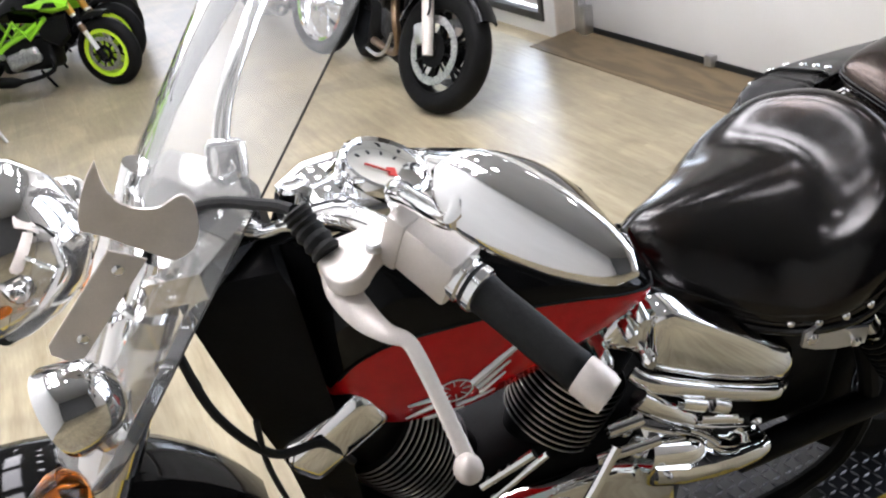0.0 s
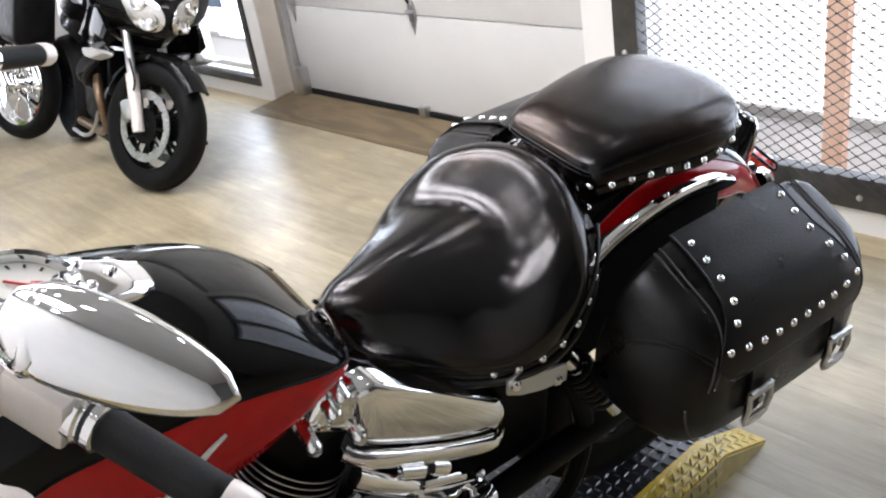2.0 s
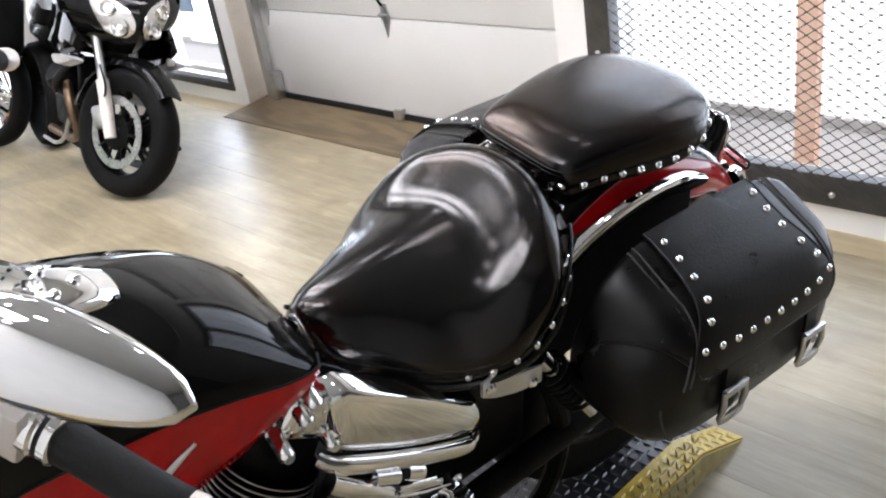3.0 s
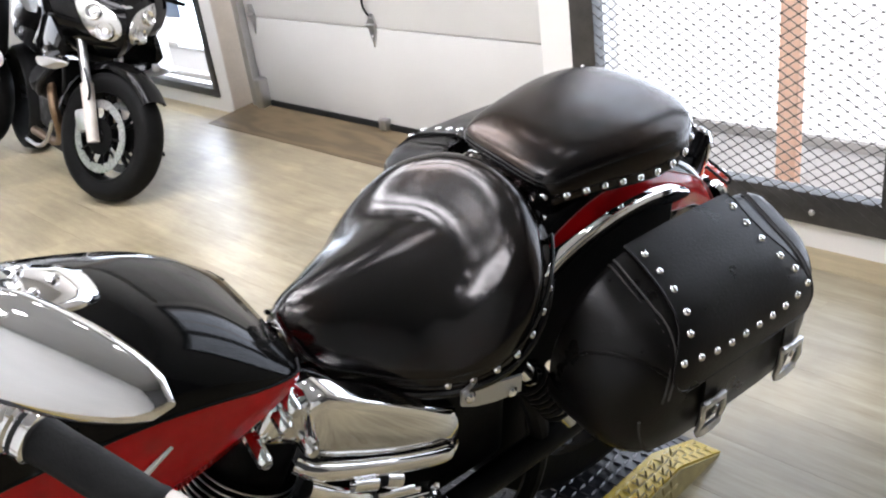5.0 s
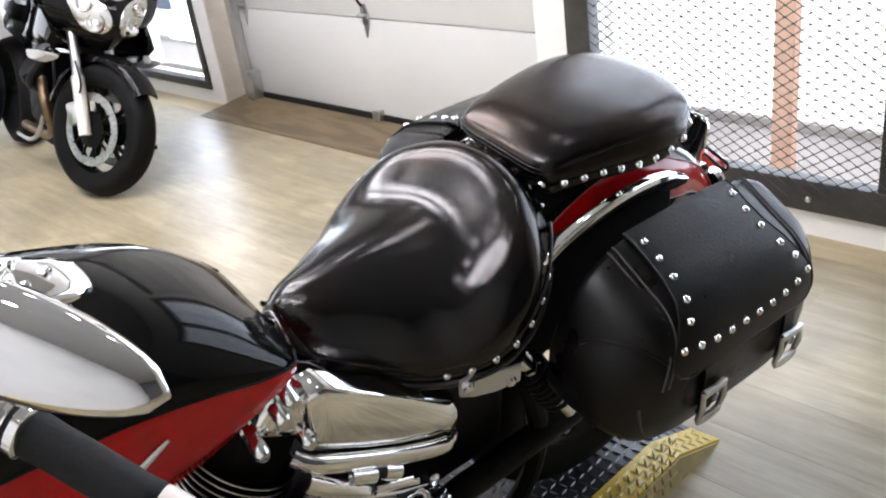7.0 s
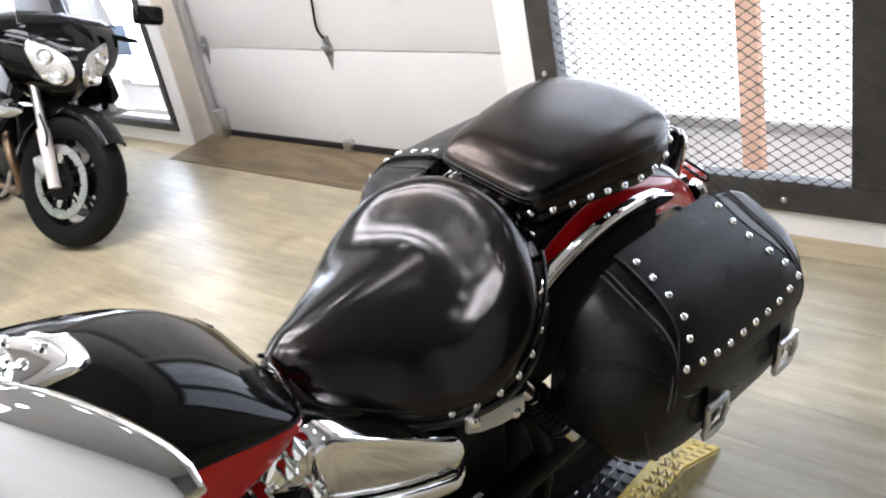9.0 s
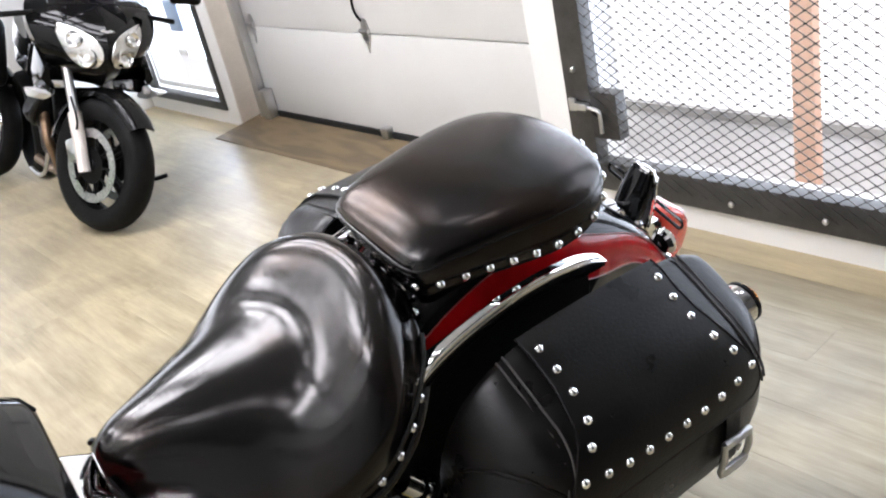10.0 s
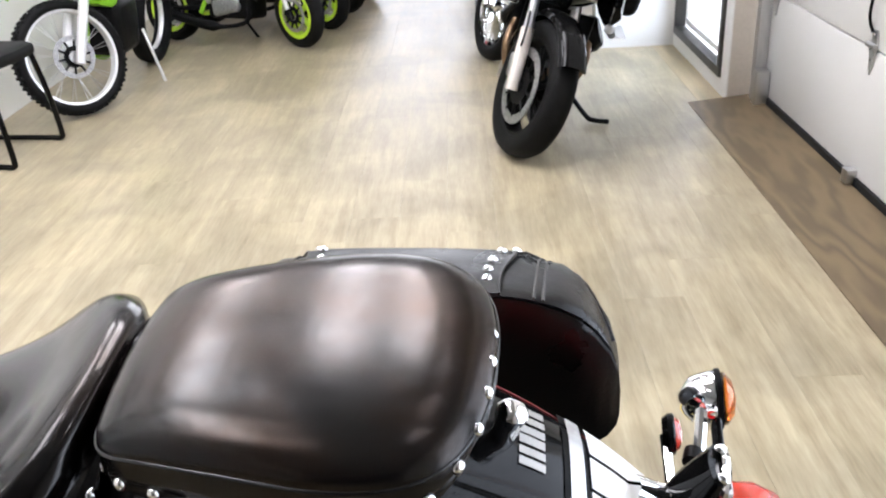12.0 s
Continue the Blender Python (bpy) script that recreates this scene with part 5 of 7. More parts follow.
for x0, z0, x1, y1, z1 in ((-0.55, 1.06, -0.545, -0.11, 1.0), (-0.64, 0.98, -0.63, -0.12, 0.93)):
    part("bracket_arm", tube([(x0, -0.19, z0), (x1, y1, z1)], 0.007, 8), CHROME, ws)
# dark strip laid along the shield in place of a grey reflection
reflection_rings = []
for y, z in ((0.02, 1.24), (0.05, 1.17), (0.085, 1.11), (0.10, 1.06), (0.085, 1.0), (0.06, 0.95)):
    reflection_rings.append([Vector((shield(y + d, z) + h, y + d, z)) for d, h in ((-0.045, 0.006), (0.045, 0.006), (0.045, 0.009), (-0.045, 0.009))])
part("reflection_strip", loft(reflection_rings), STEEL_DARK, ws, "dark grey strip in place of a reflection in the windshield")

# headlamp, passing lamps, fork
hl = part("headlamp", lathe([(0.0, 0.13), (0.04, 0.12), (0.075, 0.09), (0.095, 0.04), (0.1, 0.0), (0.104, -0.012), (0.1, -0.02), (0.09, -0.02)], 32, m=pose(-0.755, 0, 0.975, 0, 78, 0) @ Matrix.Scale(0.92, 4)), CHROME, bike, "chrome headlamp shell", sharp=60)
part("lens", lathe([(0.09, -0.018), (0.05, -0.032), (0.0, -0.038)], 32, m=pose(-0.755, 0, 0.975, 0, 78, 0) @ Matrix.Scale(0.92, 4)), GLASS, hl)
part("reflector_bowl", lathe([(0.088, -0.012), (0.06, 0.02), (0.0, 0.04)], 32, m=pose(-0.755, 0, 0.975, 0, 78, 0) @ Matrix.Scale(0.92, 4)), CHROME, hl)
part("visor", lathe([(0.0, 0.126), (0.045, 0.117), (0.078, 0.088), (0.098, 0.04), (0.106, 0.0), (0.108, -0.03), (0.105, -0.03)], 32, m=pose(-0.755, 0, 0.983, 0, 78, 0) @ Matrix.Diagonal((1, 0.9, 0.92, 1))), CHROME, hl, "chrome headlamp visor")
for s in (-1, 1):
    lamp = part("passing_lamp", lathe([(0.0, 0.07), (0.03, 0.064), (0.052, 0.045), (0.062, 0.01), (0.065, -0.01), (0.062, -0.018), (0.056, -0.018)], 24, m=pose(-0.70, s * 0.205, 0.893, 0, 80, 0) @ Matrix.Scale(0.82, 4)), CHROME, bike, "chrome passing lamp", sharp=60)
    part("lamp_lens", lathe([(0.056, -0.016), (0.03, -0.024), (0.0, -0.027)], 24, m=pose(-0.70, s * 0.205, 0.893, 0, 80, 0) @ Matrix.Scale(0.82, 4)), GLASS, lamp)
    part("lamp_stalk", tube(spline([(-0.69, s * 0.2, 0.84), (-0.685, s * 0.18, 0.80), (-0.67, s * 0.1, 0.79)], 4), 0.01, 8), CHROME, lamp)
    part("front_indicator", lathe([(0.0, -0.04), (0.02, -0.035), (0.033, -0.01), (0.034, 0.006), (0.02, 0.02), (0, 0.024)], 18, m=pose(-0.74, s * 0.235, 0.80, 0, 80, 0)), AMBER, bike, "amber front indicator")
    fork = part("fork_leg", tube([(-0.565, s * 0.105, 0.98), (-0.70, s * 0.105, 0.75)], 0.028, 16), CHROME, bike, "chrome fork leg")
    part("fork_slider", tube([(-0.70, s * 0.105, 0.75), (-0.96, s * 0.105, 0.30)], [0.036, 0.033], 16), CHROME, fork)
    part("fork_cover", tube([(-0.60, s * 0.105, 0.92), (-0.72, s * 0.105, 0.715)], [0.036, 0.04], 16), CHROME, fork)
part("top_clamp", loft([[Vector((x, y, z)) for x, y in ((-0.59, -0.14), (-0.53, -0.15), (-0.46, -0.06), (-0.46, 0.06), (-0.53, 0.15), (-0.59, 0.14))] for z in (0.935, 0.94, 0.965, 0.97)]), CHROME, bike, "chrome top clamp")
part("lamp_bar", tube([(-0.67, -0.19, 0.80), (-0.665, 0, 0.795), (-0.67, 0.19, 0.80)], 0.011, 10), CHROME, bike)


def wheel(parent, x, z, r, width, rim_r, spokes=0, y=0.0, rim_mat=None, tyre_mat=None):
    """A wheel across y with its tyre and rim."""
    m = Matrix.Translation((x, y, z)) @ pose(0, 0, 0, 90, 0, 0)
    prof = [(rim_r, -width * 0.40), (rim_r + (r - rim_r) * 0.45, -width * 0.5), (r - width * 0.13, -width * 0.43), (r - width * 0.02, -width * 0.22), (r, 0), (r - width * 0.02, width * 0.22), (r - width * 0.13, width * 0.43), (rim_r + (r - rim_r) * 0.45, width * 0.5), (rim_r, width * 0.40)]
    w = part("wheel", lathe(prof + [(rim_r - 0.006, 0.0)], 48, m=m, closed_profile=True), tyre_mat or TYRE, parent, "black tyre on its wheel", sharp=60)
    part("rim", lathe([(rim_r + 0.004, -width * 0.42), (rim_r - 0.016, -width * 0.36), (rim_r - 0.03, -width * 0.1), (rim_r - 0.03, width * 0.1), (rim_r - 0.016, width * 0.36), (rim_r + 0.004, width * 0.42), (rim_r, 0)], 48, m=m, closed_profile=True), rim_mat or CHROME, w, sharp=50)
    part("hub", lathe([(0.0, -0.06), (0.03, -0.06), (0.05, -0.045), (0.035, -0.02), (0.035, 0.02), (0.05, 0.045), (0.03, 0.06), (0.0, 0.06)], 20, m=m), rim_mat or CHROME, w)
    return w, m


PLACE.pop(bike.name)
fw, fm = wheel(bike, -0.97, 0.30, 0.30, 0.13, 0.20)
rings = []
for k in range(25):
    a = radians(-25 + 185 * k / 24)
    c, s_ = -math.cos(a), math.sin(a)
    arc = [(0.35, -0.085), (0.375, -0.08), (0.39, -0.055), (0.395, 0.0), (0.39, 0.055), (0.375, 0.08), (0.35, 0.085), (0.345, 0.08), (0.37, 0.07), (0.385, 0.05), (0.389, 0), (0.385, -0.05), (0.37, -0.07), (0.345, -0.08)]
    rings.append([Vector((-0.97 + c * r * 0.93, y, 0.285 + s_ * r * 0.93)) for r, y in arc])
part("front_fender", loft(rings, mats=[1, 1, 0, 0, 1, 1, 0, 0, 0, 0, 0, 0, 0, 0]), [PAINT_BLACK, PAINT_BLACK], bike, "glossy black front fender", sharp=50)
rw, rm = wheel(bike, 0.62, 0.315, 0.315, 0.16, 0.20, rim_mat=PAINT_BLACK)
part("belt_guard", lathe([(0.0, -0.01), (0.11, -0.01), (0.12, 0.0), (0.11, 0.02), (0.0, 0.02)], 28, m=Matrix.Translation((0.62, -0.10, 0.315)) @ pose(0, 0, 0, 90, 0, 0)), CHROME, bike)

PLACE[bike.name] = Matrix.Translation((-0.025, -0.006, -0.028)) @ pose(0, 0, 0, 1.2, -1.6, 0) @ Matrix.Diagonal((1.01, 0.852, 1.122, 1))

# engine: crankcase, two finned cylinders, covers
part("crankcase", box(0.56, 0.26, 0.28, 0.05, Matrix.Translation((-0.20, -0.01, 0.32)), segments=4), BLACK_METAL, bike, "black engine crankcase")
part("primary_cover", slab([(-0.44 + 0.0, 0.30), (-0.40, 0.22), (-0.25, 0.19), (-0.05, 0.20), (0.03, 0.28), (0.02, 0.38), (-0.08, 0.43), (-0.3, 0.44), (-0.42, 0.39)], 0.05, 0.015, m=Matrix(((1, 0, 0, 0), (0, 0, -1, -0.14), (0, 1, 0, 0), (0, 0, 0, 1)))), CHROME, bike, "polished engine cover")


def cylinder(x, z, lean_to, length, first, last):
    m = Matrix.Translation((x, -0.045, z)) @ pose(0, 0, 0, 0, lean_to, 0)
    core = part("cylinder", lathe([(0.066, 0), (0.066, length), (0.055, length + 0.01), (0, length + 0.01)], 28, m=m), BLACK_METAL, bike, "black finned engine cylinder")
    for k in range(first, last):
        h = length * 0.16 + 0.0105 * k
        w = 0.083 - 0.0005 * abs(k - 9)
        fin = lathe([(w - 0.002, -0.0011), (w, -0.0008), (w, 0.0008), (w - 0.002, 0.0011), (0.07, 0.002), (0.07, -0.002)], 36, closed_profile=True)
        for f in fin.faces:
            f.material_index = 1 if all((v.co.xy.length > w - 0.003) for v in f.verts) else 0
        part("fin", fin, [BLACK_METAL, BRUSHED], core, m=m @ Matrix.Translation((0, 0, h)) @ Matrix.Diagonal((0.95, 1.15, 1, 1)))
    return core


cylinder(-0.30, 0.40, -32, 0.27, 3, 16)
cylinder(-0.17, 0.40, 30, 0.26, 2, 13)
part("cylinder_head", box(0.14, 0.24, 0.07, 0.02, pose(-0.02, -0.03, 0.64, 0, 30, 0), segments=3), CHROME, bike, "chrome rocker cover")
part("cylinder_head", box(0.14, 0.24, 0.07, 0.02, pose(-0.46, -0.03, 0.645, 0, -32, 0), segments=3), CHROME, bike, "chrome rocker cover")
for x, z in ((-0.06, 0.68), (-0.095, 0.645), (-0.03, 0.62), (-0.045, 0.70)):
    part("head_bolt", lathe([(0.011, 0), (0.011, 0.05), (0.007, 0.056), (0, 0.056)], 10, m=Matrix.Translation((x, -0.12, z)) @ pose(0, 0, 0, 95, 20, 0)), CHROME, bike)

# chrome side cover under the seat
rings = []
for x, z0, z1, y in ((-0.03, 0.60, 0.66, -0.145), (-0.028, 0.592, 0.675, -0.162), (-0.022, 0.588, 0.690, -0.168), (0.0, 0.575, 0.692, -0.172), (0.05, 0.547, 0.658, -0.177), (0.10, 0.521, 0.622, -0.180), (0.15, 0.499, 0.584, -0.180), (0.19, 0.484, 0.553, -0.177), (0.205, 0.480, 0.543, -0.173), (0.211, 0.484, 0.537, -0.166), (0.212, 0.492, 0.53, -0.15)):
    rings.append([Vector((x, y + 0.05, z1)), Vector((x, y + 0.010, z1)), Vector((x, y + 0.003, z1 - 0.003))] + [Vector((x, y - 0.007 * math.sin(math.pi * k / 6), z1 - 0.007 + (z0 - z1 + 0.014) * k / 6)) for k in range(7)] + [Vector((x, y + 0.003, z0 + 0.003)), Vector((x, y + 0.010, z0)), Vector((x, y + 0.05, z0))])
part("side_cover", loft(rings), CHROME, bike, "chrome side cover under the seat", sharp=60)
part("cover_rail", tube(spline([(-0.055, -0.16, 0.600), (-0.03, -0.178, 0.583), (0.05, -0.187, 0.541), (0.12, -0.189, 0.506), (0.18, -0.184, 0.478), (0.205, -0.166, 0.470)], 6), [0.012] * 6 + [0.014] * 19 + [0.010] * 6, 14), CHROME, bike, "chrome rail")
part("seat_bracket", loft([[Vector((x, y, z)) for y, z in ((-0.205, z0), (-0.199, z0), (-0.199, z1), (-0.205, z1))] for x, z0, z1 in ((0.195, 0.575, 0.60), (0.22, 0.56, 0.605), (0.26, 0.545, 0.58), (0.31, 0.535, 0.566))]), BRUSHED, bike, "bare steel bracket")
for x, z in ((0.207, 0.588), (0.288, 0.55)):
    part("bracket_bolt", lathe([(0.009, 0), (0.009, 0.006), (0.005, 0.01), (0, 0.01)], 10, m=along((x, -0.205, z), (x, -0.3, z))), CHROME, bike)

# footboard, shifter and lower covers
rings = []
for x, yi, zi, yo, zo in ((-0.052, -0.165, 0.50, -0.235, 0.462), (-0.046, -0.17, 0.513, -0.25, 0.470), (0.0, -0.172, 0.488, -0.254, 0.452), (0.05, -0.175, 0.458, -0.25, 0.434), (0.10, -0.178, 0.432, -0.242, 0.418), (0.145, -0.18, 0.414, -0.232, 0.406), (0.166, -0.18, 0.404, -0.222, 0.400), (0.172, -0.18, 0.392, -0.205, 0.392)):
    rings.append([Vector((x, y, z)) for y, z in ((-0.15, zi - 0.002), (yi, zi), (yi - 0.006, zi - 0.005), ((yi + yo) / 2, (zi + zo) / 2 - 0.001), (yo + 0.018, zo + 0.006), (yo + 0.006, zo + 0.003), (yo, zo - 0.006), (yo + 0.002, zo - 0.024), (yo + 0.012, zo - 0.04), (yo + 0.04, zo - 0.06), (-0.15, zo - 0.06))])
lower = part("lower_cover", loft(rings), CHROME, bike, "polished lower engine cover", sharp=40)
part("cover_bulge", tube(spline([(-0.05, -0.212, 0.476), (-0.01, -0.214, 0.462), (0.03, -0.213, 0.447), (0.055, -0.212, 0.438)], 5), [0.026] * 9 + [0.024, 0.022, 0.019, 0.015, 0.010, 0.005, 0.001], 18), CHROME, lower)
part("swing_cover", tube(spline([(-0.055, -0.185, 0.572), (-0.03, -0.19, 0.548), (0.0, -0.19, 0.52), (0.03, -0.185, 0.488)], 5), [0.017] * 16, 12), CHROME, bike)
for x, y, z, r in ((-0.066, -0.222, 0.505, 0.016), (-0.085, -0.215, 0.548, 0.013), (0.155, -0.19, 0.425, 0.008), (-0.03, -0.255, 0.458, 0.005)):
    part("cover_bolt", lathe([(r, 0.0), (r, 0.010), (r * 0.7, 0.014), (r * 0.62, 0.009), (0.0, 0.009)], 14, m=along((x, y + 0.01, z), (x, y - 0.1, z + 0.05))), CHROME, bike)
for a, b, r in (((0.008, -0.20, 0.545), (0.043, -0.205, 0.528), 0.010), ((0.06, -0.20, 0.518), (0.083, -0.205, 0.506), 0.012), ((0.045, -0.195, 0.49), (0.105, -0.2, 0.468), 0.009), ((0.07, -0.19, 0.47), (0.12, -0.195, 0.452), 0.006), ((-0.116, -0.22, 0.566), (-0.066, -0.222, 0.568), 0.011), ((-0.14, -0.24, 0.54), (-0.05, -0.25, 0.545), 0.008)):
    part("linkage", tube([a, b], r, 12), CHROME, bike)
board = part("footboard", slab([(-0.42, -0.40), (-0.18, -0.41), (-0.13, -0.38), (-0.12, -0.25), (-0.42, -0.25)], 0.018, 0.006, m=Matrix.Translation((0, 0, 0.30))), BLACK_METAL, bike, "black rubber footboard")
part("board_rim", tube([(-0.42, -0.405, 0.312), (-0.18, -0.415, 0.312), (-0.125, -0.385, 0.312), (-0.115, -0.25, 0.312)], 0.006, 8), CHROME, board)
part("shift_lever", tube(spline([(-0.12, -0.26, 0.575), (-0.2, -0.3, 0.50), (-0.3, -0.32, 0.42), (-0.40, -0.34, 0.40)], 5), 0.008, 8), CHROME, bike, "chrome shift lever")
part("shift_rod", tube([(-0.30, -0.22, 0.55), (-0.23, -0.24, 0.60)], 0.007, 8), CHROME, bike)
part("shift_rod", tube([(-0.29, -0.235, 0.535), (-0.215, -0.25, 0.60)], 0.005, 8), CHROME, bike)

# frame, radiator-side covers, shock, exhaust, stand
part("down_tube", tube(spline([(-0.49, 0, 0.86), (-0.50, -0.05, 0.75), (-0.48, -0.1, 0.5), (-0.42, -0.13, 0.2), (-0.2, -0.15, 0.12), (0.3, -0.15, 0.14), (0.42, -0.14, 0.3), (0.34, -0.13, 0.55)], 5), 0.02, 10), BLACK_METAL, bike, "black frame tube")
part("down_tube", tube(spline([(-0.49, 0, 0.86), (-0.50, 0.05, 0.75), (-0.48, 0.1, 0.5), (-0.42, 0.13, 0.2), (-0.2, 0.15, 0.12), (0.3, 0.15, 0.14), (0.42, 0.14, 0.3), (0.34, 0.13, 0.55)], 5), 0.02, 10), BLACK_METAL, bike, "black frame tube")
part("neck_cover", loft([[Vector((x, y, z)) for x, y in ((x0, -w), (x1, -w * 1.25), (x1, w * 1.25), (x0, w))] for x0, x1, w, z in ((-0.585, -0.47, 0.09, 0.895), (-0.58, -0.46, 0.105, 0.87), (-0.555, -0.455, 0.11, 0.72), (-0.53, -0.45, 0.11, 0.60), (-0.52, -0.45, 0.09, 0.45))]), BLACK_METAL, bike, "black plastic neck cover", sharp=50)
part("wire_loom", tube(spline([(-0.60, -0.12, 0.84), (-0.585, -0.15, 0.76), (-0.54, -0.16, 0.68), (-0.48, -0.15, 0.66), (-0.45, -0.14, 0.6)], 6), 0.006, 8), RUBBER, bike, "black cable")
part("wire_loom", tube(spline([(-0.545, -0.16, 0.74), (-0.55, -0.16, 0.66), (-0.54, -0.15, 0.55)], 6), 0.004, 8), RUBBER, bike, "black cable")
part("battery_box", box(0.32, 0.22, 0.3, 0.02, Matrix.Translation((0.2, 0, 0.45))), BLACK_METAL, bike, "black plastic box under the seat")
part("swing_arm", tube([(0.16, -0.15, 0.30), (0.62, -0.14, 0.315)], 0.028, 12), BLACK_METAL, bike, "black swing arm")
part("swing_arm", tube([(0.16, 0.15, 0.30), (0.62, 0.14, 0.315)], 0.028, 12), BLACK_METAL, bike, "black swing arm")
shock = part("shock_absorber", tube([(0.33, -0.17, 0.55), (0.46, -0.175, 0.36)], 0.016, 12), CHROME, bike, "chrome shock absorber")
helix = [Vector((0.33, -0.17, 0.55)).lerp(Vector((0.46, -0.175, 0.36)), 0.15 + 0.6 * k / 80) + Vector((0.026 * math.cos(k * 0.55) * 0.82, 0.026 * math.sin(k * 0.55), 0.026 * math.cos(k * 0.55) * 0.56)) for k in range(81)]
part("spring", tube(helix, 0.0045, 6), BLACK_METAL, shock)
for y, z, x1 in ((0.24, 0.22, 0.95), (0.25, 0.30, 0.90)):
    part("exhaust_pipe", tube(spline([(-0.42, 0.12, 0.5), (-0.40, 0.2, 0.3), (-0.2, y, z), (0.2, y, z), (x1, y, z + 0.03)], 6), [0.022] * 15 + [0.042] * 10, 14), CHROME, bike, "chrome exhaust pipe")
part("side_stand", tube(spline([(-0.15, -0.13, 0.14), (-0.13, -0.22, 0.06), (-0.12, -0.29, 0.012 + 0.0)], 5), 0.011, 10), BLACK_METAL, bike, "black side stand")


PLACE.clear()

# ---- parked motorcycles and the chair ----
def spoke_set(parent, m, hub_r, rim_r, count, mat, r=0.0016):
    for k in range(count):
        a = 2 * math.pi * k / count
        b = a + (0.35 if k % 2 else -0.35)
        side = 0.03 if k % 4 < 2 else -0.03
        part("spoke", tube([m @ Vector((hub_r * math.cos(a), hub_r * math.sin(a), side)), m @ Vector((rim_r * math.cos(b), rim_r * math.sin(b), 0))], r, 5), mat, parent)


def alloy_set(parent, m, hub_r, rim_r, count, mat):
    for k in range(count):
        a = 2 * math.pi * k / count
        for d in (-0.12, 0.12):
            part("spoke", tube([m @ Vector((hub_r * math.cos(a), hub_r * math.sin(a), 0)), m @ Vector((rim_r * math.cos(a + d), rim_r * math.sin(a + d), 0))], [0.014, 0.009], 8), mat, parent)


def brake_disc(parent, m, r, side):
    bm = lathe([(r * 0.76, -0.002), (r, -0.002), (r, 0.002), (r * 0.76, 0.002)], 40, m=m @ Matrix.Translation((0, 0, side)), closed_profile=True)
    disc = part("brake_disc", bm, DISC, parent, "drilled steel brake disc")
    part("disc_carrier", lathe([(0.03, -0.004), (r * 0.5, -0.003), (r * 0.5, 0.003), (0.03, 0.004)], 24, m=m @ Matrix.Translation((0, 0, side)), closed_profile=True), BLACK_METAL, disc)
    for k in range(10):
        a = 2 * math.pi * k / 10
        part("disc_button", tube([m @ Vector((r * 0.45 * math.cos(a), r * 0.45 * math.sin(a), side)), m @ Vector((r * 0.8 * math.cos(a), r * 0.8 * math.sin(a), side))], 0.006, 6), BLACK_METAL, disc)
    return disc


def arc_fender(parent, x, z, r0, width, a0, a1, mat, frame_m, label):
    rings = []
    for k in range(17):
        a = radians(a0 + (a1 - a0) * k / 16)
        sec = [(r0, -width), (r0 + 0.02, -width * 0.96), (r0 + 0.035, -width * 0.6), (r0 + 0.04, 0), (r0 + 0.035, width * 0.6), (r0 + 0.02, width * 0.96), (r0, width), (r0 + 0.012, width * 0.9), (r0 + 0.03, 0), (r0 + 0.012, -width * 0.9)]
        rings.append([frame_m @ Vector((x - math.cos(a) * r, y, z + math.sin(a) * r)) for r, y in sec])
    return part("fender", loft(rings), mat, parent, label, sharp=50)


def steered(axle_x, axle_z, rake, angle):
    """The turn of a front end about its steering line through a point above the axle."""
    d = Vector((math.sin(radians(rake)), 0, math.cos(radians(rake))))
    p = Vector((axle_x + 0.05, 0, axle_z))
    return Matrix.Translation(p) @ Matrix.Rotation(radians(angle), 4, d) @ Matrix.Translation(-p)


# sport tourer
tour = thing("motorcycle", pose(1.772, 4.475, 0.0, 13, 0, 83) @ Matrix.Scale(1.035, 4), "black sport touring motorcycle with twin headlamps, on its side stand", "motorcycle", "parked motorcycles")
ST = steered(0.0, 0.285, 25, 24)
fm = ST @ Matrix.Translation((0, 0, 0.285)) @ pose(0, 0, 0, 90, 0, 0)
fwheel = part("front_wheel", lathe([(0.205, -0.045), (0.24, -0.058), (0.268, -0.05), (0.282, -0.026), (0.2855, 0), (0.282, 0.026), (0.268, 0.05), (0.24, 0.058), (0.205, 0.045), (0.20, 0)], 56, m=fm, closed_profile=True), TYRE, tour, "black road tyre", sharp=60)
part("rim", lathe([(0.21, -0.046), (0.19, -0.042), (0.18, -0.012), (0.18, 0.012), (0.19, 0.042), (0.21, 0.046), (0.205, 0)], 48, m=fm, closed_profile=True), BLACK_METAL, fwheel, "black alloy rim")
part("hub", lathe([(0, -0.07), (0.022, -0.07), (0.045, -0.05), (0.035, 0), (0.045, 0.05), (0.022, 0.07), (0, 0.07)], 20, m=fm), BLACK_METAL, fwheel)
alloy_set(fwheel, fm, 0.03, 0.185, 5, BLACK_METAL)
brake_disc(fwheel, fm, 0.158, -0.062), brake_disc(fwheel, fm, 0.158, 0.062)
arc_fender(tour, 0.0, 0.285, 0.289, 0.059, 36, 165, PAINT_BLACK, ST, "glossy black front fender")
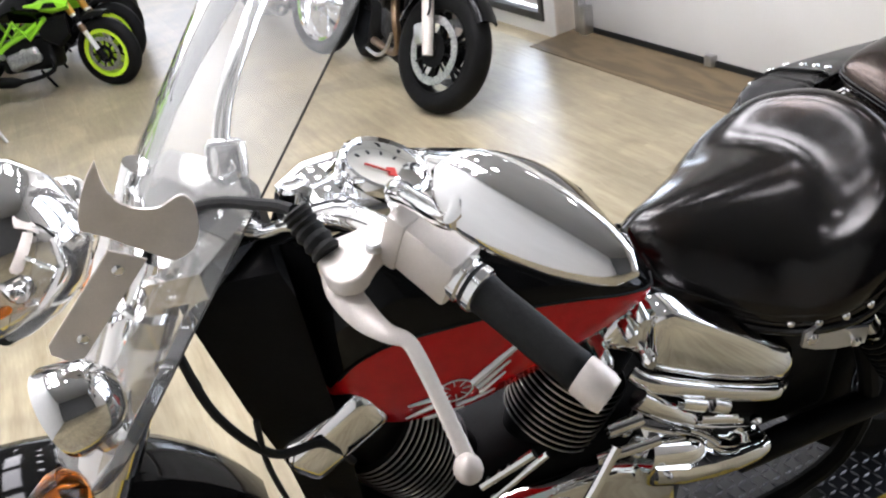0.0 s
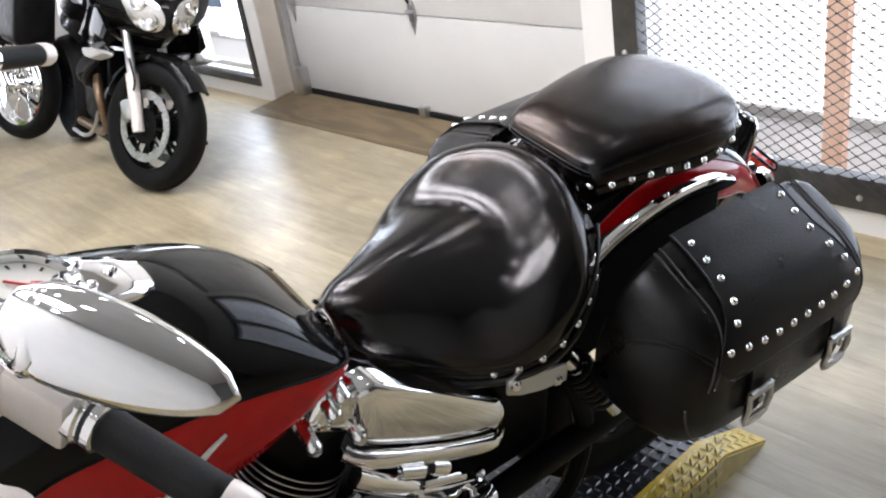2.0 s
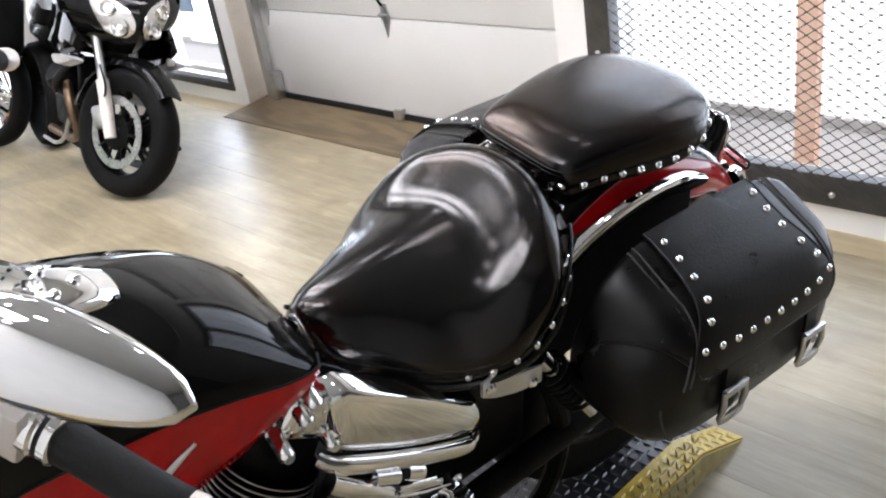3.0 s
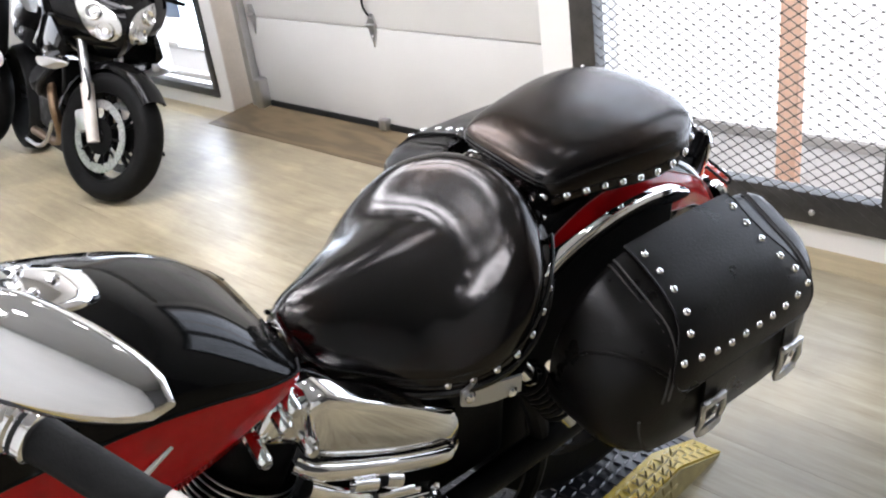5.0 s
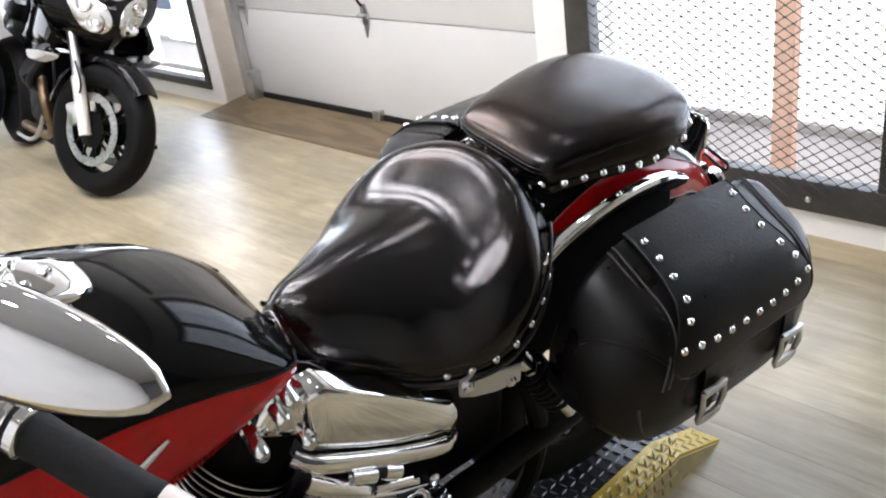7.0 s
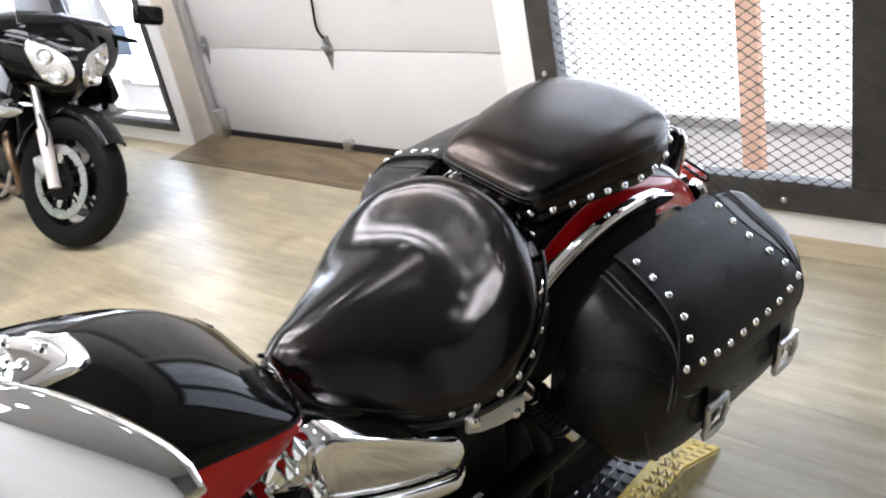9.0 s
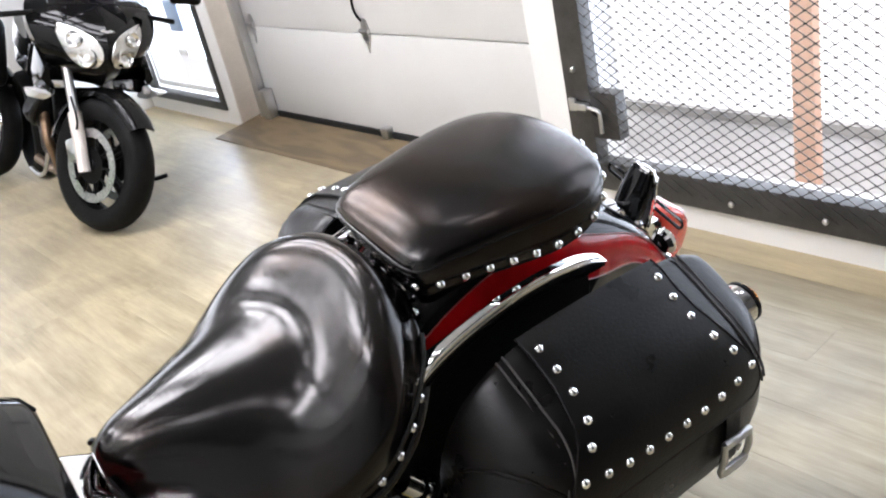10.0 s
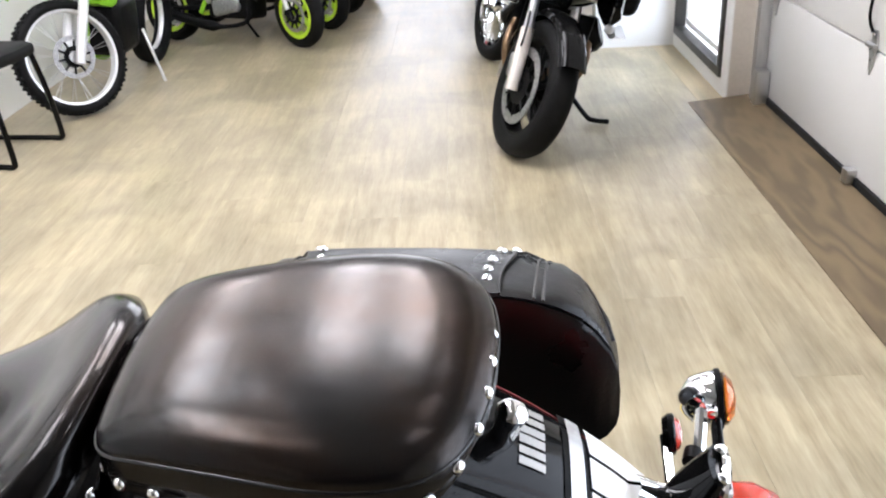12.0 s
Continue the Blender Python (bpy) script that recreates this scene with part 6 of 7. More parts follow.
for s in (-1, 1):
    fork = part("fork_leg", tube([ST @ Vector((-0.005, s * 0.095, 0.26)), ST @ Vector((0.075, s * 0.095, 0.50))], [0.026, 0.028], 14), ALU, tour, "silver fork leg")
    part("fork_tube", tube([ST @ Vector((0.07, s * 0.095, 0.49)), ST @ Vector((0.17, s * 0.095, 0.76))], 0.020, 12), BRUSHED, fork)
    part("caliper", box(0.075, 0.04, 0.10, 0.014, ST @ pose(0.085, s * 0.082, 0.34, 0, 20, 0)), BRUSHED if s > 0 else GOLD_PIPE, fork, "brake caliper")
    part("brake_hose", tube(spline([ST @ Vector((0.09, s * 0.09, 0.38)), ST @ Vector((0.02, s * 0.12, 0.47)), ST @ Vector((0.12, s * 0.1, 0.6))], 5), 0.005, 6), RUBBER, fork)
rwm = Matrix.Translation((1.22, 0, 0.285)) @ pose(0, 0, 0, 90, 0, 0)
rwheel = part("rear_wheel", lathe([(0.205, -0.06), (0.24, -0.08), (0.268, -0.066), (0.2855, 0), (0.268, 0.066), (0.24, 0.08), (0.205, 0.06), (0.20, 0)], 40, m=rwm, closed_profile=True), TYRE, tour, "black road tyre", sharp=60)
alloy_set(rwheel, rwm, 0.0, 0.2, 5, BLACK_METAL)
# fairing, nose and lamps
NOSE = [(0.62, 0.04, 0.09), (0.66, -0.015, 0.14), (0.70, -0.05, 0.185), (0.76, -0.065, 0.225), (0.82, -0.055, 0.25), (0.88, -0.02, 0.262), (0.93, 0.03, 0.255), (0.965, 0.08, 0.22), (0.985, 0.14, 0.15)]


def nose_x(y, z):
    """The nose's front at width y and height z."""
    w = lerp([(r[0], r[2]) for r in NOSE], z)
    return lerp([(r[0], r[1]) for r in NOSE], z) + 0.19 * min(1.0, abs(y) / w) ** 1.6 - 0.012 * max(0.0, 1 - abs(y) / 0.04)


nose = []
for z in [0.62 + 0.365 * k / 18 for k in range(19)]:
    w = lerp([(r[0], r[2]) for r in NOSE], z)
    ks = [-1 + k / 9 for k in range(19)]
    nose.append([Vector((nose_x(w * k, z), w * k, z)) for k in ks] + [Vector((0.34, w * 0.92, z)), Vector((0.36, 0, z)), Vector((0.34, -w * 0.92, z))])
fairing = part("fairing", loft(nose), PAINT_BLACK, tour, "glossy black nose fairing", sharp=40)
LAMP_LINE = [(0.165, 0.872), (0.10, 0.85), (0.04, 0.81), (0.016, 0.75), (0.026, 0.706), (0.062, 0.690), (0.12, 0.72), (0.152, 0.77), (0.172, 0.83)]
for s in (-1, 1):
    cy_, cz_ = 0.09, 0.775
    line = spline([(0, y, z) for y, z in LAMP_LINE + LAMP_LINE[:1]], 4)[:-1]
    rings = []
    for k, out in ((1.0, -0.008), (1.0, 0.006), (0.95, 0.010), (0.6, 0.011), (0.3, 0.011), (0.02, 0.011)):
        ring = []
        for p in line:
            y, z = cy_ + (p.y - cy_) * k, cz_ + (p.z - cz_) * k
            ring.append(Vector((nose_x(y, z) - out, s * y, z)))
        rings.append(ring)
    shell = part("headlamp", loft(rings), LAMP_SILVER, fairing, "clear twin-reflector headlamp", sharp=40)
    for y, z, r in ((0.073, 0.735, 0.036), (0.115, 0.808, 0.031)):
        c = Vector((nose_x(y, z) - 0.012, s * y, z))
        lampm = along(c, c + Vector((-1.0, s * 0.75, 0.25)))
        bowl = part("lamp_bowl", lathe([(r * 1.1, -0.01), (r * 1.1, 0.010), (r, 0.012), (r * 0.92, 0.006), (r * 0.5, -0.006), (0.0, -0.01)], 22, m=lampm), CHROME, shell)
        part("bulb", lathe([(r * 0.36, -0.006), (r * 0.36, 0.006), (0, 0.009)], 14, m=lampm), BRUSHED, bowl)
    part("indicator", box(0.07, 0.035, 0.035, 0.01, pose(0.10, s * 0.205, 0.59, 0, 0, s * 20)), GLASS if s > 0 else SILVER, tour, "clear lens indicator")
    side = []
    for x, z0, z1, y in ((0.08, 0.60, 0.68, 0.215), (0.20, 0.565, 0.76, 0.225), (0.36, 0.55, 0.76, 0.215), (0.50, 0.56, 0.70, 0.195), (0.60, 0.58, 0.66, 0.18)):
        side.append([Vector((x, s * (y - 0.02), z0)), Vector((x, s * y, z0 + 0.02)), Vector((x, s * (y + 0.015), (z0 + z1) / 2)), Vector((x, s * y, z1)), Vector((x, s * (y - 0.02), z1))])
    part("side_fairing", loft(side), PAINT_BLACK, tour, "glossy black side fairing", sharp=40)
    part("fairing_fin", loft([[Vector((x, s * y, z)) for y, z in ((0.215, z0), (0.255, z0 + 0.012), (0.262, z0 + h), (0.22, z0 + h))] for x, z0, h in ((-0.03, 0.583, 0.012), (0.04, 0.565, 0.030), (0.14, 0.545, 0.045), (0.25, 0.535, 0.05), (0.28, 0.54, 0.035))]), SILVER, tour, "silver fairing vane")
    part("mirror", box(0.05, 0.14, 0.085, 0.02, pose(0.16, s * 0.40, 1.0, 0, 10, 0), segments=3), PAINT_BLACK, tour, "black mirror")
    part("pannier", box(0.46, 0.20, 0.34, 0.05, pose(1.20, s * 0.30, 0.66, 0, 0, 0), segments=3), BLACK_METAL, tour, "black hard pannier")
badge = slab([(-0.03, 0.0), (-0.012, 0.006), (0, 0.002), (0.012, 0.006), (0.03, 0.0), (0.0, -0.008)], 0.003, 0.0, m=Matrix.Translation((-0.068, 0, 0.845)) @ Matrix(((0, 0, -1, 0), (1, 0, 0, 0), (0, 1, 0, 0), (0, 0, 0, 1))))
part("nose_badge", badge, SILVER, fairing, "small silver winged badge")
screen = part("screen", loft([[Vector((x, w * k / 6, z - 0.3 * (w * k / 6) ** 2)) for k in range(-6, 7)] + [Vector((x + 0.006, w * k / 6, z - 0.3 * (w * k / 6) ** 2)) for k in range(6, -7, -1)] for x, w, z in ((0.03, 0.20, 0.945), (0.15, 0.18, 1.06), (0.24, 0.15, 1.18))]), SMOKE, tour, "clear screen")
part("radiator", box(0.05, 0.3, 0.2, 0.01, pose(0.26, 0, 0.48, 0, 10, 0)), BLACK_METAL, tour)
part("engine", box(0.34, 0.20, 0.26, 0.05, Matrix.Translation((0.56, 0, 0.34)), segments=3), BLACK_METAL, tour, "black engine block")
for s in (-1, 1):
    cyl = part("cylinder", lathe([(0.08, 0), (0.085, 0.06), (0.08, 0.12), (0.06, 0.15), (0, 0.15)], 20, m=along((0.46, s * 0.08, 0.42), (0.44, s * 0.26, 0.53))), BLACK_METAL, tour)
    part("header_pipe", tube(spline([(0.40, s * 0.16, 0.46), (0.31, s * 0.17, 0.36), (0.33, s * 0.13, 0.24), (0.5, s * 0.1, 0.17), (0.8, s * 0.12, 0.17)], 6), 0.022, 12), GOLD_PIPE, tour, "heat-tinted exhaust header")
part("fuel_tank", loft([[Vector((x, w * y, z0 + (z1 - z0) * k)) for y, k in ((-0.5, 0), (-1, 0.3), (-0.95, 0.65), (-0.6, 0.95), (0, 1), (0.6, 0.95), (0.95, 0.65), (1, 0.3), (0.5, 0))] for x, w, z0, z1 in ((0.34, 0.12, 0.66, 0.86), (0.42, 0.18, 0.64, 0.92), (0.58, 0.19, 0.62, 0.91), (0.74, 0.14, 0.62, 0.80))]), PAINT_BLACK, tour, "black fuel tank", sharp=50)
part("seat", loft([[Vector((x, w * y, z + h * k)) for y, k in ((-1, 0), (-0.9, 0.8), (-0.4, 1), (0.4, 1), (0.9, 0.8), (1, 0))] for x, w, z, h in ((0.74, 0.12, 0.66, 0.10), (0.95, 0.15, 0.66, 0.10), (1.2, 0.14, 0.70, 0.12), (1.42, 0.1, 0.76, 0.08))]), LEATHER, tour, "black seat", sharp=50)
part("tail", loft([[Vector((x, w * y, z + h * k)) for y, k in ((-1, 0), (-0.9, 0.9), (0.9, 0.9), (1, 0))] for x, w, z, h in ((0.8, 0.13, 0.55, 0.1), (1.2, 0.13, 0.6, 0.1), (1.5, 0.08, 0.7, 0.08))]), PAINT_BLACK, tour)
part("side_stand", tube(spline([(0.55, -0.13, 0.20), (0.46, -0.20, 0.16), (0.40, -0.29, 0.097), (0.378, -0.33, 0.094), (0.35, -0.385, 0.110)], 5), 0.011, 8), BLACK_METAL, tour, "black side stand, folded out")
belly = part("belly", box(0.36, 0.18, 0.07, 0.02, Matrix.Translation((0.55, 0, 0.175))), BLACK_METAL, tour, "black belly pan")
for s in (-1, 1):
    part("belly_rail", tube(spline([(0.36, s * 0.13, 0.30), (0.44, s * 0.14, 0.20), (0.60, s * 0.14, 0.145), (0.80, s * 0.14, 0.14)], 4), 0.010, 8), DISC, belly, "bare metal lower rail")
    part("coolant_hose", tube(spline([(0.30, s * 0.12, 0.56), (0.36, s * 0.17, 0.48), (0.45, s * 0.15, 0.42)], 4), 0.016, 8), RUBBER, tour, "black hose")
part("handlebar", tube(spline([(0.2, -0.36, 0.88), (0.16, -0.2, 0.9), (0.14, 0, 0.9), (0.16, 0.2, 0.9), (0.2, 0.36, 0.88)], 4), 0.012, 8), BLACK_METAL, tour)

for ob in tour.children:
    if ob.name.split(".")[0] in ("fairing", "indicator", "side_fairing", "fairing_fin", "mirror", "screen", "fuel_tank", "seat", "tail", "pannier", "handlebar", "radiator", "header_pipe", "cylinder"):
        ob.matrix_basis = pose(0, 0, 0, 6, 0, 0)


# cruisers parked behind
def cruiser(m, label, steer):
    root = thing("motorcycle", m, label, "motorcycle", "parked motorcycles")
    st = steered(0.0, 0.29, 32, steer)
    wm = st @ Matrix.Translation((0, 0, 0.29)) @ pose(0, 0, 0, 90, 0, 0)
    w = part("front_wheel", lathe([(0.215, -0.035), (0.25, -0.05), (0.28, -0.035), (0.29, 0), (0.28, 0.035), (0.25, 0.05), (0.215, 0.035), (0.21, 0)], 48, m=wm, closed_profile=True), TYRE, root, "black tyre on a spoked wheel", sharp=60)
    part("rim", lathe([(0.22, -0.036), (0.198, -0.032), (0.192, 0), (0.198, 0.032), (0.22, 0.036), (0.215, 0)], 48, m=wm, closed_profile=True), CHROME, w, "chrome rim")
    part("hub", lathe([(0, -0.06), (0.05, -0.055), (0.055, -0.035), (0.025, -0.02), (0.025, 0.02), (0.055, 0.035), (0.05, 0.055), (0, 0.06)], 20, m=wm), CHROME, w)
    spoke_set(w, wm, 0.05, 0.2, 32, CHROME, 0.0022)
    arc_fender(root, 0.0, 0.29, 0.30, 0.06, 35, 150, PAINT_BLACK, st, "black front fender")
    for s in (-1, 1):
        leg = part("fork_leg", tube([st @ Vector((0, s * 0.085, 0.27)), st @ Vector((0.17, s * 0.085, 0.55))], 0.027, 12), CHROME, root, "chrome fork leg")
        part("fork_tube", tube([st @ Vector((0.16, s * 0.085, 0.54)), st @ Vector((0.33, s * 0.085, 0.82))], 0.02, 12), CHROME, leg)
        part("reflector", box(0.012, 0.012, 0.075, 0.003, st @ pose(0.085, s * 0.115, 0.44, 0, 31, 0)), AMBER, leg, "orange reflector")
    part("headlamp", lathe([(0, 0.11), (0.05, 0.1), (0.08, 0.04), (0.085, 0), (0.05, -0.02), (0, -0.025)], 24, m=st @ pose(0.2, 0, 0.80, 0, 82, 0)), CHROME, root, "chrome headlamp")
    part("handlebar", tube(spline([st @ Vector(p) for p in ((0.50, -0.40, 0.98), (0.38, -0.3, 1.02), (0.33, -0.1, 0.94), (0.33, 0.1, 0.94), (0.38, 0.3, 1.02), (0.50, 0.40, 0.98))], 5), 0.012, 8), CHROME, root)
    part("engine", box(0.36, 0.22, 0.24, 0.04, Matrix.Translation((0.66, 0, 0.30)), segments=3), BLACK_METAL, root, "black engine")
    for t, sx in ((-24, 0.60), (24, 0.70)):
        core = part("cylinder", lathe([(0.06, 0), (0.06, 0.2), (0.075, 0.21), (0.075, 0.26), (0.04, 0.28), (0, 0.28)], 18, m=pose(sx, 0, 0.38, 0, t, 0)), BLACK_METAL, root)
        for k in range(6):
            part("fin", lathe([(0.06, -0.002), (0.095, -0.0015), (0.095, 0.0015), (0.06, 0.002)], 20, m=pose(sx, 0, 0.38, 0, t, 0) @ Matrix.Translation((0, 0, 0.05 + 0.026 * k)), closed_profile=True), BRUSHED, core)
    for y in (-0.17,):
        part("exhaust_pipe", tube(spline([(0.55, -0.1, 0.5), (0.46, -0.16, 0.36), (0.6, y, 0.2), (0.9, y, 0.2), (1.55, y, 0.24)], 5), [0.02] * 12 + [0.036] * 9, 12), CHROME, root, "chrome exhaust pipe")
        part("exhaust_pipe", tube(spline([(0.75, -0.1, 0.5), (0.72, -0.18, 0.4), (0.8, y - 0.02, 0.29), (1.0, y - 0.02, 0.28), (1.6, y - 0.02, 0.32)], 5), [0.02] * 12 + [0.036] * 9, 12), CHROME, root, "chrome exhaust pipe")
    cover = part("primary_cover", tube([(0.50, 0.15, 0.30), (0.62, 0.15, 0.29), (0.74, 0.15, 0.28), (0.86, 0.15, 0.28)], [0.085, 0.10, 0.10, 0.08], 20), PAINT_BLACK, root, "glossy black primary cover")
    for k in range(6):
        part("cover_screw", lathe([(0.008, 0), (0.008, 0.006), (0, 0.008)], 8, m=along((0.50 + 0.066 * k, 0.205, 0.345 - 0.004 * k), (0.50 + 0.066 * k, 0.4, 0.42 - 0.004 * k))), CHROME, cover)
    part("air_cleaner", lathe([(0.0, 0.075), (0.06, 0.07), (0.082, 0.05), (0.085, 0.0), (0.06, -0.02)], 22, m=along((0.64, 0.10, 0.52), (0.64, 0.3, 0.53))), BLACK_METAL, root, "black round air cleaner")
    peg = part("forward_peg", tube([(0.40, 0.10, 0.26), (0.37, 0.22, 0.27), (0.37, 0.34, 0.28)], 0.016, 10), CHROME, root, "chrome forward footpeg")
    part("peg_rubber", tube([(0.37, 0.24, 0.272), (0.37, 0.335, 0.28)], 0.021, 10), RUBBER, peg)
    part("gear_lever", tube(spline([(0.44, 0.18, 0.24), (0.34, 0.22, 0.26), (0.27, 0.24, 0.32), (0.26, 0.31, 0.325)], 4), 0.009, 8), CHROME, root, "chrome gear lever")
    part("battery_cover", box(0.16, 0.05, 0.18, 0.02, Matrix.Translation((0.98, 0.13, 0.48)), segments=3), PAINT_BLACK, root, "black side cover")
    part("shock_absorber", tube([(1.16, 0.14, 0.56), (1.40, 0.145, 0.32)], 0.028, 12), BLACK_METAL, root, "black shock absorber")
    part("fuel_tank", loft([[Vector((x, w_ * y, z0 + (z1 - z0) * k)) for y, k in ((-0.5, 0), (-1, 0.35), (-0.85, 0.75), (-0.4, 1), (0.4, 1), (0.85, 0.75), (1, 0.35), (0.5, 0))] for x, w_, z0, z1 in ((0.40, 0.05, 0.66, 0.80), (0.45, 0.13, 0.64, 0.86), (0.62, 0.15, 0.62, 0.84), (0.80, 0.1, 0.62, 0.74))]), PAINT_BLACK, root, "black fuel tank", sharp=50)
    part("seat", loft([[Vector((x, w_ * y, z + h * k)) for y, k in ((-1, 0), (-0.9, 0.8), (-0.4, 1), (0.4, 1), (0.9, 0.8), (1, 0))] for x, w_, z, h in ((0.82, 0.09, 0.60, 0.08), (1.0, 0.16, 0.58, 0.1), (1.2, 0.14, 0.64, 0.13), (1.5, 0.1, 0.68, 0.08))]), LEATHER, root, "black seat", sharp=50)
    rm_ = Matrix.Translation((1.45, 0, 0.29)) @ pose(0, 0, 0, 90, 0, 0)
    w2 = part("rear_wheel", lathe([(0.19, -0.05), (0.24, -0.075), (0.275, -0.055), (0.29, 0), (0.275, 0.055), (0.24, 0.075), (0.19, 0.05), (0.185, 0)], 40, m=rm_, closed_profile=True), TYRE, root, "black rear tyre", sharp=60)
    part("rim", lathe([(0.195, -0.05), (0.175, -0.045), (0.17, 0), (0.175, 0.045), (0.195, 0.05), (0.19, 0)], 40, m=rm_, closed_profile=True), CHROME, w2)
    arc_fender(root, 1.45, 0.29, 0.31, 0.09, 30, 190, PAINT_BLACK, Matrix.Identity(4), "black rear fender")
    part("frame_tube", tube(spline([(0.36, 0, 0.78), (0.44, 0.06, 0.4), (0.5, 0.1, 0.17), (1.0, 0.11, 0.17), (1.1, 0.1, 0.5), (1.3, 0.1, 0.6)], 5), 0.017, 8), BLACK_METAL, root)
    part("footpeg", tube([(0.5, -0.15, 0.28), (0.5, -0.3, 0.28)], 0.014, 8), CHROME, root)
    part("footpeg", tube([(0.5, 0.15, 0.28), (0.5, 0.3, 0.28)], 0.014, 8), CHROME, root)
    part("side_stand", tube([(0.6, -0.1, 0.2), (0.55, -0.26, 0.012)], 0.011, 8), BLACK_METAL, root)
    return root


cruiser(pose(1.76, 6.11, 0, 6, 0, 88) @ Matrix.Scale(1.12, 4), "black and chrome cruiser with a wire-spoked front wheel", 22)
cruiser(pose(1.82, 8.1, 0, 6, 0, 88) @ Matrix.Scale(1.12, 4), "black and chrome cruiser parked in the row behind", 15)


# lime-wheeled street bikes
def street_bike(m, label, body, rim_mat, steer):
    root = thing("motorcycle", m @ Matrix.Scale(1.02, 4), label, "motorcycle", "parked street bikes")
    st = steered(0.0, 0.215, 25, steer)
    wm = st @ Matrix.Translation((0, 0, 0.215)) @ pose(0, 0, 0, 90, 0, 0)
    rm_ = Matrix.Translation((1.0, 0, 0.215)) @ pose(0, 0, 0, 90, 0, 0)
    for nm, mm, wd in (("front_wheel", wm, 0.045), ("rear_wheel", rm_, 0.06)):
        w = part(nm, lathe([(0.145, -wd * 0.8), (0.18, -wd), (0.205, -wd * 0.7), (0.215, 0), (0.205, wd * 0.7), (0.18, wd), (0.145, wd * 0.8), (0.14, 0)], 40, m=mm, closed_profile=True), TYRE, root, "black tyre", sharp=60)
        part("rim", lathe([(0.152, -wd * 0.85), (0.128, -wd * 0.8), (0.12, 0), (0.128, wd * 0.8), (0.152, wd * 0.85), (0.145, 0)], 40, m=mm, closed_profile=True), rim_mat, w, "bright lime rim" if rim_mat is LIME_RIM else "black rim")
        alloy_set(w, mm, 0.02, 0.13, 5, BLACK_METAL if nm == "rear_wheel" else rim_mat)
        brake_disc(w, mm, 0.108, -0.05), brake_disc(w, mm, 0.108, 0.05)
    arc_fender(root, 0.0, 0.215, 0.222, 0.045, 75, 140, BLACK_METAL, st, "black front fender")
    for s in (-1, 1):
        leg = part("fork_leg", tube([st @ Vector((0, s * 0.07, 0.2)), st @ Vector((0.13, s * 0.07, 0.50))], 0.016, 10), SILVER, root, "silver fork leg")
        part("fork_clamp", tube([st @ Vector((-0.006, s * 0.07, 0.19)), st @ Vector((0.022, s * 0.07, 0.25))], 0.024, 10), BLACK_METAL, leg, "black axle clamp")
        for f in (0.56, 0.74):
            part("fork_band", tube([st @ Vector((0.13 * f, s * 0.07, 0.2 + 0.3 * f)), st @ Vector((0.13 * f + 0.018, s * 0.07, 0.242 + 0.3 * f))], 0.021, 10), GOLD_PIPE if f < 0.7 else BLACK_METAL, leg)
        part("fork_tube", tube([st @ Vector((0.12, s * 0.07, 0.48)), st @ Vector((0.2, s * 0.07, 0.68))], 0.022, 10), ORANGE_FORK, leg, "gold fork tube")
    part("engine", box(0.34, 0.2, 0.2, 0.03, Matrix.Translation((0.48, 0, 0.27)), segments=3), BLACK_METAL, root, "black engine")
    part("crankcase", box(0.22, 0.235, 0.11, 0.03, pose(0.50, 0, 0.25, 0, 12, 0), segments=3), DISC, root, "grey alloy crankcase")
    for k in range(4):
        part("engine_cover", lathe([(0.036 - 0.005 * k, 0), (0.033 - 0.005 * k, 0.012), (0.015, 0.016), (0, 0.013)], 16, m=along((0.42 + 0.07 * k, 0.1, 0.25 + 0.03 * (k % 2)), (0.42 + 0.07 * k, 0.3, 0.25 + 0.03 * (k % 2)))), BRUSHED, root)
    part("fuel_tank", loft([[Vector((x, w_ * y, z0 + (z1 - z0) * k)) for y, k in ((-0.5, 0), (-1, 0.4), (-0.8, 0.8), (-0.3, 1), (0.3, 1), (0.8, 0.8), (1, 0.4), (0.5, 0))] for x, w_, z0, z1 in ((0.24, 0.10, 0.46, 0.60), (0.34, 0.15, 0.44, 0.66), (0.48, 0.14, 0.46, 0.66), (0.62, 0.08, 0.48, 0.56))]), PAINT_BLACK, root, "black tank", sharp=50)
    for s in (-1, 1):
        part("shroud", loft([[Vector((x, s * y, z)) for y, z in ((0.12, z0), (0.15, z0 + 0.02), (0.15, z1 - 0.02), (0.12, z1))] for x, z0, z1 in ((0.14, 0.50, 0.55), (0.24, 0.49, 0.58), (0.40, 0.53, 0.57))]), body, root, "bright plastic shroud", sharp=40)
        part("shroud_vent", slab([(0.20, 0.52), (0.30, 0.525), (0.27, 0.555), (0.21, 0.55)], 0.006, 0.001, m=Matrix(((1, 0, 0, 0), (0, 0, s, s * 0.149), (0, 1, 0, 0), (0, 0, 0, 1)))), BLACK_METAL, root, "black shroud vent")
        part("radiator_cover", loft([[Vector((x, s * y, z)) for y, z in ((0.09, z0), (0.12, z0 + 0.02), (0.12, z1 - 0.02), (0.09, z1))] for x, z0, z1 in ((0.18, 0.34, 0.48), (0.26, 0.28, 0.47), (0.36, 0.34, 0.48))]), BLACK_METAL, root, "black radiator cover", sharp=40)
        part("trellis_frame", tube([(0.30, s * 0.125, 0.47), (0.42, s * 0.125, 0.36), (0.50, s * 0.125, 0.47), (0.62, s * 0.125, 0.34), (0.70, s * 0.12, 0.48)], 0.013, 8), body, root, "bright trellis frame tube")
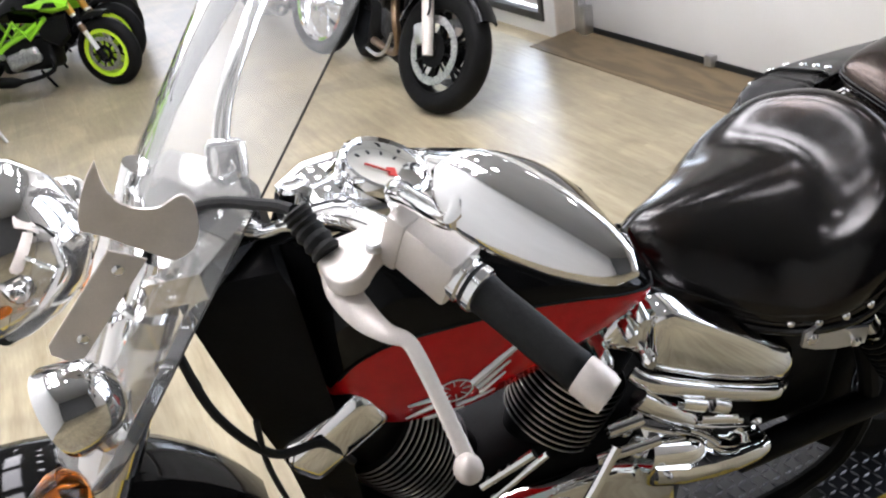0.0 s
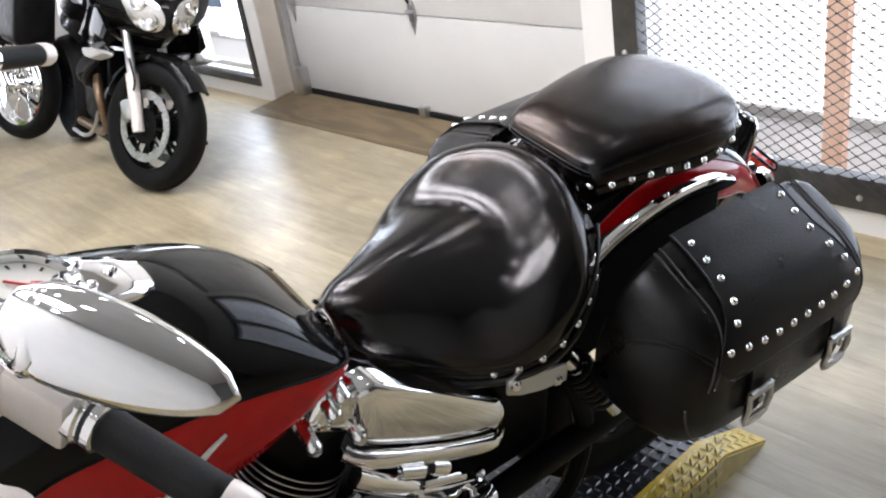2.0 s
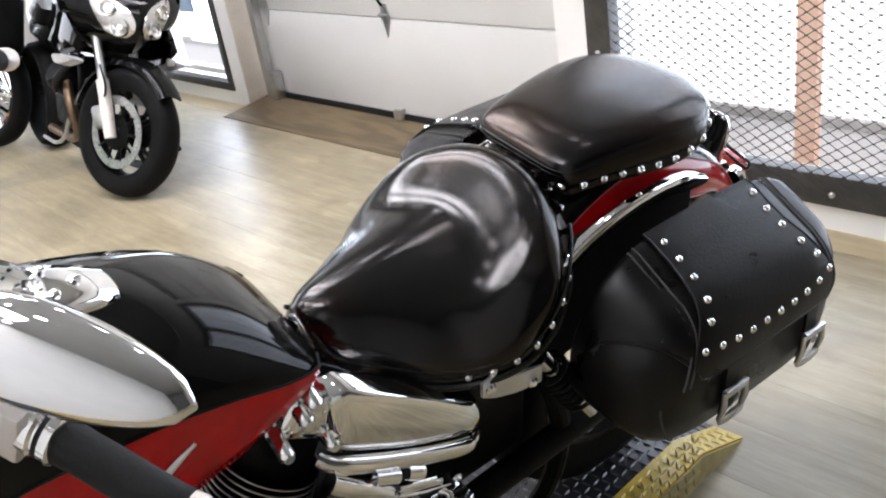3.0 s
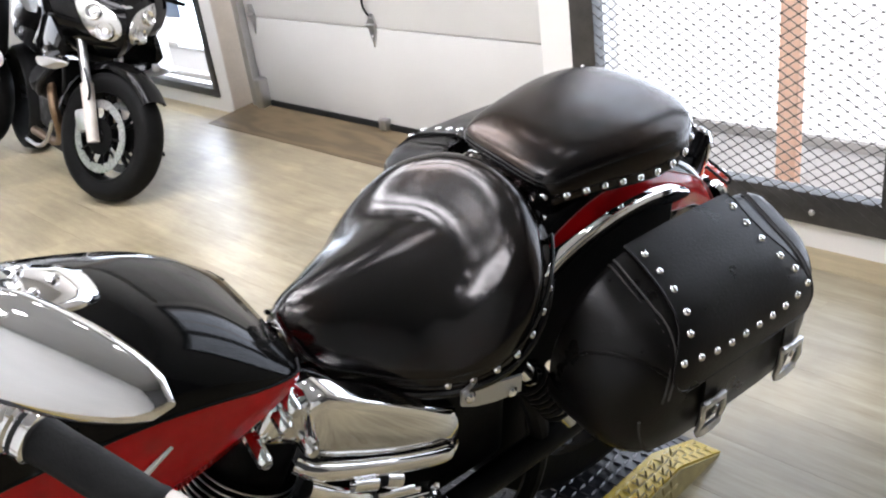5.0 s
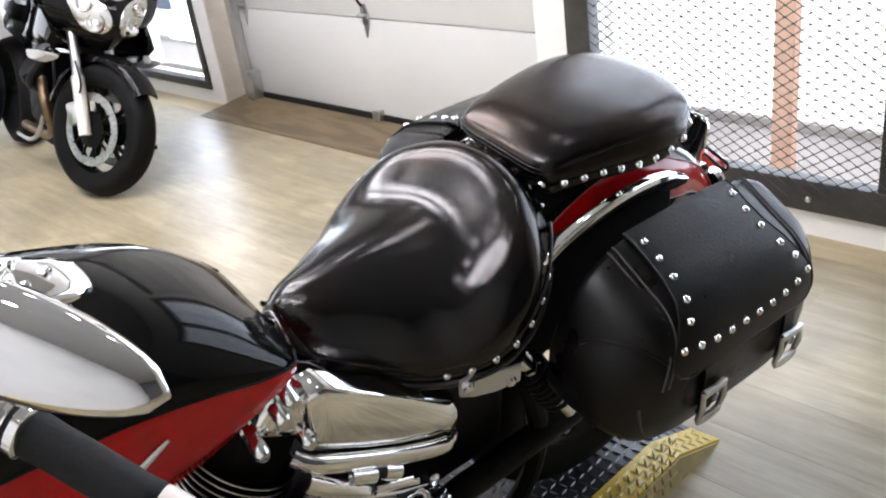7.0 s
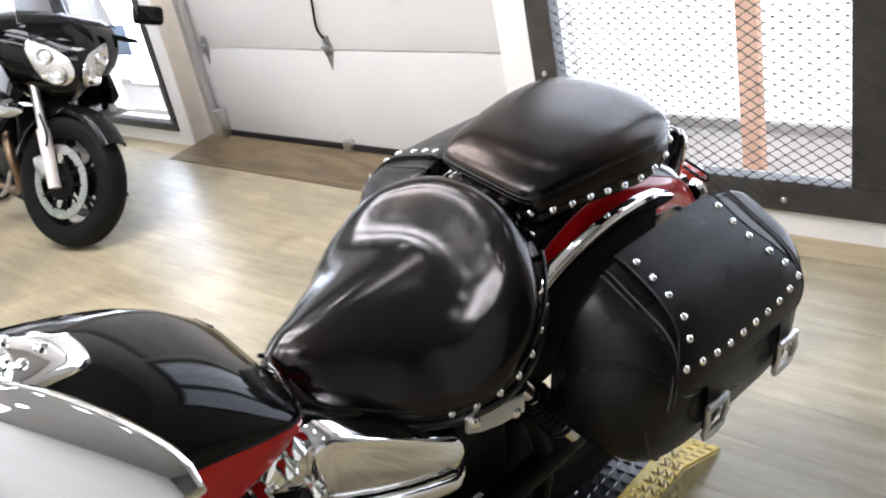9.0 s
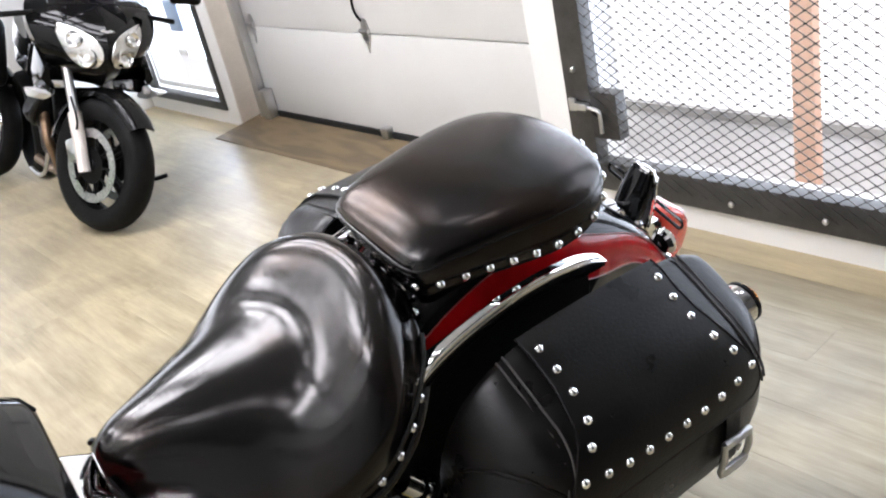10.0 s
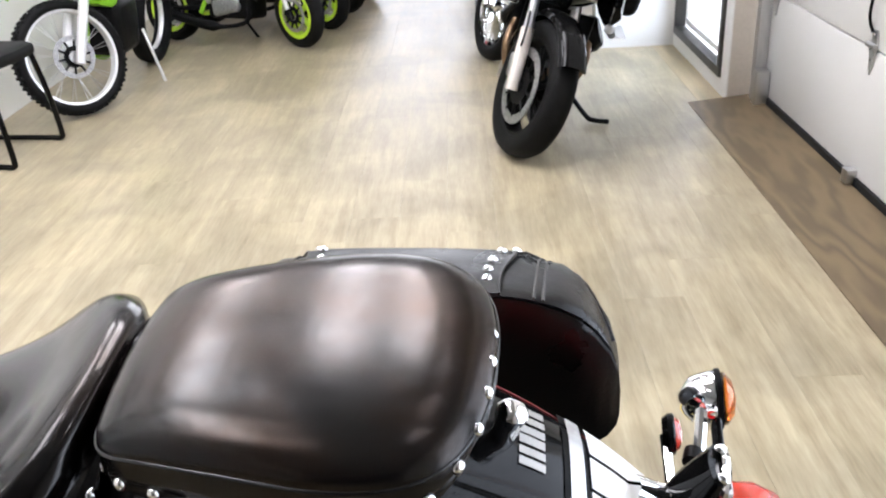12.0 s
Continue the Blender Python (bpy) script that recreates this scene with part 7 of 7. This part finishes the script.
        part("frame_tube", tube(spline([(0.2, s * 0.05, 0.58), (0.4, s * 0.1, 0.42), (0.62, s * 0.1, 0.32), (0.7, s * 0.1, 0.2)], 4), 0.016, 8), body, root)
    part("seat", loft([[Vector((x, w_ * y, z + h * k)) for y, k in ((-1, 0), (-0.9, 0.8), (0, 1), (0.9, 0.8), (1, 0))] for x, w_, z, h in ((0.60, 0.08, 0.50, 0.06), (0.8, 0.11, 0.50, 0.08), (1.1, 0.08, 0.58, 0.06))]), LEATHER, root, "black seat", sharp=50)
    part("tail", box(0.34, 0.12, 0.05, 0.02, pose(1.0, 0, 0.54, 0, -14, 0)), body, root)
    part("handlebar", tube(spline([st @ Vector(p) for p in ((0.3, -0.3, 0.78), (0.24, -0.1, 0.74), (0.24, 0.1, 0.74), (0.3, 0.3, 0.78))], 4), 0.011, 8), BLACK_METAL, root)
    part("headlamp", box(0.12, 0.16, 0.14, 0.04, st @ pose(0.12, 0, 0.64, 0, -10, 0), segments=3), body, root, "small headlamp cowl")
    part("exhaust", tube(spline([(0.36, 0.08, 0.3), (0.34, 0.1, 0.16), (0.6, 0.11, 0.12), (0.95, 0.13, 0.2)], 5), [0.014] * 10 + [0.035] * 6, 10), BLACK_METAL, root, "black exhaust")
    part("swing_arm", tube([(0.62, 0.08, 0.24), (1.0, 0.08, 0.215)], 0.018, 8), BLACK_METAL, root)
    part("side_stand", tube([(0.5, -0.1, 0.15), (0.47, -0.22, 0.012)], 0.009, 8), BLACK_METAL, root)
    return root


street_bike(pose(0.52, 6.65, 0, 8, 0, 157), "lime green and black street bike with lime wheels", GREEN, LIME_RIM, -20)
street_bike(pose(0.63, 7.17, 0, 8, 0, 157), "lime green street bike in a row of alike bikes", GREEN, LIME_RIM, -20)
street_bike(pose(0.70, 7.72, 0, 8, 0, 157), "red and black street bike at the row's end", RED_PLASTIC, BLACK_METAL, -20)
street_bike(pose(0.76, 8.4, 0, 8, 0, 157), "black street bike far down the room", BLACK_METAL, BLACK_METAL, -20)

# dirt bike with a knobbly tyre
dirt = thing("dirt_bike", pose(-0.46, 5.36, 0.0, 5, 0, 87), "green dirt bike with knobbly tyres by the wall", "dirt bike")
DS = steered(0.0, 0.30, 26, -42)
dm = DS @ Matrix.Translation((0, 0, 0.30)) @ pose(0, 0, 0, 90, 0, 0)
dw = part("front_wheel", lathe([(0.245, -0.03), (0.27, -0.04), (0.288, -0.03), (0.292, 0), (0.288, 0.03), (0.27, 0.04), (0.245, 0.03), (0.24, 0)], 48, m=dm, closed_profile=True), TYRE, dirt, "knobbly black tyre", sharp=60)
knobs = bmesh.new()
for k in range(64):
    a = 2 * math.pi * k / 64
    for j in ((-0.028, 0.0, 0.028) if k % 2 else (-0.014, 0.014)):
        box(0.012, 0.014, 0.012, 0.0, dm @ Matrix.Rotation(a, 4, "Z") @ Matrix.Translation((0.294 - abs(j) * 0.15, 0, j)), knobs)
tagged(part("tread", knobs, TYRE, dw), "rubber tread blocks", kind="stuff")
part("rim", lathe([(0.25, -0.03), (0.232, -0.026), (0.228, 0), (0.232, 0.026), (0.25, 0.03), (0.245, 0)], 48, m=dm, closed_profile=True), SILVER, dw, "silver rim")
part("hub", lathe([(0, -0.06), (0.03, -0.055), (0.035, 0), (0.03, 0.055), (0, 0.06)], 18, m=dm), BRUSHED, dw)
spoke_set(dw, dm, 0.03, 0.235, 32, BRUSHED, 0.0014)
brake_disc(dw, dm, 0.11, 0.05)
for s in (-1, 1):
    leg = part("fork_leg", tube([DS @ Vector((0, s * 0.085, 0.26)), DS @ Vector((0.15, s * 0.085, 0.58))], 0.026, 12), SILVER, dirt, "pale fork leg")
    part("fork_tube", tube([DS @ Vector((0.14, s * 0.085, 0.56)), DS @ Vector((0.27, s * 0.085, 0.9))], 0.022, 10), BRUSHED, leg)
part("caliper", box(0.06, 0.035, 0.08, 0.012, DS @ pose(0.08, 0.07, 0.34, 0, 20, 0)), BRUSHED, dirt)
arc_fender(dirt, 0.05, 0.45, 0.29, 0.06, 40, 140, GREEN, DS, "green front mudguard")
part("fuel_tank", loft([[Vector((x, w_ * y, z0 + (z1 - z0) * k)) for y, k in ((-0.5, 0), (-1, 0.5), (-0.5, 1), (0.5, 1), (1, 0.5), (0.5, 0))] for x, w_, z0, z1 in ((0.28, 0.08, 0.52, 0.8), (0.4, 0.15, 0.48, 0.86), (0.62, 0.1, 0.58, 0.84))]), GREEN, dirt, "green plastic tank and shrouds", sharp=50)
part("seat", box(0.62, 0.14, 0.09, 0.03, pose(0.88, 0, 0.86, 0, -3, 0), segments=3), LEATHER, dirt, "black bench seat")
part("rear_mudguard", box(0.4, 0.14, 0.03, 0.012, pose(1.25, 0, 0.84, 0, -12, 0)), GREEN, dirt, "green rear mudguard")
part("engine", box(0.3, 0.2, 0.3, 0.04, Matrix.Translation((0.52, 0, 0.36)), segments=3), BLACK_METAL, dirt, "dark engine")
part("frame_tube", tube(spline([(0.28, 0, 0.82), (0.34, 0.08, 0.5), (0.45, 0.09, 0.2), (0.75, 0.09, 0.2), (0.85, 0.08, 0.6), (1.1, 0.07, 0.8)], 5), 0.018, 8), GREEN, dirt)
part("number_plate", box(0.3, 0.012, 0.2, 0.005, pose(0.95, 0.12, 0.68, 0, 0, 0)), GREEN, dirt, "green side panel")
rdm = Matrix.Translation((1.1, 0, 0.28)) @ pose(0, 0, 0, 90, 0, 0)
rdw = part("rear_wheel", lathe([(0.2, -0.04), (0.24, -0.058), (0.27, -0.045), (0.28, 0), (0.27, 0.045), (0.24, 0.058), (0.2, 0.04), (0.195, 0)], 40, m=rdm, closed_profile=True), TYRE, dirt, "knobbly rear tyre", sharp=60)
part("rim", lathe([(0.205, -0.035), (0.19, 0), (0.205, 0.035), (0.2, 0)], 40, m=rdm, closed_profile=True), SILVER, rdw)
part("handlebar", tube(spline([DS @ Vector(p) for p in ((0.36, -0.38, 1.06), (0.29, -0.12, 0.98), (0.29, 0.12, 0.98), (0.36, 0.38, 1.06))], 4), 0.012, 8), BLACK_METAL, dirt)
part("prop_stand", tube([(0.7, -0.1, 0.3), (0.62, -0.24, 0.012)], 0.010, 8), BRUSHED, dirt, "thin steel prop stand")

# black chair with a sled frame
chair = thing("chair", pose(-0.65, 4.76, 0.0, 0, 0, -8), "black chair with tubular sled legs, by the wall", "chair")
seat_slab = slab([(-0.20, -0.20), (0.16, -0.20), (0.21, -0.17), (0.23, 0.0), (0.21, 0.17), (0.16, 0.20), (-0.20, 0.20)], 0.06, 0.02, m=Matrix.Translation((0, 0, 0.43)))
part("seat", seat_slab, CHAIR_SEAT, chair, "black padded seat")
part("backrest", box(0.05, 0.40, 0.26, 0.02, pose(-0.24, 0, 0.72, 0, -10, 0), segments=3), CHAIR_SEAT, chair, "black backrest")
for s in (-1, 1):
    part("leg_frame", tube(spline([(0.17, s * 0.19, 0.43), (0.205, s * 0.20, 0.24), (0.225, s * 0.205, 0.05), (0.215, s * 0.205, 0.012), (0.17, s * 0.205, 0.011), (-0.2, s * 0.205, 0.011), (-0.24, s * 0.205, 0.012), (-0.23, s * 0.2, 0.1), (-0.21, s * 0.2, 0.43), (-0.27, s * 0.19, 0.8)], 6), 0.0135, 10), PAINT_BLACK, chair, "black steel tube legs")
    part("foot_cap", box(0.03, 0.025, 0.014, 0.004, Matrix.Translation((0.205, s * 0.205, 0.007))), RUBBER, chair)
part("cross_bar", tube([(-0.21, -0.205, 0.011), (-0.21, 0.205, 0.011)], 0.010, 8), PAINT_BLACK, chair)

# ---- floor planks, laid along the room ----
PW, PL = 0.18, 1.22
floor = bpy.data.objects["floor"]
plank_bm = box(PW - 0.0004, PL - 0.0004, 0.006, 0.0002, Matrix.Translation((0, 0, -0.003)), segments=1)
plank = part("plank", plank_bm, PLANK, floor)
first = True
cols = int((X_WALL - X_LEFT) / PW) + 1
for c in range(cols):
    x = X_LEFT + PW * (c + 0.5)
    off = PL * random.random()
    for r in range(-3, 11):
        y = -0.2 + off + PL * r
        if y - PL / 2 < Y_NEAR or y - PL / 2 > 10.2:
            continue
        if x + PW / 2 > X_WALL + 0.02:
            continue
        m = Matrix.Translation((x, y, 0.0)) @ (Matrix.Rotation(math.pi, 4, "Z") if random.random() < 0.5 else Matrix.Identity(4))
        if first:
            plank.matrix_basis = m
            first = False
        else:
            share("plank", plank.data, floor, m)
part("plank_strip", span(X_LEFT, X_WALL + 0.2, Y_NEAR, Y_NEAR + 1.3, -0.006, -0.001), PLANK, floor)
part("plank_strip", span(X_LEFT, X_WALL + 0.2, 10.0, Y_BACK, -0.006, -0.001), PLANK, floor)
part("plank_strip", span(X_WALL - 0.13, X_WALL + 0.2, Y_NEAR + 0.5, 10.0, -0.006, 0.0015), EDGE_PLANK, floor, "tan plank strip along the wall")
